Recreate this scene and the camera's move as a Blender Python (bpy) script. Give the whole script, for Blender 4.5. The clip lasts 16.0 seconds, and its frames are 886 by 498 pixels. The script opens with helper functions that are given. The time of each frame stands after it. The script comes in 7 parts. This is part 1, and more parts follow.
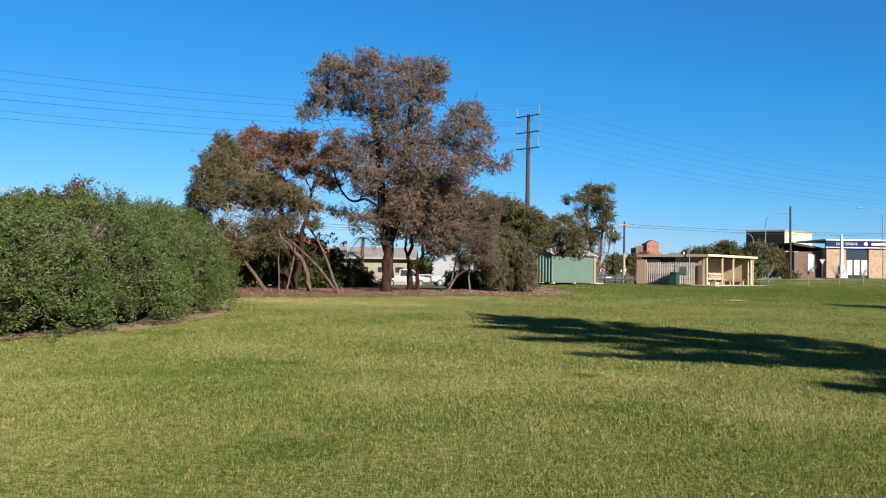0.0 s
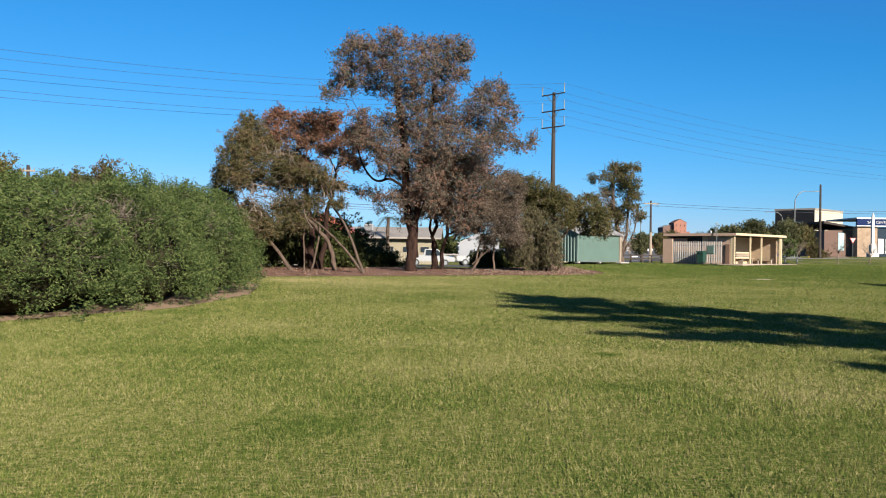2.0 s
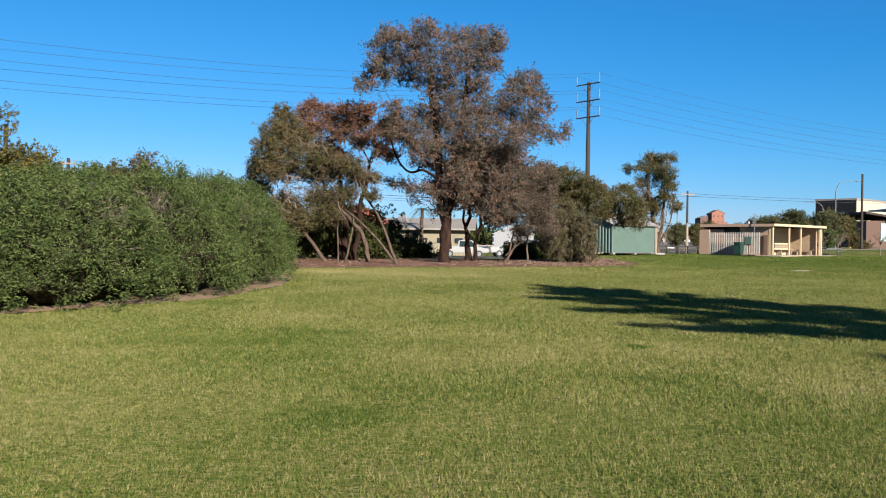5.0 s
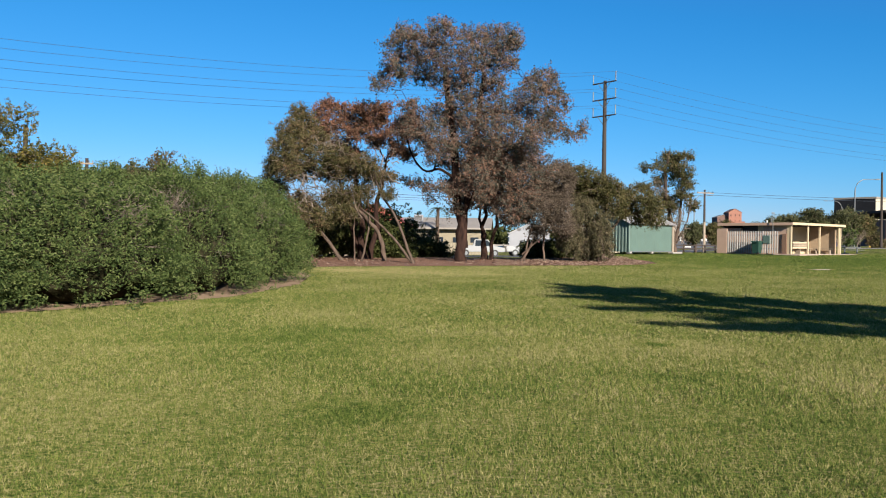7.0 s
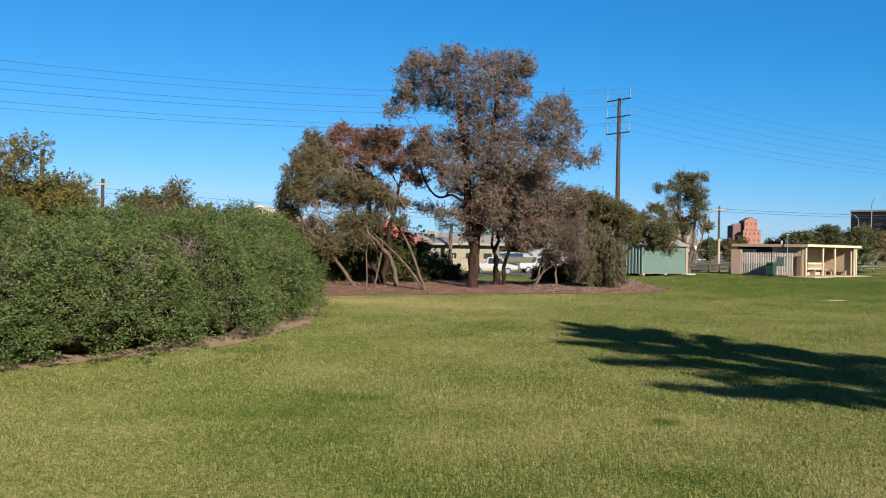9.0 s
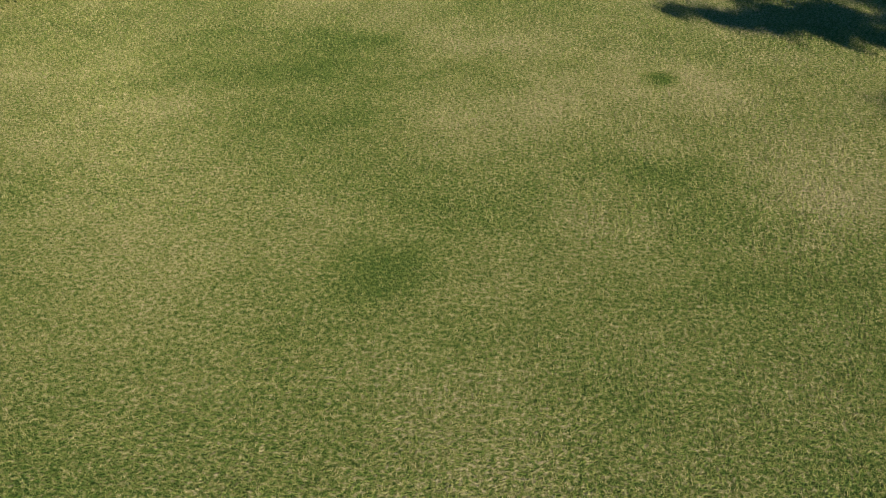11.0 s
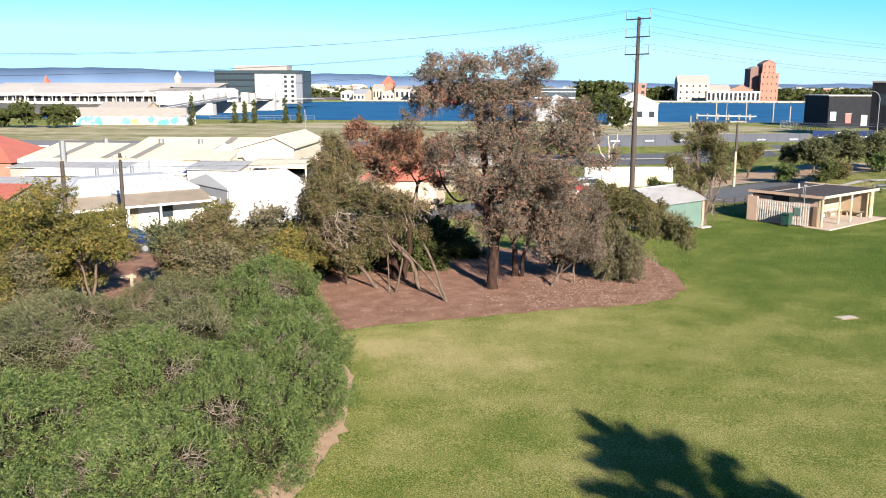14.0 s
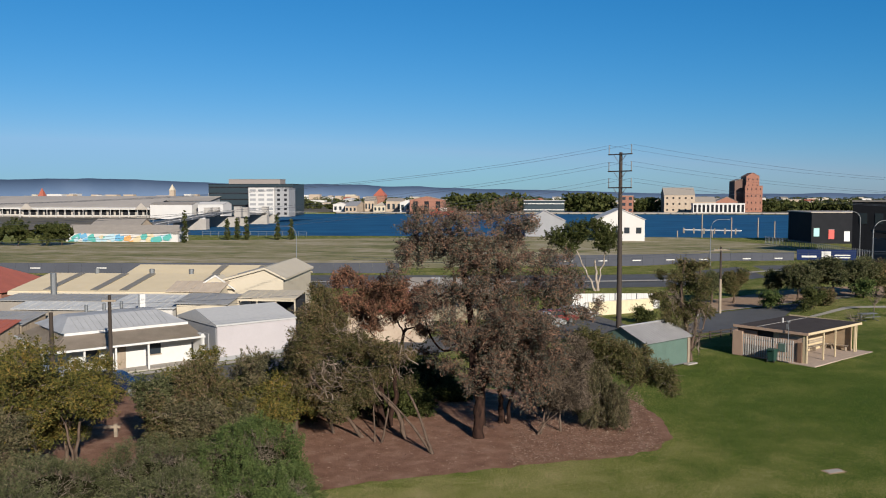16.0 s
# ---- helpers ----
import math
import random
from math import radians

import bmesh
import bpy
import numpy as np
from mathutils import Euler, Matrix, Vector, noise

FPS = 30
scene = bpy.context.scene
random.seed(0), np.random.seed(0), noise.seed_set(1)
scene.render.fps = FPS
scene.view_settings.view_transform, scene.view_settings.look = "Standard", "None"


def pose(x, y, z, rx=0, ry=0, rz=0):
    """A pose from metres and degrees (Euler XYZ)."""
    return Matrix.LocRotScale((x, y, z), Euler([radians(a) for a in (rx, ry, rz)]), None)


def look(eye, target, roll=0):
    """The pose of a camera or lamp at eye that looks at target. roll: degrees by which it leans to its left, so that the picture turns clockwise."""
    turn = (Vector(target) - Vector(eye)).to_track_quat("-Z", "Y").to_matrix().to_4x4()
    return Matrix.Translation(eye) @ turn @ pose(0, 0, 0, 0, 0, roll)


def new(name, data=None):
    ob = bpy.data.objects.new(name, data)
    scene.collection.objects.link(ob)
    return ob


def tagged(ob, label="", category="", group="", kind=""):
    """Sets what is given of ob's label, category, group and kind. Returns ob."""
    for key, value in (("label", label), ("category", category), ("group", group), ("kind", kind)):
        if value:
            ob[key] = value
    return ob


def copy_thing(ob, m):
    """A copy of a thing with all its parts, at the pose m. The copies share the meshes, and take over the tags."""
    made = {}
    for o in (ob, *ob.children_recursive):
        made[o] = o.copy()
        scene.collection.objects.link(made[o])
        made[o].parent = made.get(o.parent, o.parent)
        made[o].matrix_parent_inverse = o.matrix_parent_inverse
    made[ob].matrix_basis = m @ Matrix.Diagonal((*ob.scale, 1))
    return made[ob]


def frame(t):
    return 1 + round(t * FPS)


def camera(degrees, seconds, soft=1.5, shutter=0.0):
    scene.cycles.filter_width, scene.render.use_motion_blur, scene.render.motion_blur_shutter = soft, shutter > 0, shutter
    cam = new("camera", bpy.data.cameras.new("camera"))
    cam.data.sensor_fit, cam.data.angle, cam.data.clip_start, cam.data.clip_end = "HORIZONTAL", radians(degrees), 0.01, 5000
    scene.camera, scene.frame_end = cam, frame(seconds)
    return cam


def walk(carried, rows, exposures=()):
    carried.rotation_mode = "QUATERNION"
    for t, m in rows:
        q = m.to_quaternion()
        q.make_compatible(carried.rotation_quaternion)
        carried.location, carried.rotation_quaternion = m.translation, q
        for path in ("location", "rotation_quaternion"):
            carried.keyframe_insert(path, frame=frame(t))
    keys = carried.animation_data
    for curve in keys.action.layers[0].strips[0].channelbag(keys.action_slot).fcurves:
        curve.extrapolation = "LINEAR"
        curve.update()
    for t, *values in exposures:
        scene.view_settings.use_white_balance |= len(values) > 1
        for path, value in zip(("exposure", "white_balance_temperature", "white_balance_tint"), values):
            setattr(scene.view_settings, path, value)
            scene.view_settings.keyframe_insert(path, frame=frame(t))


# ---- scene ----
cam = camera(54.5, 16.0, 1.05)
PATH = [
    (0, (0.132, 0.184, 1.631), (0.139, 2.183, 1.688), 0.9),
    (0.5, (0.116, 0.121, 1.607), (0.109, 2.12, 1.665), 0.9),
    (1, (0.127, 0.087, 1.625), (0.105, 2.087, 1.662), 0.8),
    (1.5, (0.152, 0.136, 1.634), (0.115, 2.136, 1.658), 0.8),
    (2, (0.201, 0.198, 1.622), (0.149, 2.197, 1.631), 0.8),
    (2.5, (0.23, 0.156, 1.637), (0.163, 2.155, 1.643), 0.9),
    (3, (0.25, 0.123, 1.645), (0.168, 2.121, 1.648), 0.8),
    (3.5, (0.276, 0.176, 1.656), (0.181, 2.174, 1.659), 0.8),
    (4, (0.311, 0.234, 1.652), (0.202, 2.231, 1.654), 0.8),
    (6.5, (0.228, 0.236, 1.585), (0.069, 2.229, 1.551), 0.7),
    (7, (0.233, 0.257, 1.592), (0.065, 2.25, 1.578), 0.7),
    (7.5, (0.287, 0.264, 1.601), (0.11, 2.256, 1.638), 0.7),
    (8, (0.344, 0.226, 1.76), (0.16, 2.218, 1.789), 0.8),
    (8.5, (0.363, 0.215, 2.355), (0.171, 2.206, 2.376), 0.9),
    (9, (0.331, 0.205, 2.716), (0.13, 2.195, 2.715), 1.0),
    (9.5, (0.393, 0.164, 3.0), (0.185, 2.153, 2.989), 1.1),
    (10, (0.447, 0.131, 3.591), (0.236, 2.098, 3.299), 1.1),
    (10.2, (0.456, 0.151, 3.821), (0.249, 2.066, 3.285), 0.9),
    (12.3, (0.014, 0.427, 8.741), (-0.154, 1.969, 7.478), 0.0),
    (12.5, (-0.023, 0.342, 9.0), (-0.201, 1.99, 7.881), 0.1),
    (13, (-0.046, 0.118, 9.926), (-0.247, 1.928, 9.1), 0.4),
    (13.5, (-0.145, 0.076, 10.998), (-0.358, 1.965, 10.374), 0.2),
    (14, (-0.278, 0.254, 11.956), (-0.497, 2.206, 11.584), 0.1),
    (14.5, (-0.201, 0.325, 12.822), (-0.424, 2.306, 12.652), 0.2),
    (15, (-0.107, 0.361, 13.631), (-0.326, 2.347, 13.56), 0.1),
    (15.5, (-0.008, 0.264, 14.177), (-0.219, 2.252, 14.116), 0.2),
    (16, (0.075, 0.021, 14.362), (-0.128, 2.007, 14.238), -0.0),
]
walk(cam, [(t, look(eye, target, roll)) for t, eye, target, roll in PATH],
     ((0.0, 1.50), (9.5, 1.45), (10.2, 1.50), (12.3, 2.24), (13.0, 2.42), (13.8, 2.28), (14.1, 2.10), (14.5, 1.55), (15.2, 1.01), (16.0, 0.91)))

# ---- light ----
SUN_TO = Vector((0.450, -0.810, 0.377)).normalized()
world = bpy.data.worlds.new("sky")
scene.world = world
world.use_nodes = True
wn = world.node_tree.nodes
sky = wn.new("ShaderNodeTexSky")
sky.sky_type = "NISHITA"
sky.sun_disc = False
sky.sun_elevation = math.asin(SUN_TO.z)
sky.sun_rotation = math.atan2(SUN_TO.x, SUN_TO.y)
sky.altitude = 1200
sky.air_density, sky.dust_density, sky.ozone_density = 1.0, 0.6, 5.0
split, join = wn.new("ShaderNodeSeparateColor"), wn.new("ShaderNodeCombineColor")
world.node_tree.links.new(sky.outputs[0], split.inputs[0])
for k, (gain, power, least, most) in enumerate(((0.127, 1.95, 0.22, 2.6), (0.735, 0.95, 0.9, 4.9), (1.39, 0.76, 1.45, 8.3))):  # clear deep winter blue
    value = split.outputs[k]
    for kind, number in (("POWER", power), ("MULTIPLY", gain), ("MAXIMUM", least), ("MINIMUM", most)):
        node = wn.new("ShaderNodeMath")
        node.operation = kind
        node.inputs[1].default_value = number
        world.node_tree.links.new(value, node.inputs[0])
        value = node.outputs[0]
    world.node_tree.links.new(value, join.inputs[k])
world.node_tree.links.new(join.outputs[0], wn["Background"].inputs[0])
wn["Background"].inputs[1].default_value = 0.055
sun = new("sun", bpy.data.lights.new("sun", "SUN"))
sun.data.energy, sun.data.angle, sun.data.color = 5.0, radians(0.53), (1.0, 0.93, 0.82)
sun.matrix_world = look(SUN_TO * 100, (0, 0, 0))


# ---- materials ----
TONE = 0.57  # all reflectances together


def material(name, colours, scale=4.0, detail=6.0, rough=0.85, metal=0.0, bump=0.0, bump_scale=40.0,
             nrough=0.5, island=0.0, objrand=0.0, spec=0.3, stretch=(1, 1, 1), translucent=0.0, fine=0.0, fine_scale=60.0, patches=()):
    """colours: stops of (place, (r, g, b)) along a noise of that scale; island, objrand: share of the lookup that each loose piece
    or object takes at random; fine: a second, finer noise in the value."""
    m = bpy.data.materials.new(name)
    m.use_nodes = True
    n, l = m.node_tree.nodes, m.node_tree.links
    b = n["Principled BSDF"]
    geo = n.new("ShaderNodeNewGeometry")
    mp = n.new("ShaderNodeMapping")
    mp.inputs["Scale"].default_value = stretch
    l.new(geo.outputs["Position"], mp.inputs["Vector"])
    noi = n.new("ShaderNodeTexNoise")
    noi.inputs["Scale"].default_value, noi.inputs["Detail"].default_value = scale, detail
    noi.inputs["Roughness"].default_value = nrough
    l.new(mp.outputs[0], noi.inputs["Vector"])
    value = noi.outputs["Fac"]
    for share, src in ((island, geo.outputs["Random Per Island"]), (objrand, None)):
        if share:
            if src is None:
                src = n.new("ShaderNodeObjectInfo").outputs["Random"]
            mix = n.new("ShaderNodeMix")
            mix.inputs[0].default_value = share
            l.new(value, mix.inputs[2])
            l.new(src, mix.inputs[3])
            value = mix.outputs[0]
    if fine:
        no2 = n.new("ShaderNodeTexNoise")
        no2.inputs["Scale"].default_value, no2.inputs["Detail"].default_value = fine_scale, 4
        l.new(mp.outputs[0], no2.inputs["Vector"])
        mix = n.new("ShaderNodeMix")
        mix.inputs[0].default_value = fine
        l.new(value, mix.inputs[2])
        l.new(no2.outputs["Fac"], mix.inputs[3])
        value = mix.outputs[0]
    if patches:  # ragged outlines for the patches
        wob = n.new("ShaderNodeTexNoise")
        wob.inputs["Scale"].default_value, wob.inputs["Detail"].default_value = 0.55, 6
        l.new(geo.outputs["Position"], wob.inputs["Vector"])
        mad = n.new("ShaderNodeVectorMath")
        mad.operation = "MULTIPLY_ADD"
        mad.inputs[1].default_value = (5.5, 5.5, 0)
        l.new(wob.outputs["Color"], mad.inputs[0])
        l.new(geo.outputs["Position"], mad.inputs[2])
    for px, py, pr, amount in patches:
        dist = n.new("ShaderNodeVectorMath")
        dist.operation = "DISTANCE"
        dist.inputs[1].default_value = (px + 2.75, py + 2.75, 0) if pr > 1 else (px, py, 0)
        flat = n.new("ShaderNodeVectorMath")
        flat.operation = "MULTIPLY"
        flat.inputs[1].default_value = (1, 1, 0)
        l.new(mad.outputs[0] if pr > 1 else geo.outputs["Position"], flat.inputs[0])
        l.new(flat.outputs[0], dist.inputs[0])
        mr = n.new("ShaderNodeMapRange")
        mr.interpolation_type = "SMOOTHSTEP"
        mr.inputs["From Min"].default_value, mr.inputs["From Max"].default_value = 0, pr
        mr.inputs["To Min"].default_value, mr.inputs["To Max"].default_value = amount, 0
        l.new(dist.outputs["Value"], mr.inputs[0])
        add = n.new("ShaderNodeMath")
        l.new(value, add.inputs[0])
        l.new(mr.outputs[0], add.inputs[1])
        value = add.outputs[0]
    ramp = n.new("ShaderNodeValToRGB")
    e = ramp.color_ramp.elements
    while len(e) < len(colours):
        e.new(0.5)
    for el, (p, c) in zip(e, colours):
        el.position, el.color = p, (c[0] * TONE, c[1] * TONE, c[2] * TONE, 1)
    l.new(value, ramp.inputs[0])
    l.new(ramp.outputs[0], b.inputs["Base Color"])
    b.inputs["Roughness"].default_value, b.inputs["Metallic"].default_value = rough, metal
    b.inputs["Specular IOR Level"].default_value = spec
    if bump:
        no3 = n.new("ShaderNodeTexNoise")
        no3.inputs["Scale"].default_value, no3.inputs["Detail"].default_value = bump_scale, 6
        l.new(mp.outputs[0], no3.inputs["Vector"])
        bm_ = n.new("ShaderNodeBump")
        bm_.inputs["Strength"].default_value, bm_.inputs["Distance"].default_value = min(1, bump), 0.05
        l.new(no3.outputs["Fac"], bm_.inputs["Height"])
        l.new(bm_.outputs[0], b.inputs["Normal"])
    if translucent:
        tr = n.new("ShaderNodeBsdfTranslucent")
        l.new(ramp.outputs[0], tr.inputs["Color"])
        ms = n.new("ShaderNodeMixShader")
        ms.inputs[0].default_value = translucent
        l.new(b.outputs[0], ms.inputs[1])
        l.new(tr.outputs[0], ms.inputs[2])
        l.new(ms.outputs[0], n["Material Output"].inputs["Surface"])
    return m


def plain(name, c, rough=0.6, spread=0.12, scale=3.0, metal=0.0, spec=0.4, bump=0.0, bump_scale=30.0, stretch=(1, 1, 1), objrand=0.0):
    lo, hi = [max(0, v * (1 - spread)) for v in c], [v * (1 + spread) for v in c]
    return material(name, ((0.3, lo), (0.7, hi)), scale, rough=rough, metal=metal, spec=spec, bump=bump, bump_scale=bump_scale,
                    stretch=stretch, fine=0.35, fine_scale=scale * 9, objrand=objrand)


GRASS_STOPS = ((0.33, (0.068, 0.116, 0.022)), (0.43, (0.132, 0.175, 0.036)), (0.52, (0.222, 0.238, 0.060)), (0.60, (0.34, 0.305, 0.120)), (0.70, (0.47, 0.385, 0.20)))
# worn straw-coloured and lush green places in the lawn: x, y, reach, amount
WORN = ((2.3, 13.9, 2.6, 0.06), (-0.7, 15.6, 2.4, 0.03), (0.8, 12.3, 2.2, 0.04), (4.4, 11.4, 2.4, 0.03), (-3.0, 36.5, 5.5, 0.08), (-7.2, 37.5, 4.0, 0.10), (2.0, 41.5, 5.0, 0.05), (-3.8, 18.2, 2.8, 0.03), (-8.8, 12.0, 3.2, 0.045),
        (-3.0, 12.4, 2.6, -0.05), (-4.9, 14.0, 2.2, -0.05), (-2.9, 14.4, 1.6, -0.06), (-1.2, 8.2, 0.9, -0.10), (1.9, 10.6, 1.3, -0.04), (4.2, 8.4, 2.4, -0.05), (-0.5, 9.8, 2.0, -0.03), (4.6, 17.0, 2.0, 0.04), (-6.6, 21.5, 1.8, -0.08), (-9.3, 20.6, 1.2, -0.10),
        (16, 60, 24, -0.05), (26, 50, 22, -0.05), (40, 75, 30, -0.06), (22, 62, 34, -0.03), (2.5, 14.25, 0.45, -0.20))
TURF_STOPS = tuple((0.5 + (p - 0.5) * 0.62, tuple(0.90 * v for v in c)) for p, c in GRASS_STOPS)
M_GRASS = material("lawn_grass", TURF_STOPS, 0.3, 10, 0.95, nrough=0.62, bump=1.0, bump_scale=40, fine=0.68, fine_scale=20, spec=0.02, patches=WORN)
M_BLADE = material("grass_blades", GRASS_STOPS, 0.3, 10, 0.8, nrough=0.62, fine=0.50, fine_scale=8, island=0.58, spec=0.02, translucent=0.15, patches=WORN)
M_MULCH = material("bark_mulch", ((0.25, (0.125, 0.060, 0.040)), (0.5, (0.265, 0.142, 0.096)), (0.75, (0.43, 0.28, 0.205))), 1.2, rough=0.95, bump=1, bump_scale=30, fine=0.5, fine_scale=25, spec=0.1)
M_CHIP = material("bark_chip", ((0.2, (0.12, 0.06, 0.04)), (0.5, (0.29, 0.18, 0.13)), (0.75, (0.48, 0.35, 0.265))), 2, rough=0.9, island=0.6, spec=0.15)
M_DIRT = material("bare_earth", ((0.3, (0.32, 0.205, 0.13)), (0.7, (0.50, 0.355, 0.245))), 1.5, rough=0.95, bump=0.7, bump_scale=20, fine=0.4, fine_scale=30, spec=0.1)
M_ASPHALT = material("asphalt", ((0.3, (0.075, 0.075, 0.08)), (0.7, (0.12, 0.12, 0.125))), 0.5, rough=0.9, bump=0.3, bump_scale=60, fine=0.4, fine_scale=40)
M_CONC = plain("concrete", (0.42, 0.38, 0.33), 0.85, 0.15, 2, bump=0.2)
# base blue stands in for the sky that the ripples would reflect
M_WATER = material("sky_tinted_water", ((0.3, (0.012, 0.075, 0.18)), (0.7, (0.025, 0.13, 0.27))), 0.05, rough=0.75, bump=1.0, bump_scale=1.2, spec=0.06)
M_DRYGRASS = material("dry_grass", ((0.40, (0.13, 0.14, 0.052)), (0.47, (0.25, 0.23, 0.10)), (0.53, (0.36, 0.30, 0.18)), (0.60, (0.48, 0.41, 0.30))), 0.05, 10, 0.95, nrough=0.68, fine=0.45, fine_scale=0.5, stretch=(0.4, 1.5, 1), spec=0.1)
M_FAR = material("far_land", ((0.3, (0.05, 0.06, 0.03)), (0.5, (0.12, 0.10, 0.07)), (0.7, (0.22, 0.18, 0.14))), 0.012, 8, 0.95, fine=0.4, fine_scale=0.2, stretch=(1, 0.4, 1))
# the blue of distance haze is put into the hills' own colour
M_HILL = material("haze_blue_hills", ((0.3, (0.12, 0.185, 0.30)), (0.7, (0.165, 0.235, 0.36))), 0.004, 8, 1.0, spec=0.0)
M_BARK = material("rough_bark", ((0.3, (0.018, 0.010, 0.008)), (0.7, (0.062, 0.033, 0.024))), 6, rough=0.95, bump=1, bump_scale=14, stretch=(1, 1, 0.25), spec=0.1)
M_BARKL = material("pale_bark", ((0.3, (0.060, 0.040, 0.030)), (0.7, (0.165, 0.115, 0.085))), 5, rough=0.9, bump=0.6, bump_scale=14, stretch=(1, 1, 0.3), spec=0.15)
M_HTWIG = material("hedge_dead_twigs", ((0.3, (0.15, 0.115, 0.085)), (0.7, (0.33, 0.27, 0.215))), 2, rough=0.9, island=0.5, spec=0.1)
M_BARKP = material("smooth_pale_bark", ((0.3, (0.26, 0.21, 0.17)), (0.7, (0.48, 0.41, 0.34))), 2, rough=0.85, spec=0.15)
M_TWIG = material("dead_twigs", ((0.3, (0.14, 0.105, 0.080)), (0.7, (0.32, 0.25, 0.20))), 2, rough=0.9, island=0.5, spec=0.1)


def leaves_mat(name, stops, scale=0.9, island=0.45, tr=0.28, rough=0.6):
    return material(name, stops, scale, 3, rough, island=island, translucent=tr, spec=0.06)


M_LF_GUM = leaves_mat("gum_leaves", ((0.24, (0.060, 0.068, 0.050)), (0.38, (0.105, 0.108, 0.080)), (0.48, (0.165, 0.142, 0.112)), (0.58, (0.250, 0.146, 0.100)), (0.78, (0.39, 0.215, 0.150))), 1.3, island=0.36, tr=0.24)
M_LF_RED = leaves_mat("red_brown_leaves", ((0.25, (0.080, 0.066, 0.040)), (0.5, (0.215, 0.122, 0.080)), (0.75, (0.39, 0.172, 0.108))))
M_LF_WATTLE = leaves_mat("wattle_leaves", ((0.25, (0.052, 0.054, 0.022)), (0.44, (0.112, 0.108, 0.040)), (0.58, (0.185, 0.142, 0.070)), (0.78, (0.30, 0.182, 0.115))), island=0.38)
M_LF_YELLOW = leaves_mat("yellowing_leaves", ((0.25, (0.050, 0.060, 0.018)), (0.5, (0.150, 0.140, 0.036)), (0.68, (0.26, 0.195, 0.052)), (0.85, (0.40, 0.23, 0.065))))
M_LF_HEDGE = leaves_mat("hedge_leaves", ((0.25, (0.030, 0.050, 0.016)), (0.42, (0.084, 0.126, 0.038)), (0.60, (0.152, 0.195, 0.060)), (0.80, (0.25, 0.275, 0.105))), 2.6, 0.42)
M_LF_GREY = leaves_mat("grey_green_leaves", ((0.25, (0.058, 0.060, 0.028)), (0.5, (0.140, 0.128, 0.066)), (0.75, (0.26, 0.205, 0.125))))
M_LF_TEA = leaves_mat("tea_tree_leaves", ((0.25, (0.050, 0.056, 0.020)), (0.45, (0.118, 0.118, 0.042)), (0.62, (0.180, 0.150, 0.066)), (0.82, (0.29, 0.19, 0.10))))
M_LF_DRY = leaves_mat("dry_brown_leaves", ((0.25, (0.066, 0.054, 0.036)), (0.5, (0.145, 0.112, 0.082)), (0.75, (0.27, 0.205, 0.155))))
M_LF_DARK = leaves_mat("dark_green_leaves", ((0.25, (0.030, 0.042, 0.014)), (0.5, (0.078, 0.092, 0.028)), (0.8, (0.15, 0.15, 0.052))))
M_LF_OLIVE = leaves_mat("olive_hedge_leaves", ((0.25, (0.055, 0.066, 0.026)), (0.5, (0.125, 0.135, 0.058)), (0.75, (0.23, 0.21, 0.12))))
# near-black colour that stands in for shade deep inside the bushes
M_CORE = material("inner_shade_dark", ((0.3, (0.020, 0.022, 0.010)), (0.7, (0.055, 0.050, 0.028))), 3, rough=1, bump=1, bump_scale=9, spec=0.0)


# ---- building tools ----
def smooth01(a, b, v):
    u = min(1.0, max(0.0, (v - a) / (b - a)))
    return u * u * (3 - 2 * u)


def ground_z(x, y):
    """The lie of the land: a lawn that rises gently to a low crest, and flat streets beyond it."""
    base = 0.0185 * min(54, max(0, y - 18))
    yb = 52 + 30 * smooth01(0, 14, x)
    k = smooth01(yb, yb + 14, y)
    flat = 0.3 + (1.3 * smooth01(22, 42, x) * smooth01(84, 106, y) + 0.3 * smooth01(48, 58, x) * smooth01(95, 120, y)) * (1 - smooth01(165, 200, y))
    z = base * (1 - k) + flat * k
    bank = smooth01(296, 304, y) * (1 - smooth01(690, 700, y))
    return z - 5.0 * bank


def mesh_np(name, verts, faces, mat, parent=None, smooth=False):
    """One mesh object from arrays of vertices and of faces that all have the same number of corners."""
    me = bpy.data.meshes.new(name)
    verts, faces = np.asarray(verts, np.float32), np.asarray(faces, np.int32)
    k = faces.shape[1]
    me.vertices.add(len(verts))
    me.vertices.foreach_set("co", verts.ravel())
    me.loops.add(faces.size)
    me.loops.foreach_set("vertex_index", faces.ravel())
    me.polygons.add(len(faces))
    me.polygons.foreach_set("loop_start", np.arange(0, faces.size, k, dtype=np.int32))
    me.polygons.foreach_set("use_smooth", np.full(len(faces), smooth))
    me.update(calc_edges=True)
    me.validate()
    me.materials.append(mat)
    ob = new(name, me)
    if parent:
        ob.parent = parent
    return ob


def part(name, bm, mat, parent, label=""):
    me = bpy.data.meshes.new(name)
    bmesh.ops.recalc_face_normals(bm, faces=bm.faces)
    bm.to_mesh(me)
    bm.free()
    me.materials.append(mat)
    ob = new(name, me)
    if parent:
        ob.parent = parent
    if label:
        ob["label"] = label
    return ob


def thing(name, x, y, z, rz=0, label="", category="", group=""):
    e = new(name)
    e.matrix_world = pose(x, y, z, 0, 0, rz)
    return tagged(e, label, category, group)


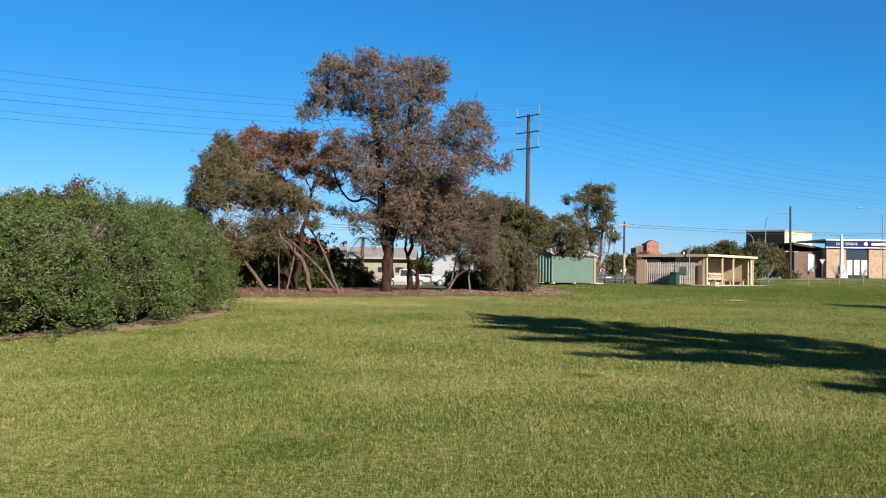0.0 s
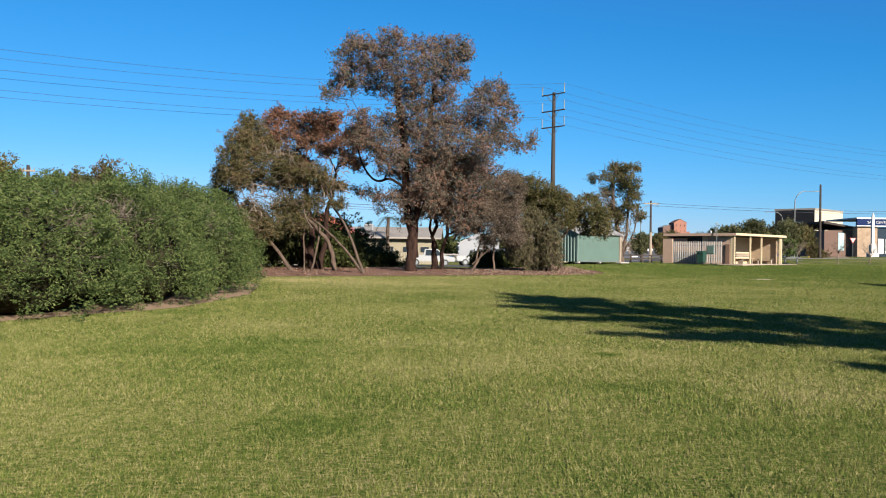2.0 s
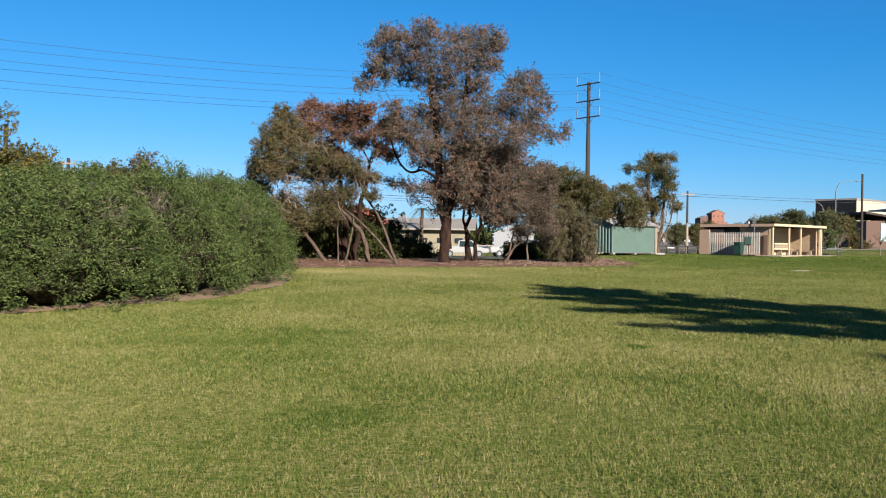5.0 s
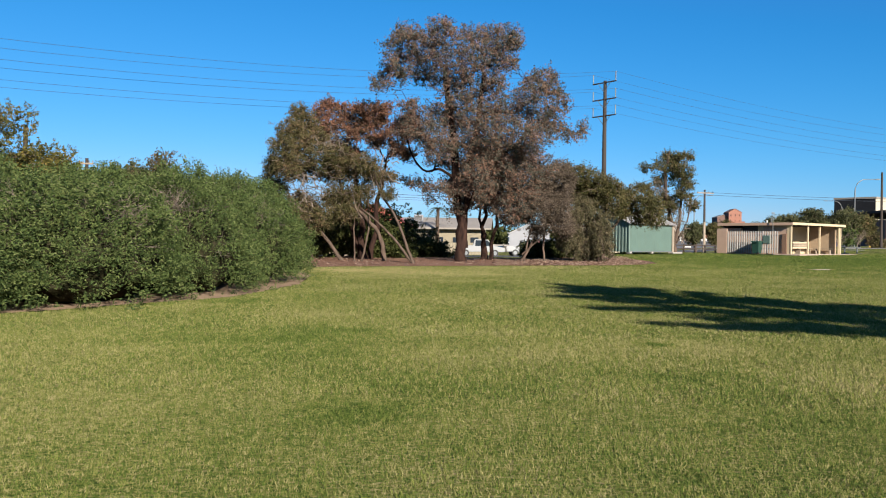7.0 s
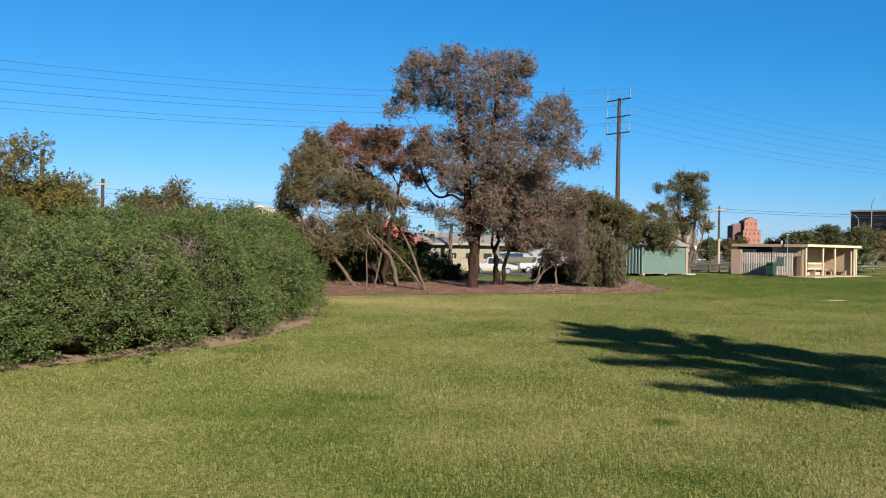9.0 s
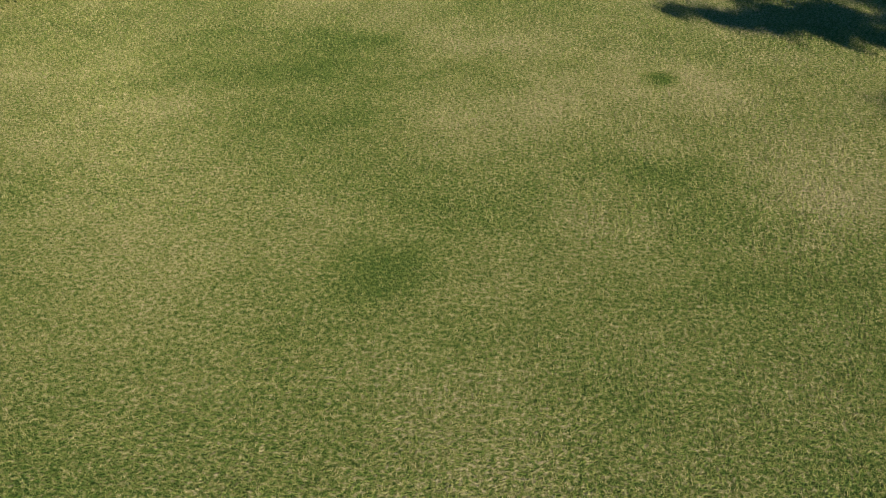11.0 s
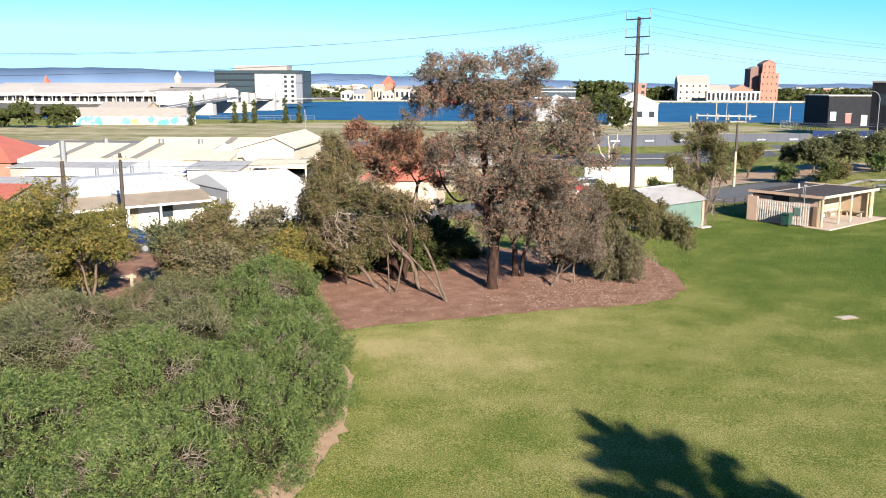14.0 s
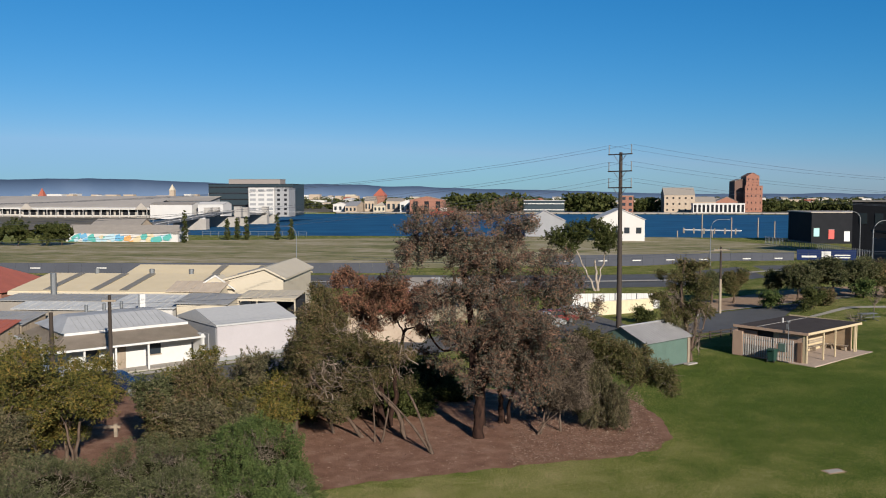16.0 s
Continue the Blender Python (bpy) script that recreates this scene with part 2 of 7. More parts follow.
def add_box(bm, x0, x1, y0, y1, z0, z1, bevel=0.0):
    v = [bm.verts.new((x, y, z)) for z in (z0, z1) for x, y in ((x0, y0), (x1, y0), (x1, y1), (x0, y1))]
    fs = [bm.faces.new([v[i] for i in f]) for f in ((3, 2, 1, 0), (4, 5, 6, 7), (0, 1, 5, 4), (1, 2, 6, 5), (2, 3, 7, 6), (3, 0, 4, 7))]
    if bevel:
        es = list({e for f in fs for e in f.edges})
        bmesh.ops.bevel(bm, geom=es, offset=bevel, segments=1, affect="EDGES")
    return bm


def box(x0, x1, y0, y1, z0, z1, bevel=0.0):
    return add_box(bmesh.new(), x0, x1, y0, y1, z0, z1, bevel)


def add_prism(bm, pts, axis, a, b):
    """A prism: the outline pts (u, v) drawn out along an axis ('x', 'y' or 'z') from a to b."""
    def at(u, v, w):
        return {"x": (w, u, v), "y": (u, w, v), "z": (u, v, w)}[axis]
    lo, hi = [bm.verts.new(at(u, v, a)) for u, v in pts], [bm.verts.new(at(u, v, b)) for u, v in pts]
    bm.faces.new(lo)
    bm.faces.new(hi[::-1])
    n = len(pts)
    for i in range(n):
        bm.faces.new((lo[i], lo[(i + 1) % n], hi[(i + 1) % n], hi[i]))
    return bm


def prism(pts, axis, a, b):
    return add_prism(bmesh.new(), pts, axis, a, b)


def tube_arrays(path, radii, sides=6):
    """Vertices and quads of a tapered tube along a path."""
    path = np.asarray(path, float)
    tan = np.gradient(path, axis=0)
    tan /= np.linalg.norm(tan, axis=1)[:, None] + 1e-9
    ref = np.where(np.abs(tan[:, 2:3]) > 0.9, np.array([[1.0, 0, 0]]), np.array([[0, 0, 1.0]]))
    u = np.cross(tan, ref)
    u /= np.linalg.norm(u, axis=1)[:, None] + 1e-9
    w = np.cross(tan, u)
    ang = np.arange(sides) * 2 * math.pi / sides
    ring = path[:, None] + np.asarray(radii)[:, None, None] * (np.cos(ang)[None, :, None] * u[:, None] + np.sin(ang)[None, :, None] * w[:, None])
    n = len(path)
    i, j = np.meshgrid(np.arange(n - 1), np.arange(sides), indexing="ij")
    a, b = i * sides + j, i * sides + (j + 1) % sides
    f = np.stack([a, b, b + sides, a + sides], -1).reshape(-1, 4)
    return ring.reshape(-1, 3), f


class Tubes:
    def __init__(self):
        self.v, self.f, self.n = [], [], 0

    def add(self, path, radii, sides=6):
        v, f = tube_arrays(path, radii, sides)
        self.v.append(v)
        self.f.append(f + self.n)
        self.n += len(v)

    def build(self, name, mat, parent):
        return mesh_np(name, np.concatenate(self.v), np.concatenate(self.f), mat, parent, True)


def bend(rng, a, b, n=6, wander=0.08, lift=0.0):
    """A wandering path from a to b."""
    a, b = np.asarray(a, float), np.asarray(b, float)
    t = np.linspace(0, 1, n)[:, None]
    size = np.linalg.norm(b - a)
    p = a + (b - a) * t + np.array([0, 0, 1.0]) * lift * size * np.sin(t * math.pi)
    off = rng.normal(0, wander * size, (n, 3)) * np.sin(t * math.pi)
    return p + off


def leaf_quads(rng, centres, length, width, up=0.3, droop=0.0):
    """Pointed leaves, one quad each, in random directions round their centres."""
    n = len(centres)
    d = rng.normal(0, 1, (n, 3))
    d[:, 2] = d[:, 2] * 0.8 + up - droop
    d /= np.linalg.norm(d, axis=1)[:, None]
    s = np.cross(d, rng.normal(0, 1, (n, 3)))
    s /= np.linalg.norm(s, axis=1)[:, None] + 1e-9
    ln = (length * rng.uniform(0.6, 1.3, n))[:, None]
    wd = (width * rng.uniform(0.7, 1.3, n))[:, None]
    v = np.stack([centres - d * ln * 0.5, centres + s * wd * 0.5, centres + d * ln * 0.5, centres - s * wd * 0.5], 1)
    return v.reshape(-1, 3), np.arange(4 * n).reshape(n, 4)


def lumps(p, k, shift=0.0):
    """A cheap smooth noise of about -1 to 1 at the points p."""
    a = np.sin(p[:, 0] * k + 1.7 * np.sin(p[:, 2] * k * 0.7 + shift) + shift)
    b = np.sin(p[:, 1] * k * 1.1 + 1.5 * np.sin(p[:, 0] * k * 0.8 + 2 * shift) + 1.3)
    c = np.sin(p[:, 2] * k * 1.3 + 1.6 * np.sin(p[:, 1] * k * 0.9 - shift) + 2.1)
    return (a + b + c) / 3


def crown_points(rng, lobes, clumps, per, spread, shell=0.55, ragged=0.0, gap=(2.6, 6.1), hang=0.0):
    """Spray centres in ellipsoid lobes (x, y, z, rx, ry, rz), each lobe with its share, and leaf places along each spray.
    ragged: how much of the crown is left open, and how far sprays reach out; hang: how far they droop."""
    area = np.array([l[3] * l[5] + l[4] * l[5] + l[3] * l[4] for l in lobes]) ** 0.85
    n0 = int(clumps * (1 + 0.9 * ragged))
    pick = rng.choice(len(lobes), n0, p=area / area.sum())
    L = np.array(lobes)[pick]
    d = rng.normal(0, 1, (n0, 3))
    d /= np.linalg.norm(d, axis=1)[:, None]
    r = shell + (1 - shell) * rng.random(n0) ** 0.6
    r *= rng.uniform(0.75, 1.16, n0)
    c = L[:, :3] + d * r[:, None] * L[:, 3:6]
    if ragged:
        g = lumps(c, gap[0], 0.7) + 0.8 * lumps(c, gap[1], 1.9)
        keep = np.argsort(-(g + rng.normal(0, 0.25, n0)))[:clumps]
        c, pick, d = c[keep], pick[keep], d[keep]
    m = len(c)
    way = d * 0.9 + rng.normal(0, 0.55, (m, 3)) + (0, 0, 0.25 - hang)
    way /= np.linalg.norm(way, axis=1)[:, None]
    size = np.repeat(rng.uniform(0.6, 1.4, m), per)[:, None] * spread
    q = rng.normal(0, 1, (m * per, 3))
    q /= np.linalg.norm(q, axis=1)[:, None]
    u = rng.random((m * per, 1))
    pts = np.repeat(c, per, 0) + np.repeat(way, per, 0) * (u - 0.35) * size * 2.6 + q * size * rng.random((m * per, 1)) ** 0.5 * (1.15 - 0.6 * u)
    return c, pick, pts


def grow(name, x, y, stems, lobes, leaf, seed, label, category="tree", bark=None, clumps=900, per=22, spread=0.22, size=(0.14, 0.05),
         twigs=0.3, group="", shell=0.5, droop=0.0, zbase=None, twig_mat=None, ragged=0.8, gap=(2.6, 6.1), forks=2, hang=0.0, limb=0.45, bare=()):
    """A tree: stems [(base dx, dy, top x, y, z, radius)] or [(points, radius)], limbs that branch from one another out to every lobe,
    twigs to some sprays, and a crown of leaves. Lobes are given from the foot of the tree; bare ones carry twigs alone."""
    rng = np.random.default_rng(seed)
    z0 = ground_z(x, y) if zbase is None else zbase
    t = thing(name, x, y, z0, 0, label, category, group)
    wood = Tubes()
    nodes, radius = [], []

    def keep_nodes(p, rr):
        for k in range(len(p)):
            nodes.append(p[k])
            radius.append(rr[k])
    for stem in stems:
        if len(stem) == 2:
            pts, r = np.array(stem[0], float), stem[1]
            s = np.linspace(0, len(pts) - 1, 13)
            k = np.minimum(s.astype(int), len(pts) - 2)
            f = (s - k)[:, None]
            p = pts[k] * (1 - f) + pts[k + 1] * f
            for _ in range(2):
                p[1:-1] = (p[:-2] + 2 * p[1:-1] + p[2:]) / 4
            p[1:-1] += rng.normal(0, r * 0.22, (11, 3))
        else:
            dx, dy, tx, ty, tz, r = stem
            p = bend(rng, (dx, dy, -0.15), (tx, ty, tz), 9, 0.018)
        rr = np.linspace(r, r * 0.5, len(p))
        rr[0] *= 1.25
        wood.add(p, rr, 9)
        keep_nodes(p[len(p) // 3:], rr[len(p) // 3:])
    top = np.mean([n for n in nodes], axis=0)
    order = sorted(range(len(lobes)), key=lambda i: np.linalg.norm(np.array(lobes[i][:3]) - top))
    for i in order:
        lb = lobes[i]
        c = np.array(lb[:3])
        N = np.array(nodes)
        cost = np.linalg.norm(N - c, axis=1) + 1.2 * np.maximum(0, N[:, 2] - c[2] + 0.2)
        j = int(np.argmin(cost))
        r0 = max(0.014, min(radius[j] * 0.75, limb * 0.1 * max(0.4, np.linalg.norm(N[j] - c)) ** 0.6))
        p = bend(rng, N[j], c, 6, 0.08, 0.06)
        rr = np.linspace(r0, max(0.012, r0 * 0.4), 6)
        wood.add(p, rr, 5)
        keep_nodes(p[2:], rr[2:])
        for _ in range(forks):
            wood.add(bend(rng, p[int(rng.integers(2, 6))], c + rng.uniform(-0.9, 0.9, 3) * lb[3:6], 5, 0.1), np.linspace(max(0.012, r0 * 0.45), 0.008, 5), 4)
    c, pick, pts = crown_points(rng, lobes, clumps, per, spread, shell, ragged, gap, hang)
    tw = Tubes() if twig_mat else wood
    for i in np.where(rng.random(len(c)) < twigs)[0]:
        o = np.array(lobes[pick[i]][:3])
        p = bend(rng, o + (c[i] - o) * 0.3, o + (c[i] - o) * 1.08, 5, 0.1)
        tw.add(p, np.linspace(0.02, 0.008, 5), 3)
        if twig_mat:
            for _ in range(2):
                q = p[int(rng.integers(1, 4))]
                tw.add(bend(rng, q, q + (p[-1] - p[0]) * 0.5 + rng.normal(0, 0.22, 3), 4, 0.08), np.linspace(0.011, 0.005, 4), 3)
    for bx, by, bz, rx, ry, rz in bare:  # dead tangles
        for _ in range(15):
            e = np.array((bx, by, bz)) + rng.normal(0, 0.55, 3) * (rx, ry, rz)
            s = e + rng.normal(0, 0.5, 3) * (rx, ry, rz) + (0.3 * rx, 0, -0.5 * rz)
            p = bend(rng, s, e, 6, 0.12, 0.1)
            tw.add(p, np.linspace(0.032, 0.012, 6), 4)
            for _ in range(4):
                q = p[int(rng.integers(1, 6))]
                tw.add(bend(rng, q, q + rng.normal(0, 0.35, 3), 4, 0.1), np.linspace(0.011, 0.005, 4), 3)
    wood.build("trunk", bark or M_BARK, t)
    if twig_mat:
        tagged(tw.build("dead_twig", twig_mat, t), kind="stuff")
    v = leaf_quads(rng, pts, size[0], size[1] * 1.85, 0.25, droop)[0].reshape(-1, 4, 3)[:, :3].reshape(-1, 3)  # narrow three-cornered leaves
    mesh_np("crown", v, np.arange(len(v)).reshape(-1, 3), leaf, t)
    return t


# ---- land ----
from mathutils import geometry


def axis_steps(*spans):
    out = []
    for a, b, s in spans:
        out += list(np.arange(a, b, s))
    return np.array(out + [spans[-1][1]])


def land():
    xs = axis_steps((-4800, -400, 400), (-400, -60, 20), (-60, 70, 2), (70, 400, 20), (400, 4800, 400))
    ys = axis_steps((-1200, -60, 120), (-60, 130, 2), (130, 290, 10), (290, 310, 2), (310, 680, 74), (680, 710, 2), (710, 1000, 29), (1000, 4850, 385))
    v = np.array([(x, y, ground_z(x, y)) for y in ys for x in xs])
    nx, ny = len(xs), len(ys)
    i, j = np.meshgrid(np.arange(nx - 1), np.arange(ny - 1))
    a = (j * nx + i).ravel()
    ob = mesh_np("ground", v, np.stack([a, a + 1, a + nx + 1, a + nx], 1), M_GRASS, None, True)
    return tagged(ob, "mown green and straw-coloured lawn of a park", "ground", "", "structure")


land()


def strip(name, near, far_, mat, label, category, lift=0.02, n=40, cross=10, kind="structure", wob=0.0, seed=1):
    """A sheet laid over the land between two edges, each a run of (x, y)."""
    rng = np.random.default_rng(seed)

    def resample(pts):
        pts = np.array(pts, float)
        d = np.r_[0, np.cumsum(np.linalg.norm(np.diff(pts, axis=0), axis=1))]
        s = np.linspace(0, d[-1], n)
        p = np.stack([np.interp(s, d, pts[:, k]) for k in (0, 1)], 1)
        return p + rng.normal(0, wob, p.shape) if wob else p
    a, b = resample(near), resample(far_)
    v = []
    for k in np.linspace(0, 1, cross):
        for p in a + (b - a) * k:
            v.append((p[0], p[1], ground_z(p[0], p[1]) + lift))
    i, j = np.meshgrid(np.arange(n - 1), np.arange(cross - 1))
    q = (j * n + i).ravel()
    return tagged(mesh_np(name, v, np.stack([q, q + 1, q + n + 1, q + n], 1), mat, None, True), label, category, "", kind)


BED_FRONT = ((-13, 37.2), (-10.4, 38.9), (-7.1, 40.9), (-3.5, 42.2), (-0.5, 43.6), (2.2, 44.8), (5, 45.6), (7.0, 47.0), (8.1, 49.5), (8.3, 52.2), (7.6, 55.0))
BED_BACK = ((-24, 62), (-16, 62), (-10, 62), (-6, 62), (-2, 61.5), (1, 61), (3, 60.5), (5, 60), (6.2, 59), (6.8, 57.5), (7.2, 56))


def sheet(name, outline, mat, label, category, lift=0.014, cell=1.0, wob=0.1, seed=2):
    """A sheet laid over the land inside an outline with a slightly ragged edge."""
    rng = np.random.default_rng(seed)
    pts = []
    for (ax, ay), (bx, by) in zip(outline, outline[1:] + outline[:1]):
        m = max(2, int(math.hypot(bx - ax, by - ay) / 0.5))
        for k in range(m):
            pts.append((ax + (bx - ax) * k / m + rng.normal(0, wob), ay + (by - ay) * k / m + rng.normal(0, wob)))
    n = len(pts)
    xs, ys = [q[0] for q in pts], [q[1] for q in pts]
    grid = [(x + 0.013, y + 0.017) for x in np.arange(min(xs), max(xs), cell) for y in np.arange(min(ys), max(ys), cell)]
    out = geometry.delaunay_2d_cdt([Vector(q) for q in pts + grid], [], [list(range(n))], 1, 1e-5)
    v = [(q.x, q.y, ground_z(q.x, q.y) + lift) for q in out[0]]
    f = [list(q) for q in out[2]]
    f = [q if (v[q[1]][0] - v[q[0]][0]) * (v[q[2]][1] - v[q[0]][1]) - (v[q[1]][1] - v[q[0]][1]) * (v[q[2]][0] - v[q[0]][0]) > 0 else q[::-1] for q in f]
    return tagged(mesh_np(name, v, f, mat, None, True), label, category, "", "structure")


sheet("mulch_bed", list(BED_FRONT) + [(7.0, 57.5), (5, 60), (1, 61), (-6, 62), (-16, 62), (-24, 61), (-34, 59), (-40, 50), (-34, 42), (-24, 34), (-16, 37)], M_MULCH, "garden bed of reddish-brown bark mulch under the trees", "garden bed")
strip("earth_edge", ((-24, 13.2), (-15, 14.4), (-12.2, 15.7), (-10.5, 17.2), (-9.2, 19.5), (-7.25, 22.5), (-6.8, 27.9), (-7.7, 33.4), (-10.2, 38.6)),
      ((-24, 22), (-18, 22), (-15, 22), (-13, 23), (-12, 25), (-11, 27), (-11, 30), (-11, 34), (-12.5, 38.5)), M_DIRT, "strip of bare reddish earth along the hedge", "earth", 0.012, 90, 8, "structure", 0.06)


def shrub(seed, rx, ry, h, sprigs, label, leaf=(0.098, 0.060), look_=None, dead=130, per=15):
    """A dense bush: a dark solid core that stands in for the shade inside, and a skin of upright leafy sprigs on uneven
    lobes, with gaps down to the core and grey dead patches.
    """
    rng = np.random.default_rng(seed)
    t = thing("hedge_shrub", 0, 0, 0, 0, label, "shrub", "shrubs of the hedge")
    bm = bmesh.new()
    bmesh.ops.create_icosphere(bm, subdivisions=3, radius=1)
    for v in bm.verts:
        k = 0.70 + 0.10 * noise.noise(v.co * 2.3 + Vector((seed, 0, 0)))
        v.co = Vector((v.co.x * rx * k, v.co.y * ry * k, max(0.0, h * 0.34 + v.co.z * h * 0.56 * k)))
    part("dark_core", bm, M_CORE, t)
    n = int(sprigs * 1.9)
    d = rng.normal(0, 1, (n, 3))
    d[:, 2] = np.abs(d[:, 2]) * 1.3 - 0.45
    d /= np.linalg.norm(d, axis=1)[:, None]
    swell = 0.93 + 0.16 * lumps(d, 3.1, seed) + 0.13 * lumps(d, 7.3, seed + 1.0) + 0.08 * lumps(d, 17.0, seed + 2.0)
    r = swell * (1 - 0.16 * rng.random(n) ** 1.6)
    up = np.clip(d[:, 2], 0, 1)
    side = np.sqrt(1 - up ** 2.1) / (np.linalg.norm(d[:, :2], axis=1) + 1e-6)
    c = np.stack([d[:, 0] * rx * r * side, d[:, 1] * ry * r * side, h * 0.30 + d[:, 2] * h * 0.76 * r], 1)
    a0 = 2.1 * seed
    bare = np.array([(math.cos(a0 + k * 2.2) * 0.55, math.sin(a0 + k * 2.2) * 0.55, 0.62) for k in range(3)])
    near = np.min(np.linalg.norm(d[:, None] - bare[None] / np.linalg.norm(bare, axis=1)[None, :, None], axis=2), axis=1)
    g = lumps(c, 6.5, seed) + 1.1 * lumps(c, 13.0, seed + 3.0) + rng.normal(0, 0.15, n) - 1.4 * (near < 0.20) - 0.5 * (near < 0.3)
    keep = (g > np.quantile(g, 0.48)) & (c[:, 2] > 0.04)
    c, d = c[keep], d[keep]
    m = len(c)
    way = d * 0.7 + rng.normal(0, 0.35, (m, 3)) + (0, 0, 0.65)
    way /= np.linalg.norm(way, axis=1)[:, None]
    u = rng.random((m * per, 1))
    q = rng.normal(0, 1, (m * per, 3))
    q /= np.linalg.norm(q, axis=1)[:, None]
    pts = np.repeat(c, per, 0) + np.repeat(way, per, 0) * (u - 0.3) * np.repeat(rng.uniform(0.22, 0.5, m), per)[:, None] + q * 0.085 * (1.2 - 0.6 * u)
    v, f = leaf_quads(rng, pts, leaf[0], leaf[1], 0.55)
    v = v.reshape(-1, 4, 3)[:, :3].reshape(-1, 3)
    mesh_np("foliage", v, np.arange(len(v)).reshape(-1, 3), look_ or M_LF_HEDGE, t)
    tw = Tubes()

    def skin(e, f):
        w = e / np.linalg.norm(e)
        k = f * (0.90 + 0.10 * lumps(w[None], 3.1, seed)[0])
        return np.array((w[0] * rx * k, w[1] * ry * k, max(0.05, h * 0.30 + w[2] * h * 0.76 * k)))
    for k in range(dead):
        e = rng.normal(0, 1, 3)
        e[2] = abs(e[2])
        tw.add(bend(rng, skin(e, 0.7), skin(e + rng.normal(0, 0.12, 3), 1.03), 5, 0.08), np.linspace(0.011, 0.004, 5), 3)
    for k in range(150):
        e = bare[k % 3] / np.linalg.norm(bare[k % 3]) + rng.normal(0, 0.22, 3)
        p = bend(rng, skin(e, 0.74), skin(e + rng.normal(0, 0.16, 3), rng.uniform(0.9, 1.02)), 5, 0.12)
        tw.add(p, np.linspace(0.014, 0.005, 5), 3)
        for _ in range(2):
            o = p[int(rng.integers(1, 5))]
            tw.add(bend(rng, o, o + rng.normal(0, 0.16, 3), 4, 0.1), np.linspace(0.007, 0.004, 4), 3)
    tagged(tw.build("dead_twig", M_HTWIG, t), kind="stuff")
    return t


SHRUBS = [shrub(20 + k, 2.75, 2.75, 3.7, 4300, "dense green shrub with grey dead twigs, in a hedge") for k in range(4)]
SHRUBS += [shrub(24, 2.75, 2.75, 3.7, 2600, "dense green shrub with grey dead twigs, in a hedge", (0.11, 0.05), M_LF_OLIVE, 260)]
for k, (x, y, s, hh) in enumerate(((-12.65, 17.7, 1.10, 0.80), (-10.75, 20.7, 1.09, 0.86), (-9.55, 24.35, 0.97, 0.90), (-9.5, 28.5, 0.97, 0.90), (-18.5, 22.5, 1.2, 1.0), (-10.6, 32.9, 1.0, 0.86),
                                   (-12.4, 36.8, 1.02, 1.02), (-14.9, 22.0, 1.1, 0.95), (-13.2, 26.5, 1.15, 0.98), (-13.8, 31.0, 1.15, 0.92), (-16.2, 35.4, 1.15, 0.86),
                                   (-16.6, 17.6, 1.1, 0.85), (-18.2, 28.0, 1.2, 1.0), (-19.6, 33.0, 1.15, 0.86), (-20.5, 17.0, 1.2, 0.9), (-23.2, 23.0, 1.3, 1.0), (-23.5, 29.0, 1.3, 0.95))):
    m = pose(x, y, ground_z(x, y) - 0.02, 0, 0, 67 * k + 20) @ Matrix.Diagonal((s, s, hh, 1))
    if k < 5:
        SHRUBS[k].matrix_world = m
    else:
        o = copy_thing(SHRUBS[k % 4 if k in (5, 6, 7, 8) else 4], pose(x, y, ground_z(x, y) - 0.02, 0, 0, 67 * k + 20))
        o.scale = (s, s, hh)


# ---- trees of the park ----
def lobes_from_eye(rows, k, cx, cy, y_spread, seed, x, y, swell=1.0):
    """Lobes of a crown as seen from the camera's stand: rows of (across, down, half width, half height) in view steps
    of k metres, (cx, cy) being the foot of the tree at x, y. Lobes that stand further back are moved out from the eye,
    so that each keeps its place in that view."""
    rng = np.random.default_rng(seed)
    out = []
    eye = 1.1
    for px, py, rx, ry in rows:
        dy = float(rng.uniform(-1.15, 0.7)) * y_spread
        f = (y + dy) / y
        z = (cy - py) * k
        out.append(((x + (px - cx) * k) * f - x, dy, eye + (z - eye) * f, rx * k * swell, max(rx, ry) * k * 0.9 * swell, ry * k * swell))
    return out


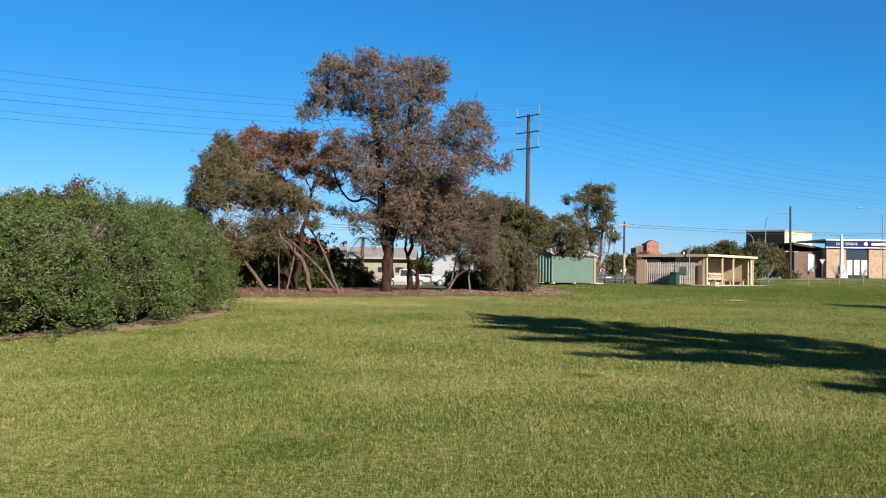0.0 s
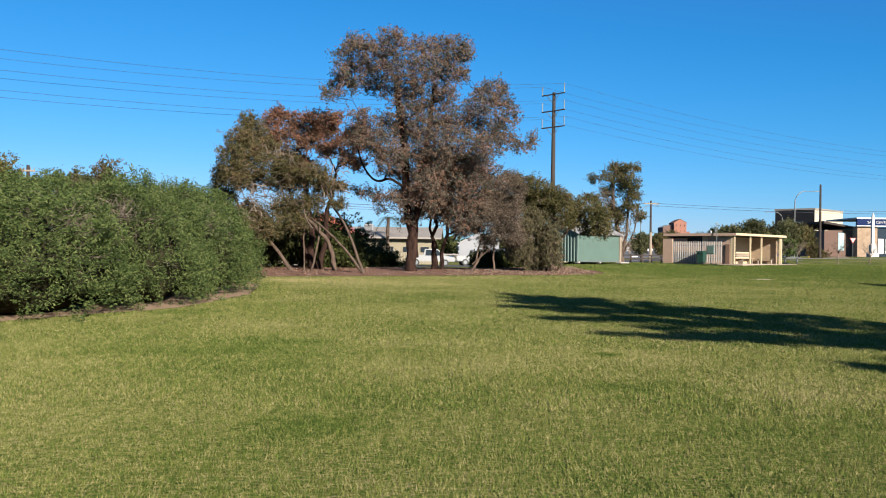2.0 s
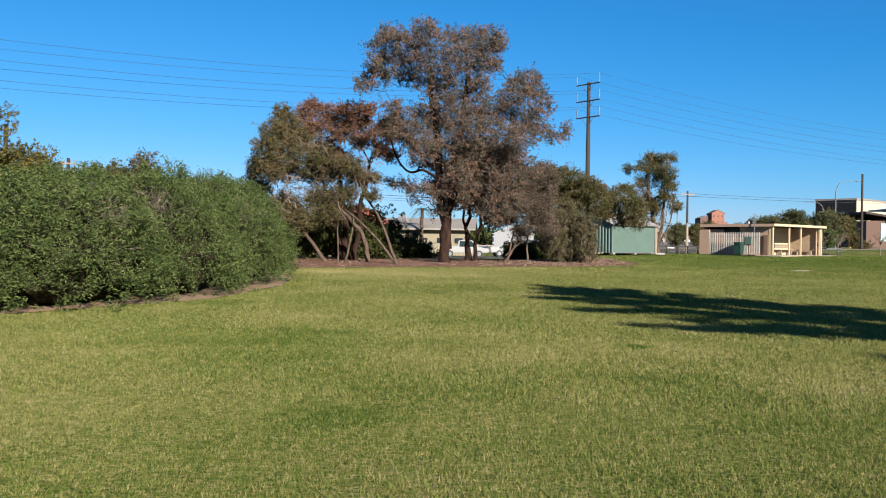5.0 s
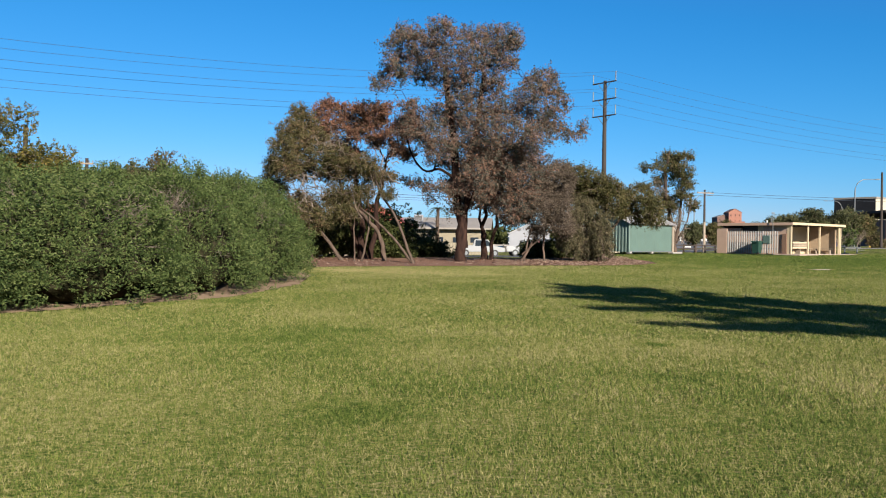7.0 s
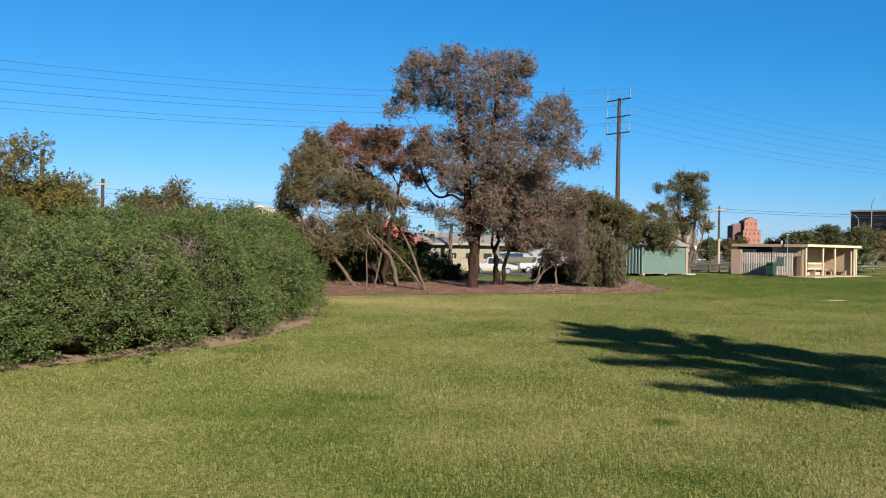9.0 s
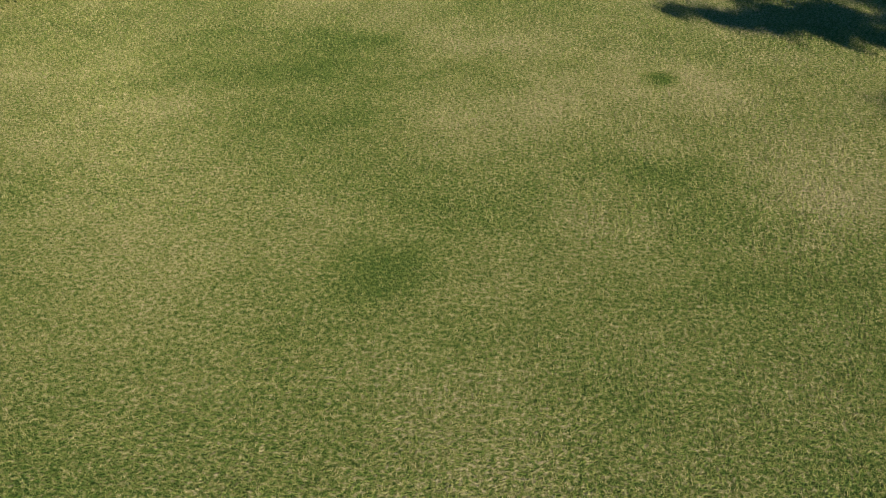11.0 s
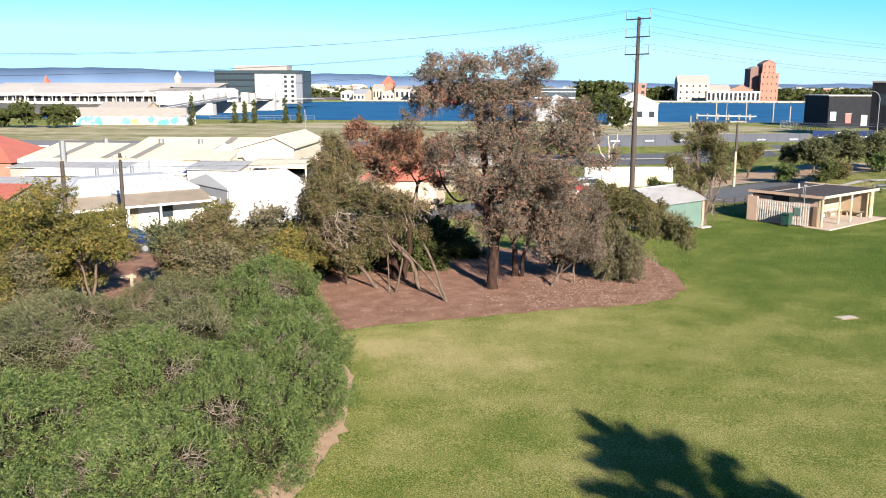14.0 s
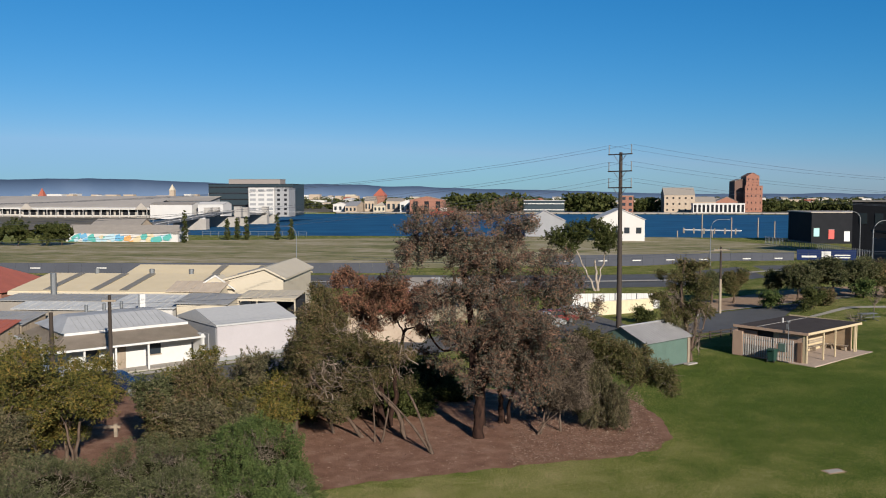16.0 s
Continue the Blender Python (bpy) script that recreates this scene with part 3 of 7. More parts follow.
GUM = lobes_from_eye(((643, 95, 15, 15), (655, 112, 22, 18), (625, 118, 22, 16), (579, 108, 18, 14), (600, 112, 20, 16), (575, 130, 22, 20), (548, 125, 9, 9), (556, 150, 12, 14), (545, 172, 14, 13), (536, 200, 13, 12), (524, 195, 6, 9), (560, 185, 20, 17),
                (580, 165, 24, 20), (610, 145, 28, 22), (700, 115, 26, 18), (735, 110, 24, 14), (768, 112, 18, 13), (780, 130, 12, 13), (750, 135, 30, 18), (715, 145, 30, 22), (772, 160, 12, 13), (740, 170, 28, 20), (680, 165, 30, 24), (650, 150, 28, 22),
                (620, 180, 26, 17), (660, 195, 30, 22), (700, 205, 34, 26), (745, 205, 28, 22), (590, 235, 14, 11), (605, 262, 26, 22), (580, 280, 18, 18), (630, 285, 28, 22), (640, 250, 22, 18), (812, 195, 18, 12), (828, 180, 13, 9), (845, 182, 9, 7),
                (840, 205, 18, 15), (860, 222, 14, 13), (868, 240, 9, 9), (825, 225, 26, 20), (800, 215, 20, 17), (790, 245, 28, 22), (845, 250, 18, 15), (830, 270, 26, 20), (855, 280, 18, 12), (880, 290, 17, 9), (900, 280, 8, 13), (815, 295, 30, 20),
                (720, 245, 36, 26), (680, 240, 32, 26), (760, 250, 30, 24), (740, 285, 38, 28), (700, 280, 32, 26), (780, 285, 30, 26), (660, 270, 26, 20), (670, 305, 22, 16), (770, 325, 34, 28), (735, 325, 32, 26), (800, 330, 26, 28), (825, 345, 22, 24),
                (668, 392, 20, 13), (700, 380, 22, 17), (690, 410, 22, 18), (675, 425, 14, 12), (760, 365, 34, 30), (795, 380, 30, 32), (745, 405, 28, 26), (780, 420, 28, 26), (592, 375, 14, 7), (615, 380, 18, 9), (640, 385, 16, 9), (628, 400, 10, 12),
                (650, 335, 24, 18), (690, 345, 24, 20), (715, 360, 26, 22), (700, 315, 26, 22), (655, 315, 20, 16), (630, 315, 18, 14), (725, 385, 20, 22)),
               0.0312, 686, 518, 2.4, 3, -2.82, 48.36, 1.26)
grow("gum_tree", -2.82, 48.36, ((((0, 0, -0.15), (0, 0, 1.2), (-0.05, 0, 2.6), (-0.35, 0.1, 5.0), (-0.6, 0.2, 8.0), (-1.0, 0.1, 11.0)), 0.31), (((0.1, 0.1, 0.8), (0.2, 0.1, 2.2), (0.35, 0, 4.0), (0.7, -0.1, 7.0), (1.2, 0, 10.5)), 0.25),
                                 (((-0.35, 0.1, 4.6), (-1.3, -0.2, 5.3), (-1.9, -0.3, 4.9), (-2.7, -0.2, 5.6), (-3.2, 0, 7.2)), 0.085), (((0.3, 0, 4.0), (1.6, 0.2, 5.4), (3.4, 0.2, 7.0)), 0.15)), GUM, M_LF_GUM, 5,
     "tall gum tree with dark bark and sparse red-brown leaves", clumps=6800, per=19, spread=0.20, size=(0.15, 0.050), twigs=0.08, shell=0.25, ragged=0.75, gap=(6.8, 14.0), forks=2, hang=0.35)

WATTLE = lobes_from_eye(((395, 252, 16, 14), (378, 280, 22, 18), (410, 275, 22, 20), (365, 310, 20, 18), (395, 310, 26, 22), (350, 345, 13, 16), (338, 370, 7, 13), (375, 345, 26, 22), (425, 300, 26, 22), (360, 385, 18, 16), (400, 350, 28, 22), (440, 335, 26, 20),
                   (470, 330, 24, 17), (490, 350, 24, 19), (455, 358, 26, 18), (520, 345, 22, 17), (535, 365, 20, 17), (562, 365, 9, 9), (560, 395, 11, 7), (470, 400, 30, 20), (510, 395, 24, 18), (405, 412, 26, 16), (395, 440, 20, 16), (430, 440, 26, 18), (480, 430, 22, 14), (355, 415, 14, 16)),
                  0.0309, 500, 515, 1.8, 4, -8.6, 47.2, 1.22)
TANGLE = lobes_from_eye(((430, 385, 44, 28), (400, 370, 34, 24), (450, 300, 30, 24), (375, 400, 26, 22), (545, 340, 20, 24), (470, 370, 40, 20)), 0.0309, 500, 515, 1.2, 44, -8.6, 47.2, 1.0)
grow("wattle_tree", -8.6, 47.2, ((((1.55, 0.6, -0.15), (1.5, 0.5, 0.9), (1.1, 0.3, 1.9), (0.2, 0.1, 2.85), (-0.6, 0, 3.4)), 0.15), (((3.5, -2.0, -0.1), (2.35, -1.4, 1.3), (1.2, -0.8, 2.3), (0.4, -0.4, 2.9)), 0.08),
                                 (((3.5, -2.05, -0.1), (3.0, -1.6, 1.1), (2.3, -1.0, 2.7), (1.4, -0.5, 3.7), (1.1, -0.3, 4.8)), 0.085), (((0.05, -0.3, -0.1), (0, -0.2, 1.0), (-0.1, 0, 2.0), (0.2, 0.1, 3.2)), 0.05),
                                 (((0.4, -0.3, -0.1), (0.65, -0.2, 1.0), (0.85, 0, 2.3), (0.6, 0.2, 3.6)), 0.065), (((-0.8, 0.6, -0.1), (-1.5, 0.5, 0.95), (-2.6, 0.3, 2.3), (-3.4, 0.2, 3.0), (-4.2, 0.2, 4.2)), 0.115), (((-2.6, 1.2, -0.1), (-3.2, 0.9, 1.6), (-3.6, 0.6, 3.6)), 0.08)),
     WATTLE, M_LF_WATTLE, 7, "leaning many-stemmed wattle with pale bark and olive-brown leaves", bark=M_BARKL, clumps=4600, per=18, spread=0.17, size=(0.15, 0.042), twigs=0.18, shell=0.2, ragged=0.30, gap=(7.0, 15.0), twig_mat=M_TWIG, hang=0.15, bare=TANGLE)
RED = lobes_from_eye(((441, 250, 14, 18), (455, 236, 15, 11), (475, 245, 14, 11), (490, 262, 16, 13), (505, 244, 14, 9), (530, 246, 18, 13), (545, 265, 16, 13), (555, 242, 13, 9), (460, 275, 18, 14), (575, 275, 14, 12), (590, 292, 12, 12), (505, 285, 20, 15), (540, 300, 16, 14), (575, 312, 16, 12), (475, 305, 22, 14),
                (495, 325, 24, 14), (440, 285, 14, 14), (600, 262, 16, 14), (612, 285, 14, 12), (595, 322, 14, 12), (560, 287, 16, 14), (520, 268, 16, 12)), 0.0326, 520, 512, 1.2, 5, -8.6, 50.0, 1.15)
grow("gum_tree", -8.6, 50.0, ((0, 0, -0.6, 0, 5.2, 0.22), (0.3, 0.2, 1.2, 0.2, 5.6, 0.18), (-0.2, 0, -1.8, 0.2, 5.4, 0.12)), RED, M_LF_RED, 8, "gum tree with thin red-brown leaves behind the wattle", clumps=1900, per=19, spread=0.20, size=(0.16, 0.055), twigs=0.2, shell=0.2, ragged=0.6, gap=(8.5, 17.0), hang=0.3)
TEA = lobes_from_eye(((880, 365, 24, 15), (905, 372, 26, 17), (930, 385, 24, 17), (955, 392, 20, 13), (975, 402, 18, 13), (900, 400, 28, 20), (935, 415, 28, 20), (965, 425, 22, 17), (990, 420, 20, 15), (1012, 415, 19, 13), (1022, 435, 17, 17), (1005, 445, 17, 12), (1030, 455, 9, 7), (875, 395, 22, 20)), 0.0342, 925, 518, 1.5, 6, 5.0, 52.4, 1.15)
WEEP = lobes_from_eye(((890, 450, 20, 24), (915, 455, 24, 24), (940, 460, 20, 26), (900, 490, 24, 22), (925, 490, 26, 22), (945, 495, 15, 18), (878, 480, 13, 20), (910, 425, 22, 18)), 0.0342, 925, 518, 0.9, 16, 4.7, 51.2, 1.1)
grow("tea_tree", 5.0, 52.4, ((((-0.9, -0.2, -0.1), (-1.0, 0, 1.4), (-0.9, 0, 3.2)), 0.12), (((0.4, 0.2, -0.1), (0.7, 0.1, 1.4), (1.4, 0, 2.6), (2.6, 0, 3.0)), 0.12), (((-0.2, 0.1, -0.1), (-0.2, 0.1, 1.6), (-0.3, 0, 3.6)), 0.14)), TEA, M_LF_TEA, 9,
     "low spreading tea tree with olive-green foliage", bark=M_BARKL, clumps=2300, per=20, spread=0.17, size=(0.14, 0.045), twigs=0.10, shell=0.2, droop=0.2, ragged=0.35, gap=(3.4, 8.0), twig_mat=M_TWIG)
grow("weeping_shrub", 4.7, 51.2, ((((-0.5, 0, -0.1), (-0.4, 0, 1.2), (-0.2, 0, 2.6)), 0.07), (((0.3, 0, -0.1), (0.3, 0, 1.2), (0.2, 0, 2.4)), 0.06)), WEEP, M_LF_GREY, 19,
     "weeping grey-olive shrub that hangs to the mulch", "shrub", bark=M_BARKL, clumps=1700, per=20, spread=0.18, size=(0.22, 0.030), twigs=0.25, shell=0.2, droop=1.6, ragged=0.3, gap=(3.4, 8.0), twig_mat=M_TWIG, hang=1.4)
PAPER = lobes_from_eye(((830, 370, 24, 20), (810, 390, 24, 20), (845, 395, 24, 22), (825, 415, 26, 22), (855, 420, 22, 20), (800, 425, 22, 18), (840, 445, 24, 18), (865, 375, 18, 15), (785, 440, 16, 14), (860, 455, 18, 16), (815, 460, 14, 12), (850, 352, 18, 12)), 0.0325, 800, 517, 1.3, 11, 1.0, 49.8, 1.15)
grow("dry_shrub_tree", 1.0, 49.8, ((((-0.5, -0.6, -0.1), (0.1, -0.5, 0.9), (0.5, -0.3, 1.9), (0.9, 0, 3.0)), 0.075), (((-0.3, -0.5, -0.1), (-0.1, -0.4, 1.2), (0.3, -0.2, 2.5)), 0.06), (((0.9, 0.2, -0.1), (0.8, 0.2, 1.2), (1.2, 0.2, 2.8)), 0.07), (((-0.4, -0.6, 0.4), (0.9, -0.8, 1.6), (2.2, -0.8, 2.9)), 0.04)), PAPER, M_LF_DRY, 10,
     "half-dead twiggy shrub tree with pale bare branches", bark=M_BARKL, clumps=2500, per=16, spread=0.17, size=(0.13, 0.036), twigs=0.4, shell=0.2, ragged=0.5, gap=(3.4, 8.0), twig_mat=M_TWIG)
grow("gum_tree", -1.7, 51.4, ((0, 0, 0.1, 0, 4.2, 0.15), (0.45, 0, 0.9, 0, 4.4, 0.13), (0.2, 0.3, -0.3, 0, 4, 0.11)), [(-0.4, 0, 5.2, 1.7, 1.6, 1.2), (1.2, 0, 4.6, 1.6, 1.5, 1.2), (0.3, 0.3, 6.4, 1.6, 1.5, 1.1), (2.2, 0, 5.8, 1.2, 1.2, 0.9), (-1.6, 0, 4.4, 1.2, 1.2, 0.8), (0.9, 0.2, 3.4, 1.3, 1.1, 0.8), (2.2, 0, 3.7, 1.2, 1.1, 0.9), (-0.7, 0.3, 3.6, 0.9, 0.9, 0.6), (1.6, 0.4, 2.5, 0.9, 0.8, 0.5)], M_LF_GUM, 12,
     "dark-barked gum tree standing close behind the tall one", clumps=1500, per=20, spread=0.20, size=(0.16, 0.055), ragged=0.35, gap=(6.5, 14.0), shell=0.2)
for k, (x, y, s) in enumerate(((-12.6, 51.5, 3.0), (-9.4, 52.5, 3.0), (-7.6, 52.5, 1.8), (1.6, 55.6, 0.9), (3.2, 56.4, 1.0), (-15.5, 51, 3.0), (-11.0, 54.5, 3.6), (-13.6, 57.0, 3.2), (-10.6, 57.5, 3.2), (-8.6, 57.5, 3.3), (-14.5, 54.0, 3.0), (-8.4, 60.0, 2.6), (-6.4, 60.5, 1.2), (-5.0, 57.0, 0.9))):
    grow("undershrub", x, y, ((0, 0, 0, 0, 0.8, 0.05), (0.2, 0.1, 0.5, 0, 0.9, 0.04)), [(0, 0, s * 0.55, s * 0.8, s * 0.7, s * 0.55), (s * 0.5, 0.1, s * 0.4, s * 0.6, s * 0.6, s * 0.4), (-s * 0.5, 0, s * 0.45, s * 0.6, s * 0.6, s * 0.45)],
         M_LF_DARK, 30 + k, "dark green shrub in the shade under the trees", "shrub", clumps=260, per=30, spread=0.22, size=(0.20, 0.09), group="shrubs under the trees")
# trees behind the hedge
for k, (x, y, h, w, leaf) in enumerate(((-24.0, 36.5, 7.5, 1.9, M_LF_YELLOW), (-25.5, 40.0, 6.6, 2.2, M_LF_YELLOW), (-24.0, 42.0, 5.0, 1.5, M_LF_YELLOW), (-28.2, 44.5, 5.6, 2.2, M_LF_YELLOW), (-22.2, 39.5, 5.7, 1.8, M_LF_YELLOW), (-24.6, 40.2, 5.6, 1.9, M_LF_YELLOW), (-17.3, 40.0, 6.0, 1.2, M_LF_WATTLE), (-17.0, 42.8, 4.3, 2.0, M_LF_WATTLE), (-14.9, 45.6, 3.7, 2.1, M_LF_YELLOW), (-18.6, 47.0, 4.7, 2.0, M_LF_WATTLE),
                                        (-13.4, 47.6, 4.2, 1.7, M_LF_YELLOW), (-16.6, 50.6, 4.4, 1.8, M_LF_GREY), (-21.0, 51.5, 4.3, 1.6, M_LF_YELLOW), (-26.6, 50.2, 4.5, 1.8, M_LF_YELLOW), (-30.5, 39.0, 5.2, 2.2, M_LF_YELLOW), (-15.4, 40.4, 4.1, 1.8, M_LF_GREY), (-14.0, 42.6, 3.4, 1.5, M_LF_YELLOW),
                                        (-24.2, 36.5, 4.4, 1.8, M_LF_GREY), (-31.0, 47.0, 5.0, 2.2, M_LF_YELLOW), (-19.2, 43.4, 3.6, 1.2, M_LF_GREY), (-18.9, 41.2, 5.3, 1.2, M_LF_OLIVE))):
    rng = np.random.default_rng(60 + k)
    lb = [(float(rng.uniform(-0.75, 0.75)) * w, float(rng.uniform(-0.75, 0.75)) * w, float(rng.uniform(0.60 if k in (4, 5, 20) else 0.25, 0.88)) * h, w * float(rng.uniform(0.4, 0.62)), w * float(rng.uniform(0.4, 0.62)), h * float(rng.uniform(0.10, 0.16))) for _ in range(13)]
    grow("wattle_tree", x, y, ((0, 0, 0.3, 0.1, h * 0.5, 0.12), (0.15, 0, -0.5, 0.2, h * 0.48, 0.09)), lb, leaf, 80 + k, "yellow-green wattle tree behind the hedge", bark=M_BARKL, clumps=850, per=17, spread=0.18, size=(0.165, 0.058), twigs=0.10, shell=0.15, ragged=0.4, gap=(5.5, 12.0), twig_mat=M_TWIG, group="wattles behind the hedge")
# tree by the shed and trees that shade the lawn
EUC = lobes_from_eye(((1050, 325, 12, 9), (1060, 335, 16, 10), (1087, 328, 8, 6), (1075, 326, 7, 5), (1035, 345, 12, 9), (1012, 347, 7, 7), (1055, 352, 18, 12), (1080, 355, 16, 12), (1068, 370, 18, 12), (1040, 372, 14, 10), (1003, 382, 9, 7), (1015, 385, 8, 6), (1085, 378, 10, 7), (1025, 400, 14, 12),
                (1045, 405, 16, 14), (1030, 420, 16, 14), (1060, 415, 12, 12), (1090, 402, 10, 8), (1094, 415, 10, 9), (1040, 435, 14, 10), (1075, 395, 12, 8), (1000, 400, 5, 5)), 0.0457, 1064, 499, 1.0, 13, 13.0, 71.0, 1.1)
EUC_BARE = lobes_from_eye(((1065, 430, 22, 22), (1030, 380, 20, 20), (1070, 450, 18, 20), (1078, 410, 16, 20)), 0.0457, 1064, 499, 0.5, 17, 13.0, 71.0, 1.0)
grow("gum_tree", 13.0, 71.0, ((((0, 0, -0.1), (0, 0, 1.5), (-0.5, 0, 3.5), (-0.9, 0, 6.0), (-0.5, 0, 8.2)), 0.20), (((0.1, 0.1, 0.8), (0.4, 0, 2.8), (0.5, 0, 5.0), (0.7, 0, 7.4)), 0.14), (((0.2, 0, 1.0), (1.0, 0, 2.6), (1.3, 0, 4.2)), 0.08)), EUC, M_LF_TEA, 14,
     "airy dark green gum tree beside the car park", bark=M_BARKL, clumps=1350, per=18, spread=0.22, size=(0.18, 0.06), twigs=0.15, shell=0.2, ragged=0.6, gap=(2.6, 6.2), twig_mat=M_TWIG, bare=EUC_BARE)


def shade_tree(x, y, h, w, seed, clumps):
    """A conical pine: whorls of long upswept boughs, longer towards the foot, with light between them."""
    rng = np.random.default_rng(seed)
    lb = [(0, 0, h * f, 0.25 + 0.8 * (1 - f), 0.25 + 0.8 * (1 - f), h * 0.04) for f in (0.45, 0.53, 0.61, 0.69, 0.77, 0.85, 0.92)]
    lb.append((0, 0, h - 0.5, 0.22, 0.22, 0.5))
    z, turn = h * 0.32, 0.0
    while z < h - 0.6:
        reach = w * min(1.0, 1.05 * ((h - z) / (h * 0.48)) ** 0.8)
        turn += 0.7
        for k in range(6):
            a = turn + k * math.pi / 3 + rng.uniform(-0.25, 0.25)
            r = reach * rng.uniform(0.8, 1.08)
            for f in (0.4, 0.55, 0.7, 0.84, 0.97):
                s = (0.56 - 0.36 * f) * (1.25 - 0.35 * z / h)
                lb.append((math.cos(a) * r * f, math.sin(a) * r * f, z + 0.16 * r * f, s, s, s * 0.7))
        z += 1.3
    return grow("pine_tree", x, y, ((0, 0, 0, 0, h * 0.97, 0.30),), lb, M_LF_DARK, seed + 1, "tall conical pine that shades the lawn", clumps=clumps, per=13, spread=0.17, size=(0.24, 0.060), twigs=0.0, shell=0.1, ragged=0.2, forks=0)


shade_tree(18.06, 0.43, 14.2, 5.3, 300, 9000)
shade_tree(34.1, 14.7, 13.4, 4.3, 310, 1900)

# ---- shed ----
M_GREEN = plain("green_painted_steel", (0.12, 0.185, 0.155), 0.5, 0.10, 1.2, bump=0.05)
M_ROOFGREY = plain("galvanised_roof", (0.60, 0.58, 0.58), 0.6, 0.10, 1.0)
M_HROOF = plain("grey_cottage_iron", (0.42, 0.42, 0.43), 0.65, 0.14, 0.8)
M_CREAM = plain("cream_paint", (0.66, 0.52, 0.33), 0.6, 0.06)
M_TAN = plain("tan_painted_block", (0.54, 0.365, 0.265), 0.8, 0.08, 1.5, bump=0.1)
M_WOOD = plain("weathered_wood", (0.34, 0.27, 0.20), 0.85, 0.25, 4, bump=0.3, stretch=(1, 1, 0.2))
M_POLE = plain("tarred_pole_wood", (0.046, 0.032, 0.024), 0.85, 0.3, 3, bump=0.3, stretch=(1, 1, 0.15))
M_STEEL = plain("galvanised_steel", (0.24, 0.25, 0.26), 0.6, 0.1, 5, metal=0.6)
M_WHITE = plain("white_paint", (0.70, 0.68, 0.65), 0.6, 0.05)
M_DARKROOF = plain("dark_grey_roof", (0.072, 0.058, 0.052), 0.9, 0.2, 1.2, bump=0.15, spec=0.1)
M_BLACK = plain("rubber_and_shade_black", (0.02, 0.02, 0.02), 0.6)
M_GLASS = plain("dark_window_glass", (0.03, 0.04, 0.05), 0.12, 0.1, 2, spec=0.6)
M_BINGREEN = plain("green_plastic", (0.018, 0.06, 0.045), 0.45, 0.1)


def corrugated(length, z0, z1, pitch, depth, thick=0.01):
    """A ribbed sheet wall along x, facing -y."""
    bm = bmesh.new()
    n = max(2, int(length / pitch))
    prof = []
    for i in range(n):
        x = i * length / n
        d = length / n
        prof += [(x, 0), (x + d * 0.4, 0), (x + d * 0.5, -depth), (x + d * 0.9, -depth)]
    prof.append((length, 0))
    lo = [bm.verts.new((x, y, z0)) for x, y in prof]
    hi = [bm.verts.new((x, y, z1)) for x, y in prof]
    for i in range(len(prof) - 1):
        bm.faces.new((lo[i], lo[i + 1], hi[i + 1], hi[i]))
    return bm


def shed():
    L, D, H, R = 5.6, 4.4, 2.3, 3.25
    t = thing("green_shed", 8.75, 65.6, 0.98, 45.6, "green ribbed steel shed with a pale gabled roof on the lawn", "shed")
    part("wall", corrugated(L, 0.12, H, 0.14, 0.02), M_GREEN, t)
    b = corrugated(D, 0.12, H, 0.28, 0.05)
    bmesh.ops.transform(b, matrix=pose(0, D, 0, 0, 0, -90), verts=b.verts)
    part("wall", b, M_GREEN, t)
    part("wall", box(0.03, L - 0.02, D - 0.03, D, 0.12, H), M_GREEN, t)
    part("gable_wall", prism(((0, 0.12), (D, 0.12), (D, H), (D / 2, R - 0.06), (0, H)), "x", L - 0.04, L), M_GREEN, t)
    part("gable_wall", prism(((0, H), (D, H), (D / 2, R - 0.06)), "x", 0, 0.04), M_GREEN, t)
    for s in (0, 1):
        y0, y1 = (-0.28, D / 2) if s == 0 else (D + 0.28, D / 2)
        e = H - 0.10
        bm = bmesh.new()
        n = 36
        prev = None
        for i in range(n + 1):
            x = -0.25 + (L + 0.5) * i / n
            up = 0.025 * (i % 2)
            a, c = bm.verts.new((x, y0, e + up)), bm.verts.new((x, y1, R + up))
            if prev:
                bm.faces.new((prev[0], a, c, prev[1]))
            prev = (a, c)
        bmesh.ops.solidify(bm, geom=bm.faces[:], thickness=0.02)
        part("roof", bm, M_ROOFGREY, t)
    part("ridge_cap", box(-0.27, L + 0.27, D / 2 - 0.15, D / 2 + 0.15, R + 0.02, R + 0.06, 0.01), M_ROOFGREY, t)
    for x in (0.1, L / 2, L - 0.1):
        part("corner_block", box(x - 0.1, x + 0.1, -0.05, 0.3, 0, 0.13), M_CONC, t)
    part("base_rail", box(0, L, -0.03, 0.02, 0.1, 0.18), M_STEEL, t)
    part("door", box(L + 0.005, L + 0.05, 0.25, 1.15, 0.15, 2.1), M_WOOD, t, "weathered pale timber door")
    part("door_frame", box(L - 0.25, L + 0.01, -0.07, -0.02, 0.1, 2.15), M_WOOD, t)
    part("step", box(L - 0.7, L + 0.5, -0.5, 0.0, 0, 0.11, 0.02), M_CONC, t)


shed()


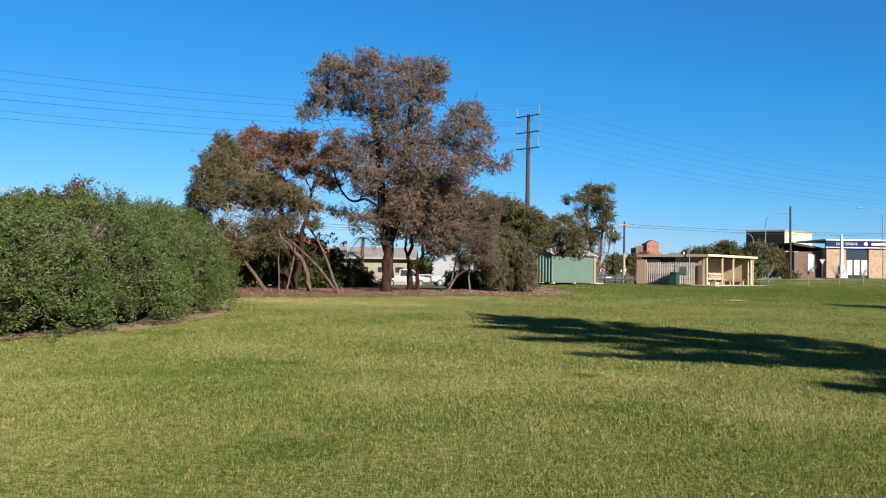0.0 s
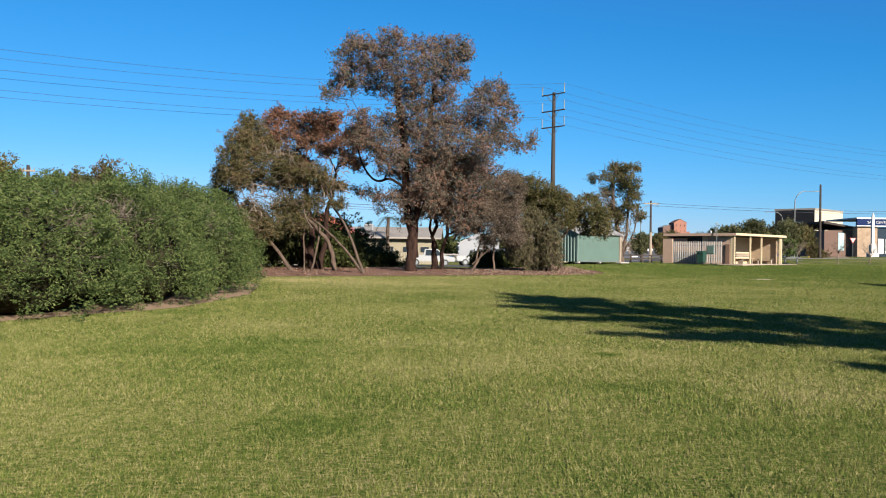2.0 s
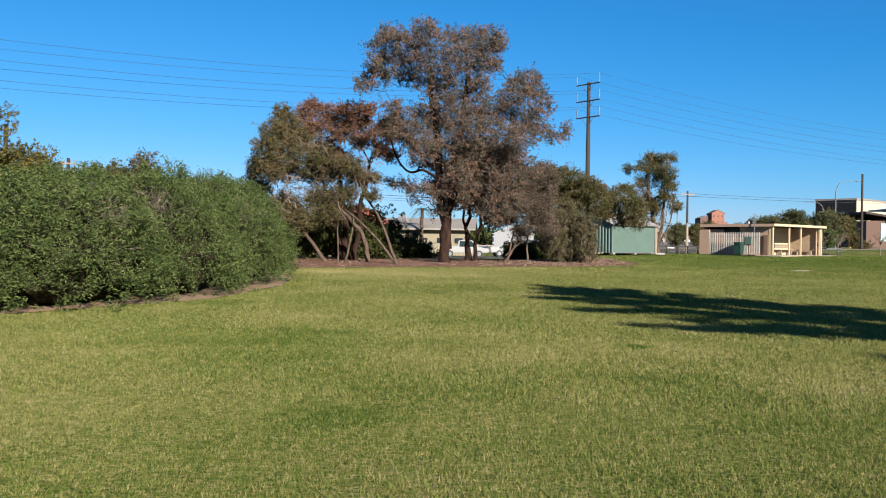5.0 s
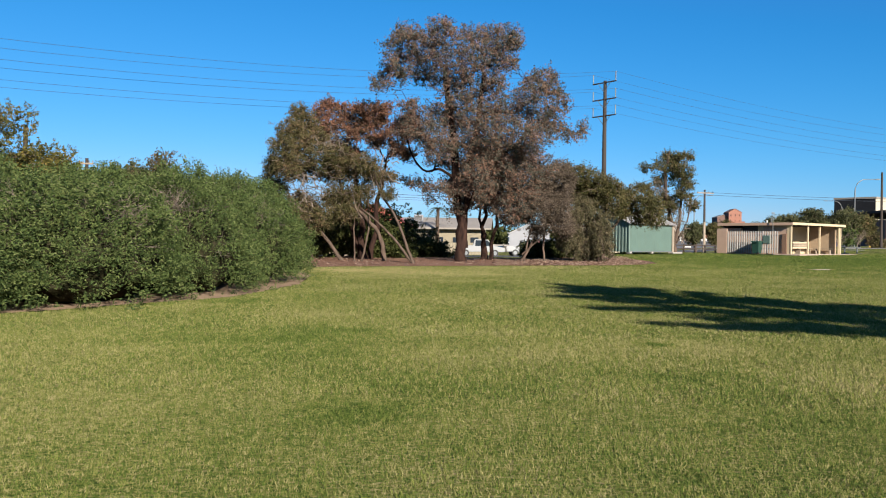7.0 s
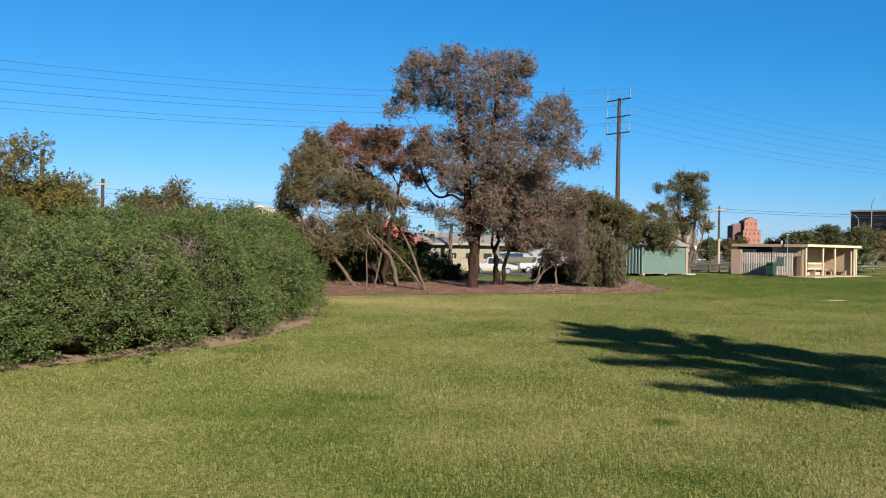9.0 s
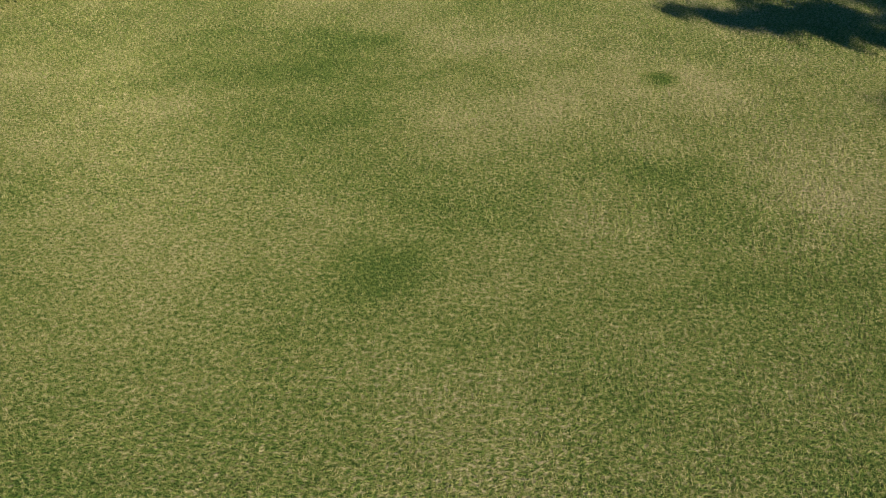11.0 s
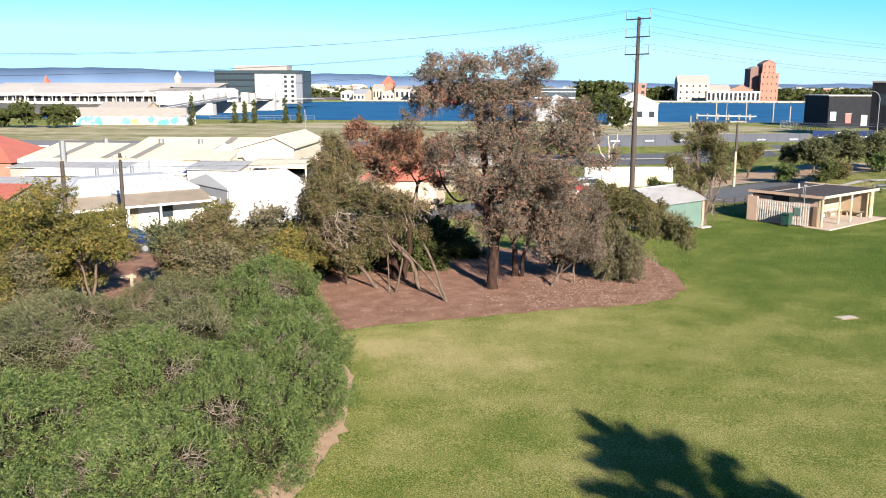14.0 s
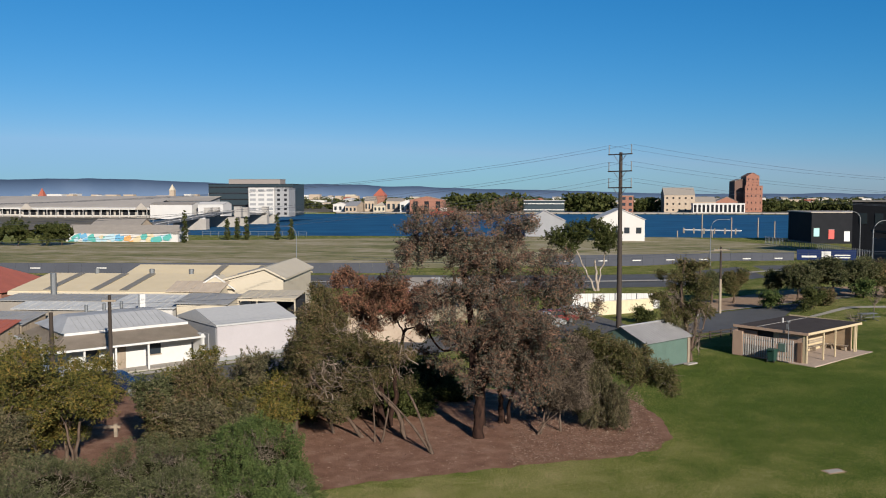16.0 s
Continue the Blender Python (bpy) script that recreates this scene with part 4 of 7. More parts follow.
# ---- park shelter ----
def shelter():
    L, D, H = 8.6, 6.1, 2.38
    t = thing("park_shelter", 21.87, 70.15, 1.0, 45.6, "tan and cream park shelter with a flat dark roof", "shelter")
    part("slab", box(-0.5, L + 0.9, -1.0, D, -0.25, 0.04, 0.02), plain("pinkish_paving", (0.50, 0.38, 0.30), 0.9, 0.15, 2), t)
    part("roof", prism(((-0.25, H + 0.02), (D + 0.2, H - 0.10), (D + 0.2, H + 0.05), (-0.25, H + 0.17)), "x", -0.3, L + 0.25), M_DARKROOF, t)
    part("fascia", box(-0.3, L + 0.25, -0.30, -0.25, H - 0.02, H + 0.17), M_CREAM, t, "cream fascia board")
    part("fascia", box(L + 0.25, L + 0.29, -0.3, D + 0.2, H - 0.06, H + 0.16), M_CREAM, t)
    part("fascia", box(-0.34, -0.3, -0.3, D + 0.2, H - 0.06, H + 0.16), M_TAN, t)
    # walls of the toilets: front part, high window, far part
    part("wall", box(0.0, 0.14, 0.32, 2.35, 0.04, H - 0.02), M_TAN, t)
    part("wall", box(0.0, 0.14, 2.35, 4.3, 0.04, 1.75), M_TAN, t)
    part("wall", box(0.0, 0.14, 4.3, D, 0.04, H - 0.25), M_TAN, t)
    part("wall", box(-0.70, -0.56, 5.2, D, 0.04, H - 0.30), M_TAN, t)
    part("wall", box(-0.56, 0.0, D - 0.14, D, 0.04, H - 0.30), M_TAN, t)
    # black panel set in the open vent to stand for its shade
    part("wall", box(0.2, 0.26, 2.35, 4.3, 1.75, H - 0.1), M_BLACK, t, "black panel for the shade in the vent opening under the roof")
    part("wall", box(0.14, L, D - 0.14, D, 0.04, H - 0.1), M_TAN, t)
    part("pilaster", box(-0.1, 0.0, 0.35, 0.7, 0.04, 1.65), plain("brown_paint", (0.25, 0.15, 0.10)), t, "brown painted cupboard")
    part("inner_wall", box(0.14, L - 0.2, 2.75, 2.9, 0.04, H - 0.02), M_CREAM, t)
    part("inner_wall", box(0.14, 0.2, 0.1, 2.75, 0.04, H - 0.02), M_CREAM, t)
    part("inner_wall", box(L - 0.2, L - 0.08, 0.35, D - 0.14, 0.04, H - 0.02), plain("pale_tan_paint", (0.55, 0.40, 0.26)), t)
    for x in (0.02, 2.75, 4.75, 8.2, 8.5):
        part("post", box(x - 0.06, x + 0.06, -0.06, 0.06, 0.04, H, 0.008), M_CREAM, t)
    part("wall_end", box(-0.02, 0.12, 0.1, 0.32, 0.04, H), M_CREAM, t)
    for i in range(3):
        part("seat_board", box(0.3, L - 0.35, 2.2 + 0.16 * i, 2.34 + 0.16 * i, 0.46, 0.5, 0.006), M_WOOD, t)
    for i in range(2):
        part("backrest_board", box(0.3, L - 0.35, 2.68, 2.71, 0.66 + 0.17 * i, 0.79 + 0.17 * i, 0.006), M_WOOD, t)
    for x in (0.6, 2.4, 4.2, 6.0, 7.8):
        part("bench_leg", box(x - 0.04, x + 0.04, 2.25, 2.62, 0.04, 0.46), M_WOOD, t)
    for i in range(2):
        part("end_seat_board", box(L - 0.62 + 0.16 * i, L - 0.48 + 0.16 * i, 0.5, 2.1, 0.46, 0.5, 0.006), M_WOOD, t)
    for y in (0.7, 1.9):
        part("bench_leg", box(L - 0.58, L - 0.36, y - 0.04, y + 0.04, 0.04, 0.46), M_WOOD, t)
    # slatted screen
    scr = part("screen_rail", box(-0.62, -0.57, 0.75, 5.15, 0.4, 0.48), M_STEEL, t)
    part("screen_rail", box(-0.62, -0.57, 0.75, 5.15, 1.5, 1.58), M_STEEL, t)
    me = None
    for i in range(22):
        y = 0.8 + i * 0.205
        if me is None:
            s = part("slat", box(-0.66, -0.62, -0.045, 0.045, 0.1, 1.86, 0.004), plain("pale_grey_slat_paint", (0.52, 0.49, 0.45), 0.7), t)
            me = s.data
        else:
            s = new("slat", me)
            s.parent = t
        s.location = (0, y, 0)
    part("roof_pipe", box(4.0, 4.1, 4.2, 4.3, H, H + 0.5, 0.01), M_WHITE, t)
    part("roof_pipe", box(0.6, 0.66, 2.0, 2.06, H, H + 0.55, 0.01), M_STEEL, t)
    for y in (2.1, 4.4):
        part("roof_strip", box(0.3, L, y, y + 0.12, H + 0.06, H + 0.10), M_CONC, t)


shelter()


def wheelie_bin(x, y, z, rz):
    t = thing("wheelie_bin", x, y, z, rz, "dark green plastic wheelie bin with a closed lid", "bin")
    bm = bmesh.new()
    lo = [bm.verts.new(p) for p in ((-0.24, -0.26, 0.06), (0.24, -0.26, 0.06), (0.24, 0.26, 0.06), (-0.24, 0.26, 0.06))]
    hi = [bm.verts.new(p) for p in ((-0.29, -0.36, 0.98), (0.29, -0.36, 0.98), (0.29, 0.34, 0.98), (-0.29, 0.34, 0.98))]
    bm.faces.new(lo[::-1])
    bm.faces.new(hi)
    for i in range(4):
        bm.faces.new((lo[i], lo[(i + 1) % 4], hi[(i + 1) % 4], hi[i]))
    part("body", bm, M_BINGREEN, t)
    part("lid", prism(((-0.38, 0.99), (0.38, 0.99), (0.36, 1.06), (-0.2, 1.08), (-0.38, 1.02)), "x", -0.31, 0.31), M_BINGREEN, t)
    part("handle", box(-0.26, 0.26, 0.36, 0.42, 0.93, 0.97, 0.01), M_BINGREEN, t)
    for sx in (-0.27, 0.27):
        bm = bmesh.new()
        bmesh.ops.create_cone(bm, cap_ends=True, segments=14, radius1=0.1, radius2=0.1, depth=0.05, matrix=pose(sx, 0.28, 0.1, 0, 90, 0))
        part("wheel", bm, M_BLACK, t)


wheelie_bin(19.47, 70.95, 1.0, 140)
t = thing("meter_cabinet", 20.27, 70.95, 1.0, -44, "green steel meter cabinet on a post beside the screen", "cabinet")
part("cabinet_body", box(-0.3, 0.3, -0.15, 0.15, 0.85, 1.5, 0.015), M_GREEN, t)
part("cabinet_door", box(-0.27, 0.27, -0.17, -0.152, 0.88, 1.47), M_GREEN, t)
part("post", box(-0.05, 0.05, -0.03, 0.03, 0, 0.85), M_STEEL, t)
t = thing("service_pole", 20.62, 70.7, 1.0, 0, "thin grey steel pole beside the shelter", "pole")
tb = Tubes()
tb.add([(0, 0, -0.1), (0, 0, 3.3)], [0.03, 0.025], 8)
tb.build("shaft", M_STEEL, t)
part("cap", box(-0.12, 0.12, -0.05, 0.05, 3.26, 3.34, 0.01), M_STEEL, t)


# ---- poles and wires ----
def disc(r, z0, z1, seg=12):
    bm = bmesh.new()
    bmesh.ops.create_cone(bm, cap_ends=True, segments=seg, radius1=r, radius2=r, depth=z1 - z0, matrix=pose(0, 0, (z0 + z1) / 2))
    return bm


TIERS = (18.75, 16.98, 15.25)


def line_pole(x, y, name_label):
    t = thing("power_pole", x, y, 0, -46.2, name_label, "power pole", "poles of the power line")
    tb = Tubes()
    tb.add([(0, 0, -0.2), (0, 0, 8), (0, 0, 18.9)], [0.30, 0.25, 0.17], 12)
    tb.build("shaft", M_POLE, t)
    for z in TIERS:
        z -= 0.0
        part("crossarm", box(-1.6, 1.6, -0.16, -0.06, z - 0.12, z, 0.01), M_POLE, t)
        for s in (-1, 1):
            tb = Tubes()
            tb.add([(0.05 * s, -0.15, z - 1.0), (0.85 * s, -0.15, z - 0.1)], [0.03, 0.03], 6)
            tb.build("brace", M_STEEL, t)
            bm = disc(0.05, z, z + 0.95, 10)
            for k in range(3):
                bmesh.ops.create_cone(bm, cap_ends=True, segments=10, radius1=0.07, radius2=0.05, depth=0.06, matrix=pose(0, 0, z + 0.55 + 0.13 * k))
            bmesh.ops.translate(bm, verts=bm.verts, vec=(1.52 * s, -0.11, 0))
            part("insulator", bm, M_STEEL, t)
    for k in range(14):
        part("step_bolt", box(-0.40, -0.2, -0.012, 0.012, 4 + k * 0.7, 4.03 + k * 0.7), M_STEEL, t)
    return t


POLE_A = (9.43, 92.2)
WIRE_DIR = np.array((0.722, 0.692))
line_pole(*POLE_A, "tall tarred timber power pole with three crossarms")
p = np.array(POLE_A) - WIRE_DIR * 140
line_pole(p[0], p[1], "tall tarred timber power pole with three crossarms")
p2 = np.array((110.0, 150.0))
line_pole(p2[0], p2[1], "tall tarred timber power pole with three crossarms")
M_WIRE = plain("wire_metal", (0.03, 0.04, 0.06), 0.8)


def wire(a, b, sag, r=0.011, name="power_wire", label="thin grey overhead power wire", n=26):
    s = np.linspace(0, 1, n)[:, None]
    a, b = np.array(a, float), np.array(b, float)
    pts = a + (b - a) * s
    pts[:, 2] -= 4 * sag * (s * (1 - s))[:, 0]
    v, f = tube_arrays(pts, np.full(n, r), 5)
    return tagged(mesh_np(name, v, f, M_WIRE), label, "wire", "overhead wires")


side = np.array((0.692, -0.722))
for z, sag_l, sag_r in zip(TIERS, (6.0, 5.5, 5.0), (3.6, 3.5, 3.4)):
    for s in (-1.52, 1.52):
        q = np.array(POLE_A) + side * s
        for e, sag in ((p + side * s, sag_l), (p2 + side * s, sag_r)):
            wire((q[0], q[1], z + 0.93), (e[0], e[1], z + 0.93), sag)


def small_pole(x, y, h, label, arm=1.4, rz=0, z=None):
    t = thing("street_pole", x, y, ground_z(x, y) if z is None else z, rz, label, "pole")
    tb = Tubes()
    tb.add([(0, 0, -0.2), (0, 0, h * 0.5), (0, 0, h)], [0.17, 0.14, 0.11], 10)
    tb.build("shaft", M_POLE, t)
    if arm > 1.3:
        tb = Tubes()
        tb.add([(0, 0, -0.2), (0, 0, h * 0.52)], [0.185, 0.15], 10)
        tb.build("lower_sleeve", M_WOOD, t)["label"] = "pale weathered lower half"
    if arm:
        part("crossarm", box(-arm / 2, arm / 2, -0.2, -0.1, h - 0.45, h - 0.33, 0.01), M_WOOD, t)
        for s in (-0.9, -0.4, 0.4, 0.9):
            bm = disc(0.035, h - 0.33, h - 0.16, 8)
            bmesh.ops.translate(bm, verts=bm.verts, vec=(s * arm / 2, -0.15, 0))
            part("insulator", bm, M_STEEL, t)
    return t


small_pole(22.6, 105.0, 8.0, "weathered timber street pole with a crossarm", 2.2, 20)
small_pole(42.9, 105.0, 8.9, "dark timber pole beside the road", 0)
small_pole(-26.7, 45.5, 7.3, "dark timber pole among the wattles", 0)
small_pole(-29.9, 58.5, 6.7, "dark timber pole with a short crossarm", 1.0, 10)
for k, z in enumerate((8.0, 7.7)):
    wire((22.6, 104.9, z), (90, 118, z + 1.2), 0.9, 0.018)
    wire((22.6, 104.9, z), (-20, 96, z - 0.6), 0.8, 0.018)
    wire((-29.9, 58.5, 6.6 - k * 0.35), (10, 100, 7.0 - k * 0.5), 0.8, 0.012)


def street_lamp(x, y, h, rz, label="grey steel street lamp with a curved arm"):
    t = thing("street_lamp", x, y, ground_z(x, y), rz, label, "street lamp", "street lamps")
    tb = Tubes()
    a = np.linspace(0, math.pi / 2, 7)
    pts = [(0, 0, -0.1), (0, 0, h * 0.5), (0, 0, h - 1.6)] + [(1.6 * (1 - math.cos(k)), 0, h - 1.6 + 1.6 * math.sin(k)) for k in a[1:]] + [(3.0, 0, h)]
    tb.add(pts, np.linspace(0.085, 0.035, len(pts)), 8)
    tb.build("pole", M_STEEL, t)
    part("lamp_head", box(2.9, 3.6, -0.13, 0.13, h - 0.05, h + 0.07, 0.03), M_STEEL, t)


street_lamp(46.3, 122, 9.4, 10)
street_lamp(62, 120, 9.8, 178)
street_lamp(-41.6, 150, 8.6, 180)
street_lamp(66.5, 182, 10.0, 178)
street_lamp(30.5, 150, 9.5, 20)

# ---- streets ----
strip("street", ((-62, 51), (-45, 51), (-37, 52), (-29, 57), (-20, 65.0), (-8, 76), (6, 87), (13, 88)), ((-62, 58.4), (-45, 57.2), (-38, 57.4), (-33.3, 60.2), (-24.5, 68.8), (-12, 82), (2, 96), (8, 101)), M_ASPHALT, "grey asphalt street behind the park trees", "street", 0.03)
strip("car_park", ((13.4, 86.5), (17, 86), (22, 88), (26, 95), (31, 105), (38, 112)), ((18.6, 98.5), (20, 102.5), (23.5, 106.4), (28, 108.6), (33, 109.8), (42, 112.6)), M_ASPHALT, "grey asphalt car park with pale kerbs", "car park", 0.03)
strip("road", ((-160, 118), (-60, 126), (5, 130.2), (20, 134.9), (40, 141), (75, 150), (150, 170)), ((-160, 134), (-60, 146), (6, 152.5), (20, 156), (40, 161), (75, 170), (150, 190)), M_ASPHALT, "wide grey asphalt road", "road", 0.03, 60, 8)
strip("median", ((-60, 133), (5, 139.0), (20, 143), (40, 148.5), (75, 158)), ((-60, 134.6), (5, 141), (20, 145), (40, 150.5), (75, 160)), M_CONC, "pale concrete road median", "median", 0.12, 40, 4)
strip("bare_ground", ((20, 104), (24, 107.6), (30, 110), (38, 112.6), (52, 117)), ((20, 112), (24, 118), (30, 121), (40, 124), (56, 128)), M_DIRT, "bare brown ground beside the car park", "earth", 0.05)
strip("kerb", ((18.4, 98.5), (19.8, 102.6), (23.4, 106.5), (28, 108.7), (33, 109.9), (42, 112.7)), ((18.1, 98.7), (19.5, 102.9), (23.2, 106.8), (27.9, 109.0), (32.9, 110.2), (41.9, 113.0)), M_CONC, "pale concrete kerb", "kerb", 0.15, 40, 3)
strip("footpath", ((30, 98), (36.8, 103), (41, 102.6), (60, 104)), ((30, 98.8), (36.6, 104.2), (41, 103.8), (60, 105.4)), M_CONC, "pale concrete footpath", "footpath", 0.05, 40, 3)
strip("vacant_lot", ((-260, 150), (-100, 152), (-26, 164), (12, 176), (55, 188), (66, 196)), ((-260, 236), (-150, 238), (-100, 262), (-10, 296), (50, 296), (72, 250)), M_DRYGRASS, "vacant lot of dry yellow-green grass", "vacant lot", 0.04, 60, 20)
strip("house_yard", ((-62, 58.7), (-45, 57.5), (-38.2, 57.7), (-33.5, 60.5), (-24.7, 69.1), (-14, 80.5)), ((-62, 60.0), (-45, 58.8), (-38.6, 58.9), (-34.2, 61.4), (-25.5, 69.9), (-15, 81.4)), M_CONC, "pale footpath and driveway before the houses", "footpath", 0.06, 30, 5)
far_ground = strip("far_bank", ((-2600, 703), (-800, 703), (0, 703), (800, 703), (2600, 703)), ((-3000, 3900), (-900, 3900), (0, 3900), (900, 3900), (3000, 3900)), M_FAR, "far bank and plain beyond the river", "land", 0.3, 30, 30)
side_ground = strip("near_bank", ((-1500, 306), (-800, 306), (-200, 306)), ((-1500, 688), (-500, 688), (-235, 560)), M_FAR, "built-up near bank of the river", "land", 5.1, 20, 20)
v = [(-190, 297, -0.6), (900, 297, -0.6), (2000, 705, -0.6), (-330, 705, -0.6)]
tagged(mesh_np("water", v, [(0, 1, 2, 3)], M_WATER), "river water with the blue of reflected sky put into its colour", "water", "", "structure")


def hills():
    v, f = [], []
    for i, a in enumerate(np.linspace(radians(-50), radians(42), 260)):
        x = 4500 * math.sin(a)
        h = 16 + 34 * smooth01(900, -700, x) + 34 * smooth01(-300, -2300, x) + 10 * noise.noise((x * 0.0017, 3, 0)) + 6 * noise.noise((x * 0.006, 7, 0)) + 2 * noise.noise((x * 0.02, 1, 0))
        s, c = math.sin(a), math.cos(a)
        v += [(4400 * s, 4400 * c, -5), (4500 * s, 4500 * c, max(14, h) + 8), (4560 * s, 4560 * c, -5)]
        if i:
            k = 3 * i
            f += [(k - 3, k, k + 1, k - 2), (k - 2, k + 1, k + 2, k - 1)]
    tagged(mesh_np("hills", v, f, M_HILL, None, True), "line of distant hills with the haze blue put into their colour", "hills", "", "structure")


hills()

# ---- buildings ----
M_BRICK = material("red_brick", ((0.3, (0.27, 0.115, 0.08)), (0.7, (0.41, 0.20, 0.14))), 0.8, rough=0.9, fine=0.4, fine_scale=8)
M_STONE = material("pale_stone", ((0.3, (0.42, 0.32, 0.24)), (0.7, (0.58, 0.47, 0.36))), 0.5, rough=0.9, fine=0.4, fine_scale=5)
M_SAND = material("sandstone_block", ((0.25, (0.24, 0.15, 0.10)), (0.5, (0.40, 0.28, 0.19)), (0.75, (0.52, 0.40, 0.29))), 1.6, rough=0.9, fine=0.4, fine_scale=6)
M_BEIGE = plain("beige_roof_sheet", (0.80, 0.65, 0.42), 0.6, 0.06, 0.6)
M_BEIGEWALL = plain("pale_beige_wall", (0.60, 0.52, 0.40), 0.7, 0.05, 0.6)
M_SKYLIGHT = plain("grimy_skylight", (0.25, 0.22, 0.17), 0.5, 0.15)
M_OLDROOF = plain("weathered_iron_roof", (0.33, 0.29, 0.25), 0.7, 0.12, 0.8)
M_BROWNROOF = plain("brown_weathered_roof", (0.54, 0.44, 0.34), 0.75, 0.18, 0.8)
M_LAV = plain("lavender_grey_render", (0.50, 0.46, 0.47), 0.8, 0.06, 0.6)
M_REDROOF = plain("red_iron_roof", (0.42, 0.12, 0.075), 0.6, 0.15, 0.8)
M_DARKBLD = plain("dark_cladding_and_shade", (0.022, 0.023, 0.027), 0.8, 0.2, 0.5, spec=0.08)
M_GREYB = plain("grey_render", (0.33, 0.33, 0.34), 0.7, 0.08, 0.3)
M_BLUE = plain("navy_sign_board", (0.015, 0.03, 0.10), 0.8, spec=0.08)
M_HOARD = plain("slate_hoarding", (0.085, 0.09, 0.11), 0.8, 0.12, 0.3, spec=0.1)
M_FARW = plain("far_white_wall", (0.66, 0.63, 0.60), 0.7, 0.06, 0.2)
M_OFFGLASS = plain("dark_office_glass", (0.030, 0.048, 0.060), 0.45, 0.25, 0.08, spec=0.25, stretch=(0.3, 0.3, 2))


def building(name, x0, x1, y0, y1, z0, h, wall, roof, label, kind="gable_x", rise=2.0, rz=0, rows=0, cols=0, glass=None, win=(0.5, 0.5), over=0.3, category="building", sides=True):
    """A house or hall: walls, roof of the kind flat, gable_x (ridge along x), gable_y, hip, and a grid of windows on the front."""
    cx, cy = (x0 + x1) / 2, (y0 + y1) / 2
    w, d = (x1 - x0) / 2, (y1 - y0) / 2
    t = thing(name, cx, cy, z0, rz, label, category)
    part("wall", box(-w, w, -d, d, -0.5, h), wall, t)
    o = over
    if kind == "flat":
        part("roof", box(-w - o, w + o, -d - o, d + o, h, h + 0.3), roof, t)
    elif kind == "gable_x":
        part("roof", prism(((-d - o, h - 0.05), (0, h + rise), (d + o, h - 0.05), (d + o, h + 0.12), (0, h + rise + 0.2), (-d - o, h + 0.12)), "x", -w - o, w + o), roof, t)
        part("gable", prism(((-d, h), (d, h), (0, h + rise - 0.02)), "x", -w, w), wall, t)
    elif kind == "gable_y":
        part("roof", prism(((-w - o, h - 0.05), (0, h + rise), (w + o, h - 0.05), (w + o, h + 0.12), (0, h + rise + 0.2), (-w - o, h + 0.12)), "y", -d - o, d + o), roof, t)
        part("gable", prism(((-w, h), (w, h), (0, h + rise - 0.02)), "y", -d, d), wall, t)
    else:
        bm = bmesh.new()
        k = min(w, d)
        lo = [bm.verts.new(q) for q in ((-w - o, -d - o, h), (w + o, -d - o, h), (w + o, d + o, h), (-w - o, d + o, h))]
        if w > d:
            r = [bm.verts.new((-w + k, 0, h + rise)), bm.verts.new((w - k, 0, h + rise))]
            for q in ((lo[0], lo[1], r[1], r[0]), (lo[1], lo[2], r[1]), (lo[2], lo[3], r[0], r[1]), (lo[3], lo[0], r[0])):
                bm.faces.new(q)
        else:
            r = bm.verts.new((0, 0, h + rise))
            for i in range(4):
                bm.faces.new((lo[i], lo[(i + 1) % 4], r))
        bm.faces.new(lo[::-1])
        part("roof", bm, roof, t)
    if rows:
        me = None
        ww, wh = 2 * w / cols * win[0] / 2, h / rows * win[1] / 2
        for i in range(rows):
            for j in range(cols):
                if me is None:
                    o1 = part("window", box(-ww, ww, -0.06, 0.03, -wh, wh), glass or M_GLASS, t)
                    me = o1.data
                else:
                    o1 = new("window", me)
                    o1.parent = t
                o1.location = (-w + (j + 0.5) * 2 * w / cols, -d, (i + 0.5) * h / rows)
    return t


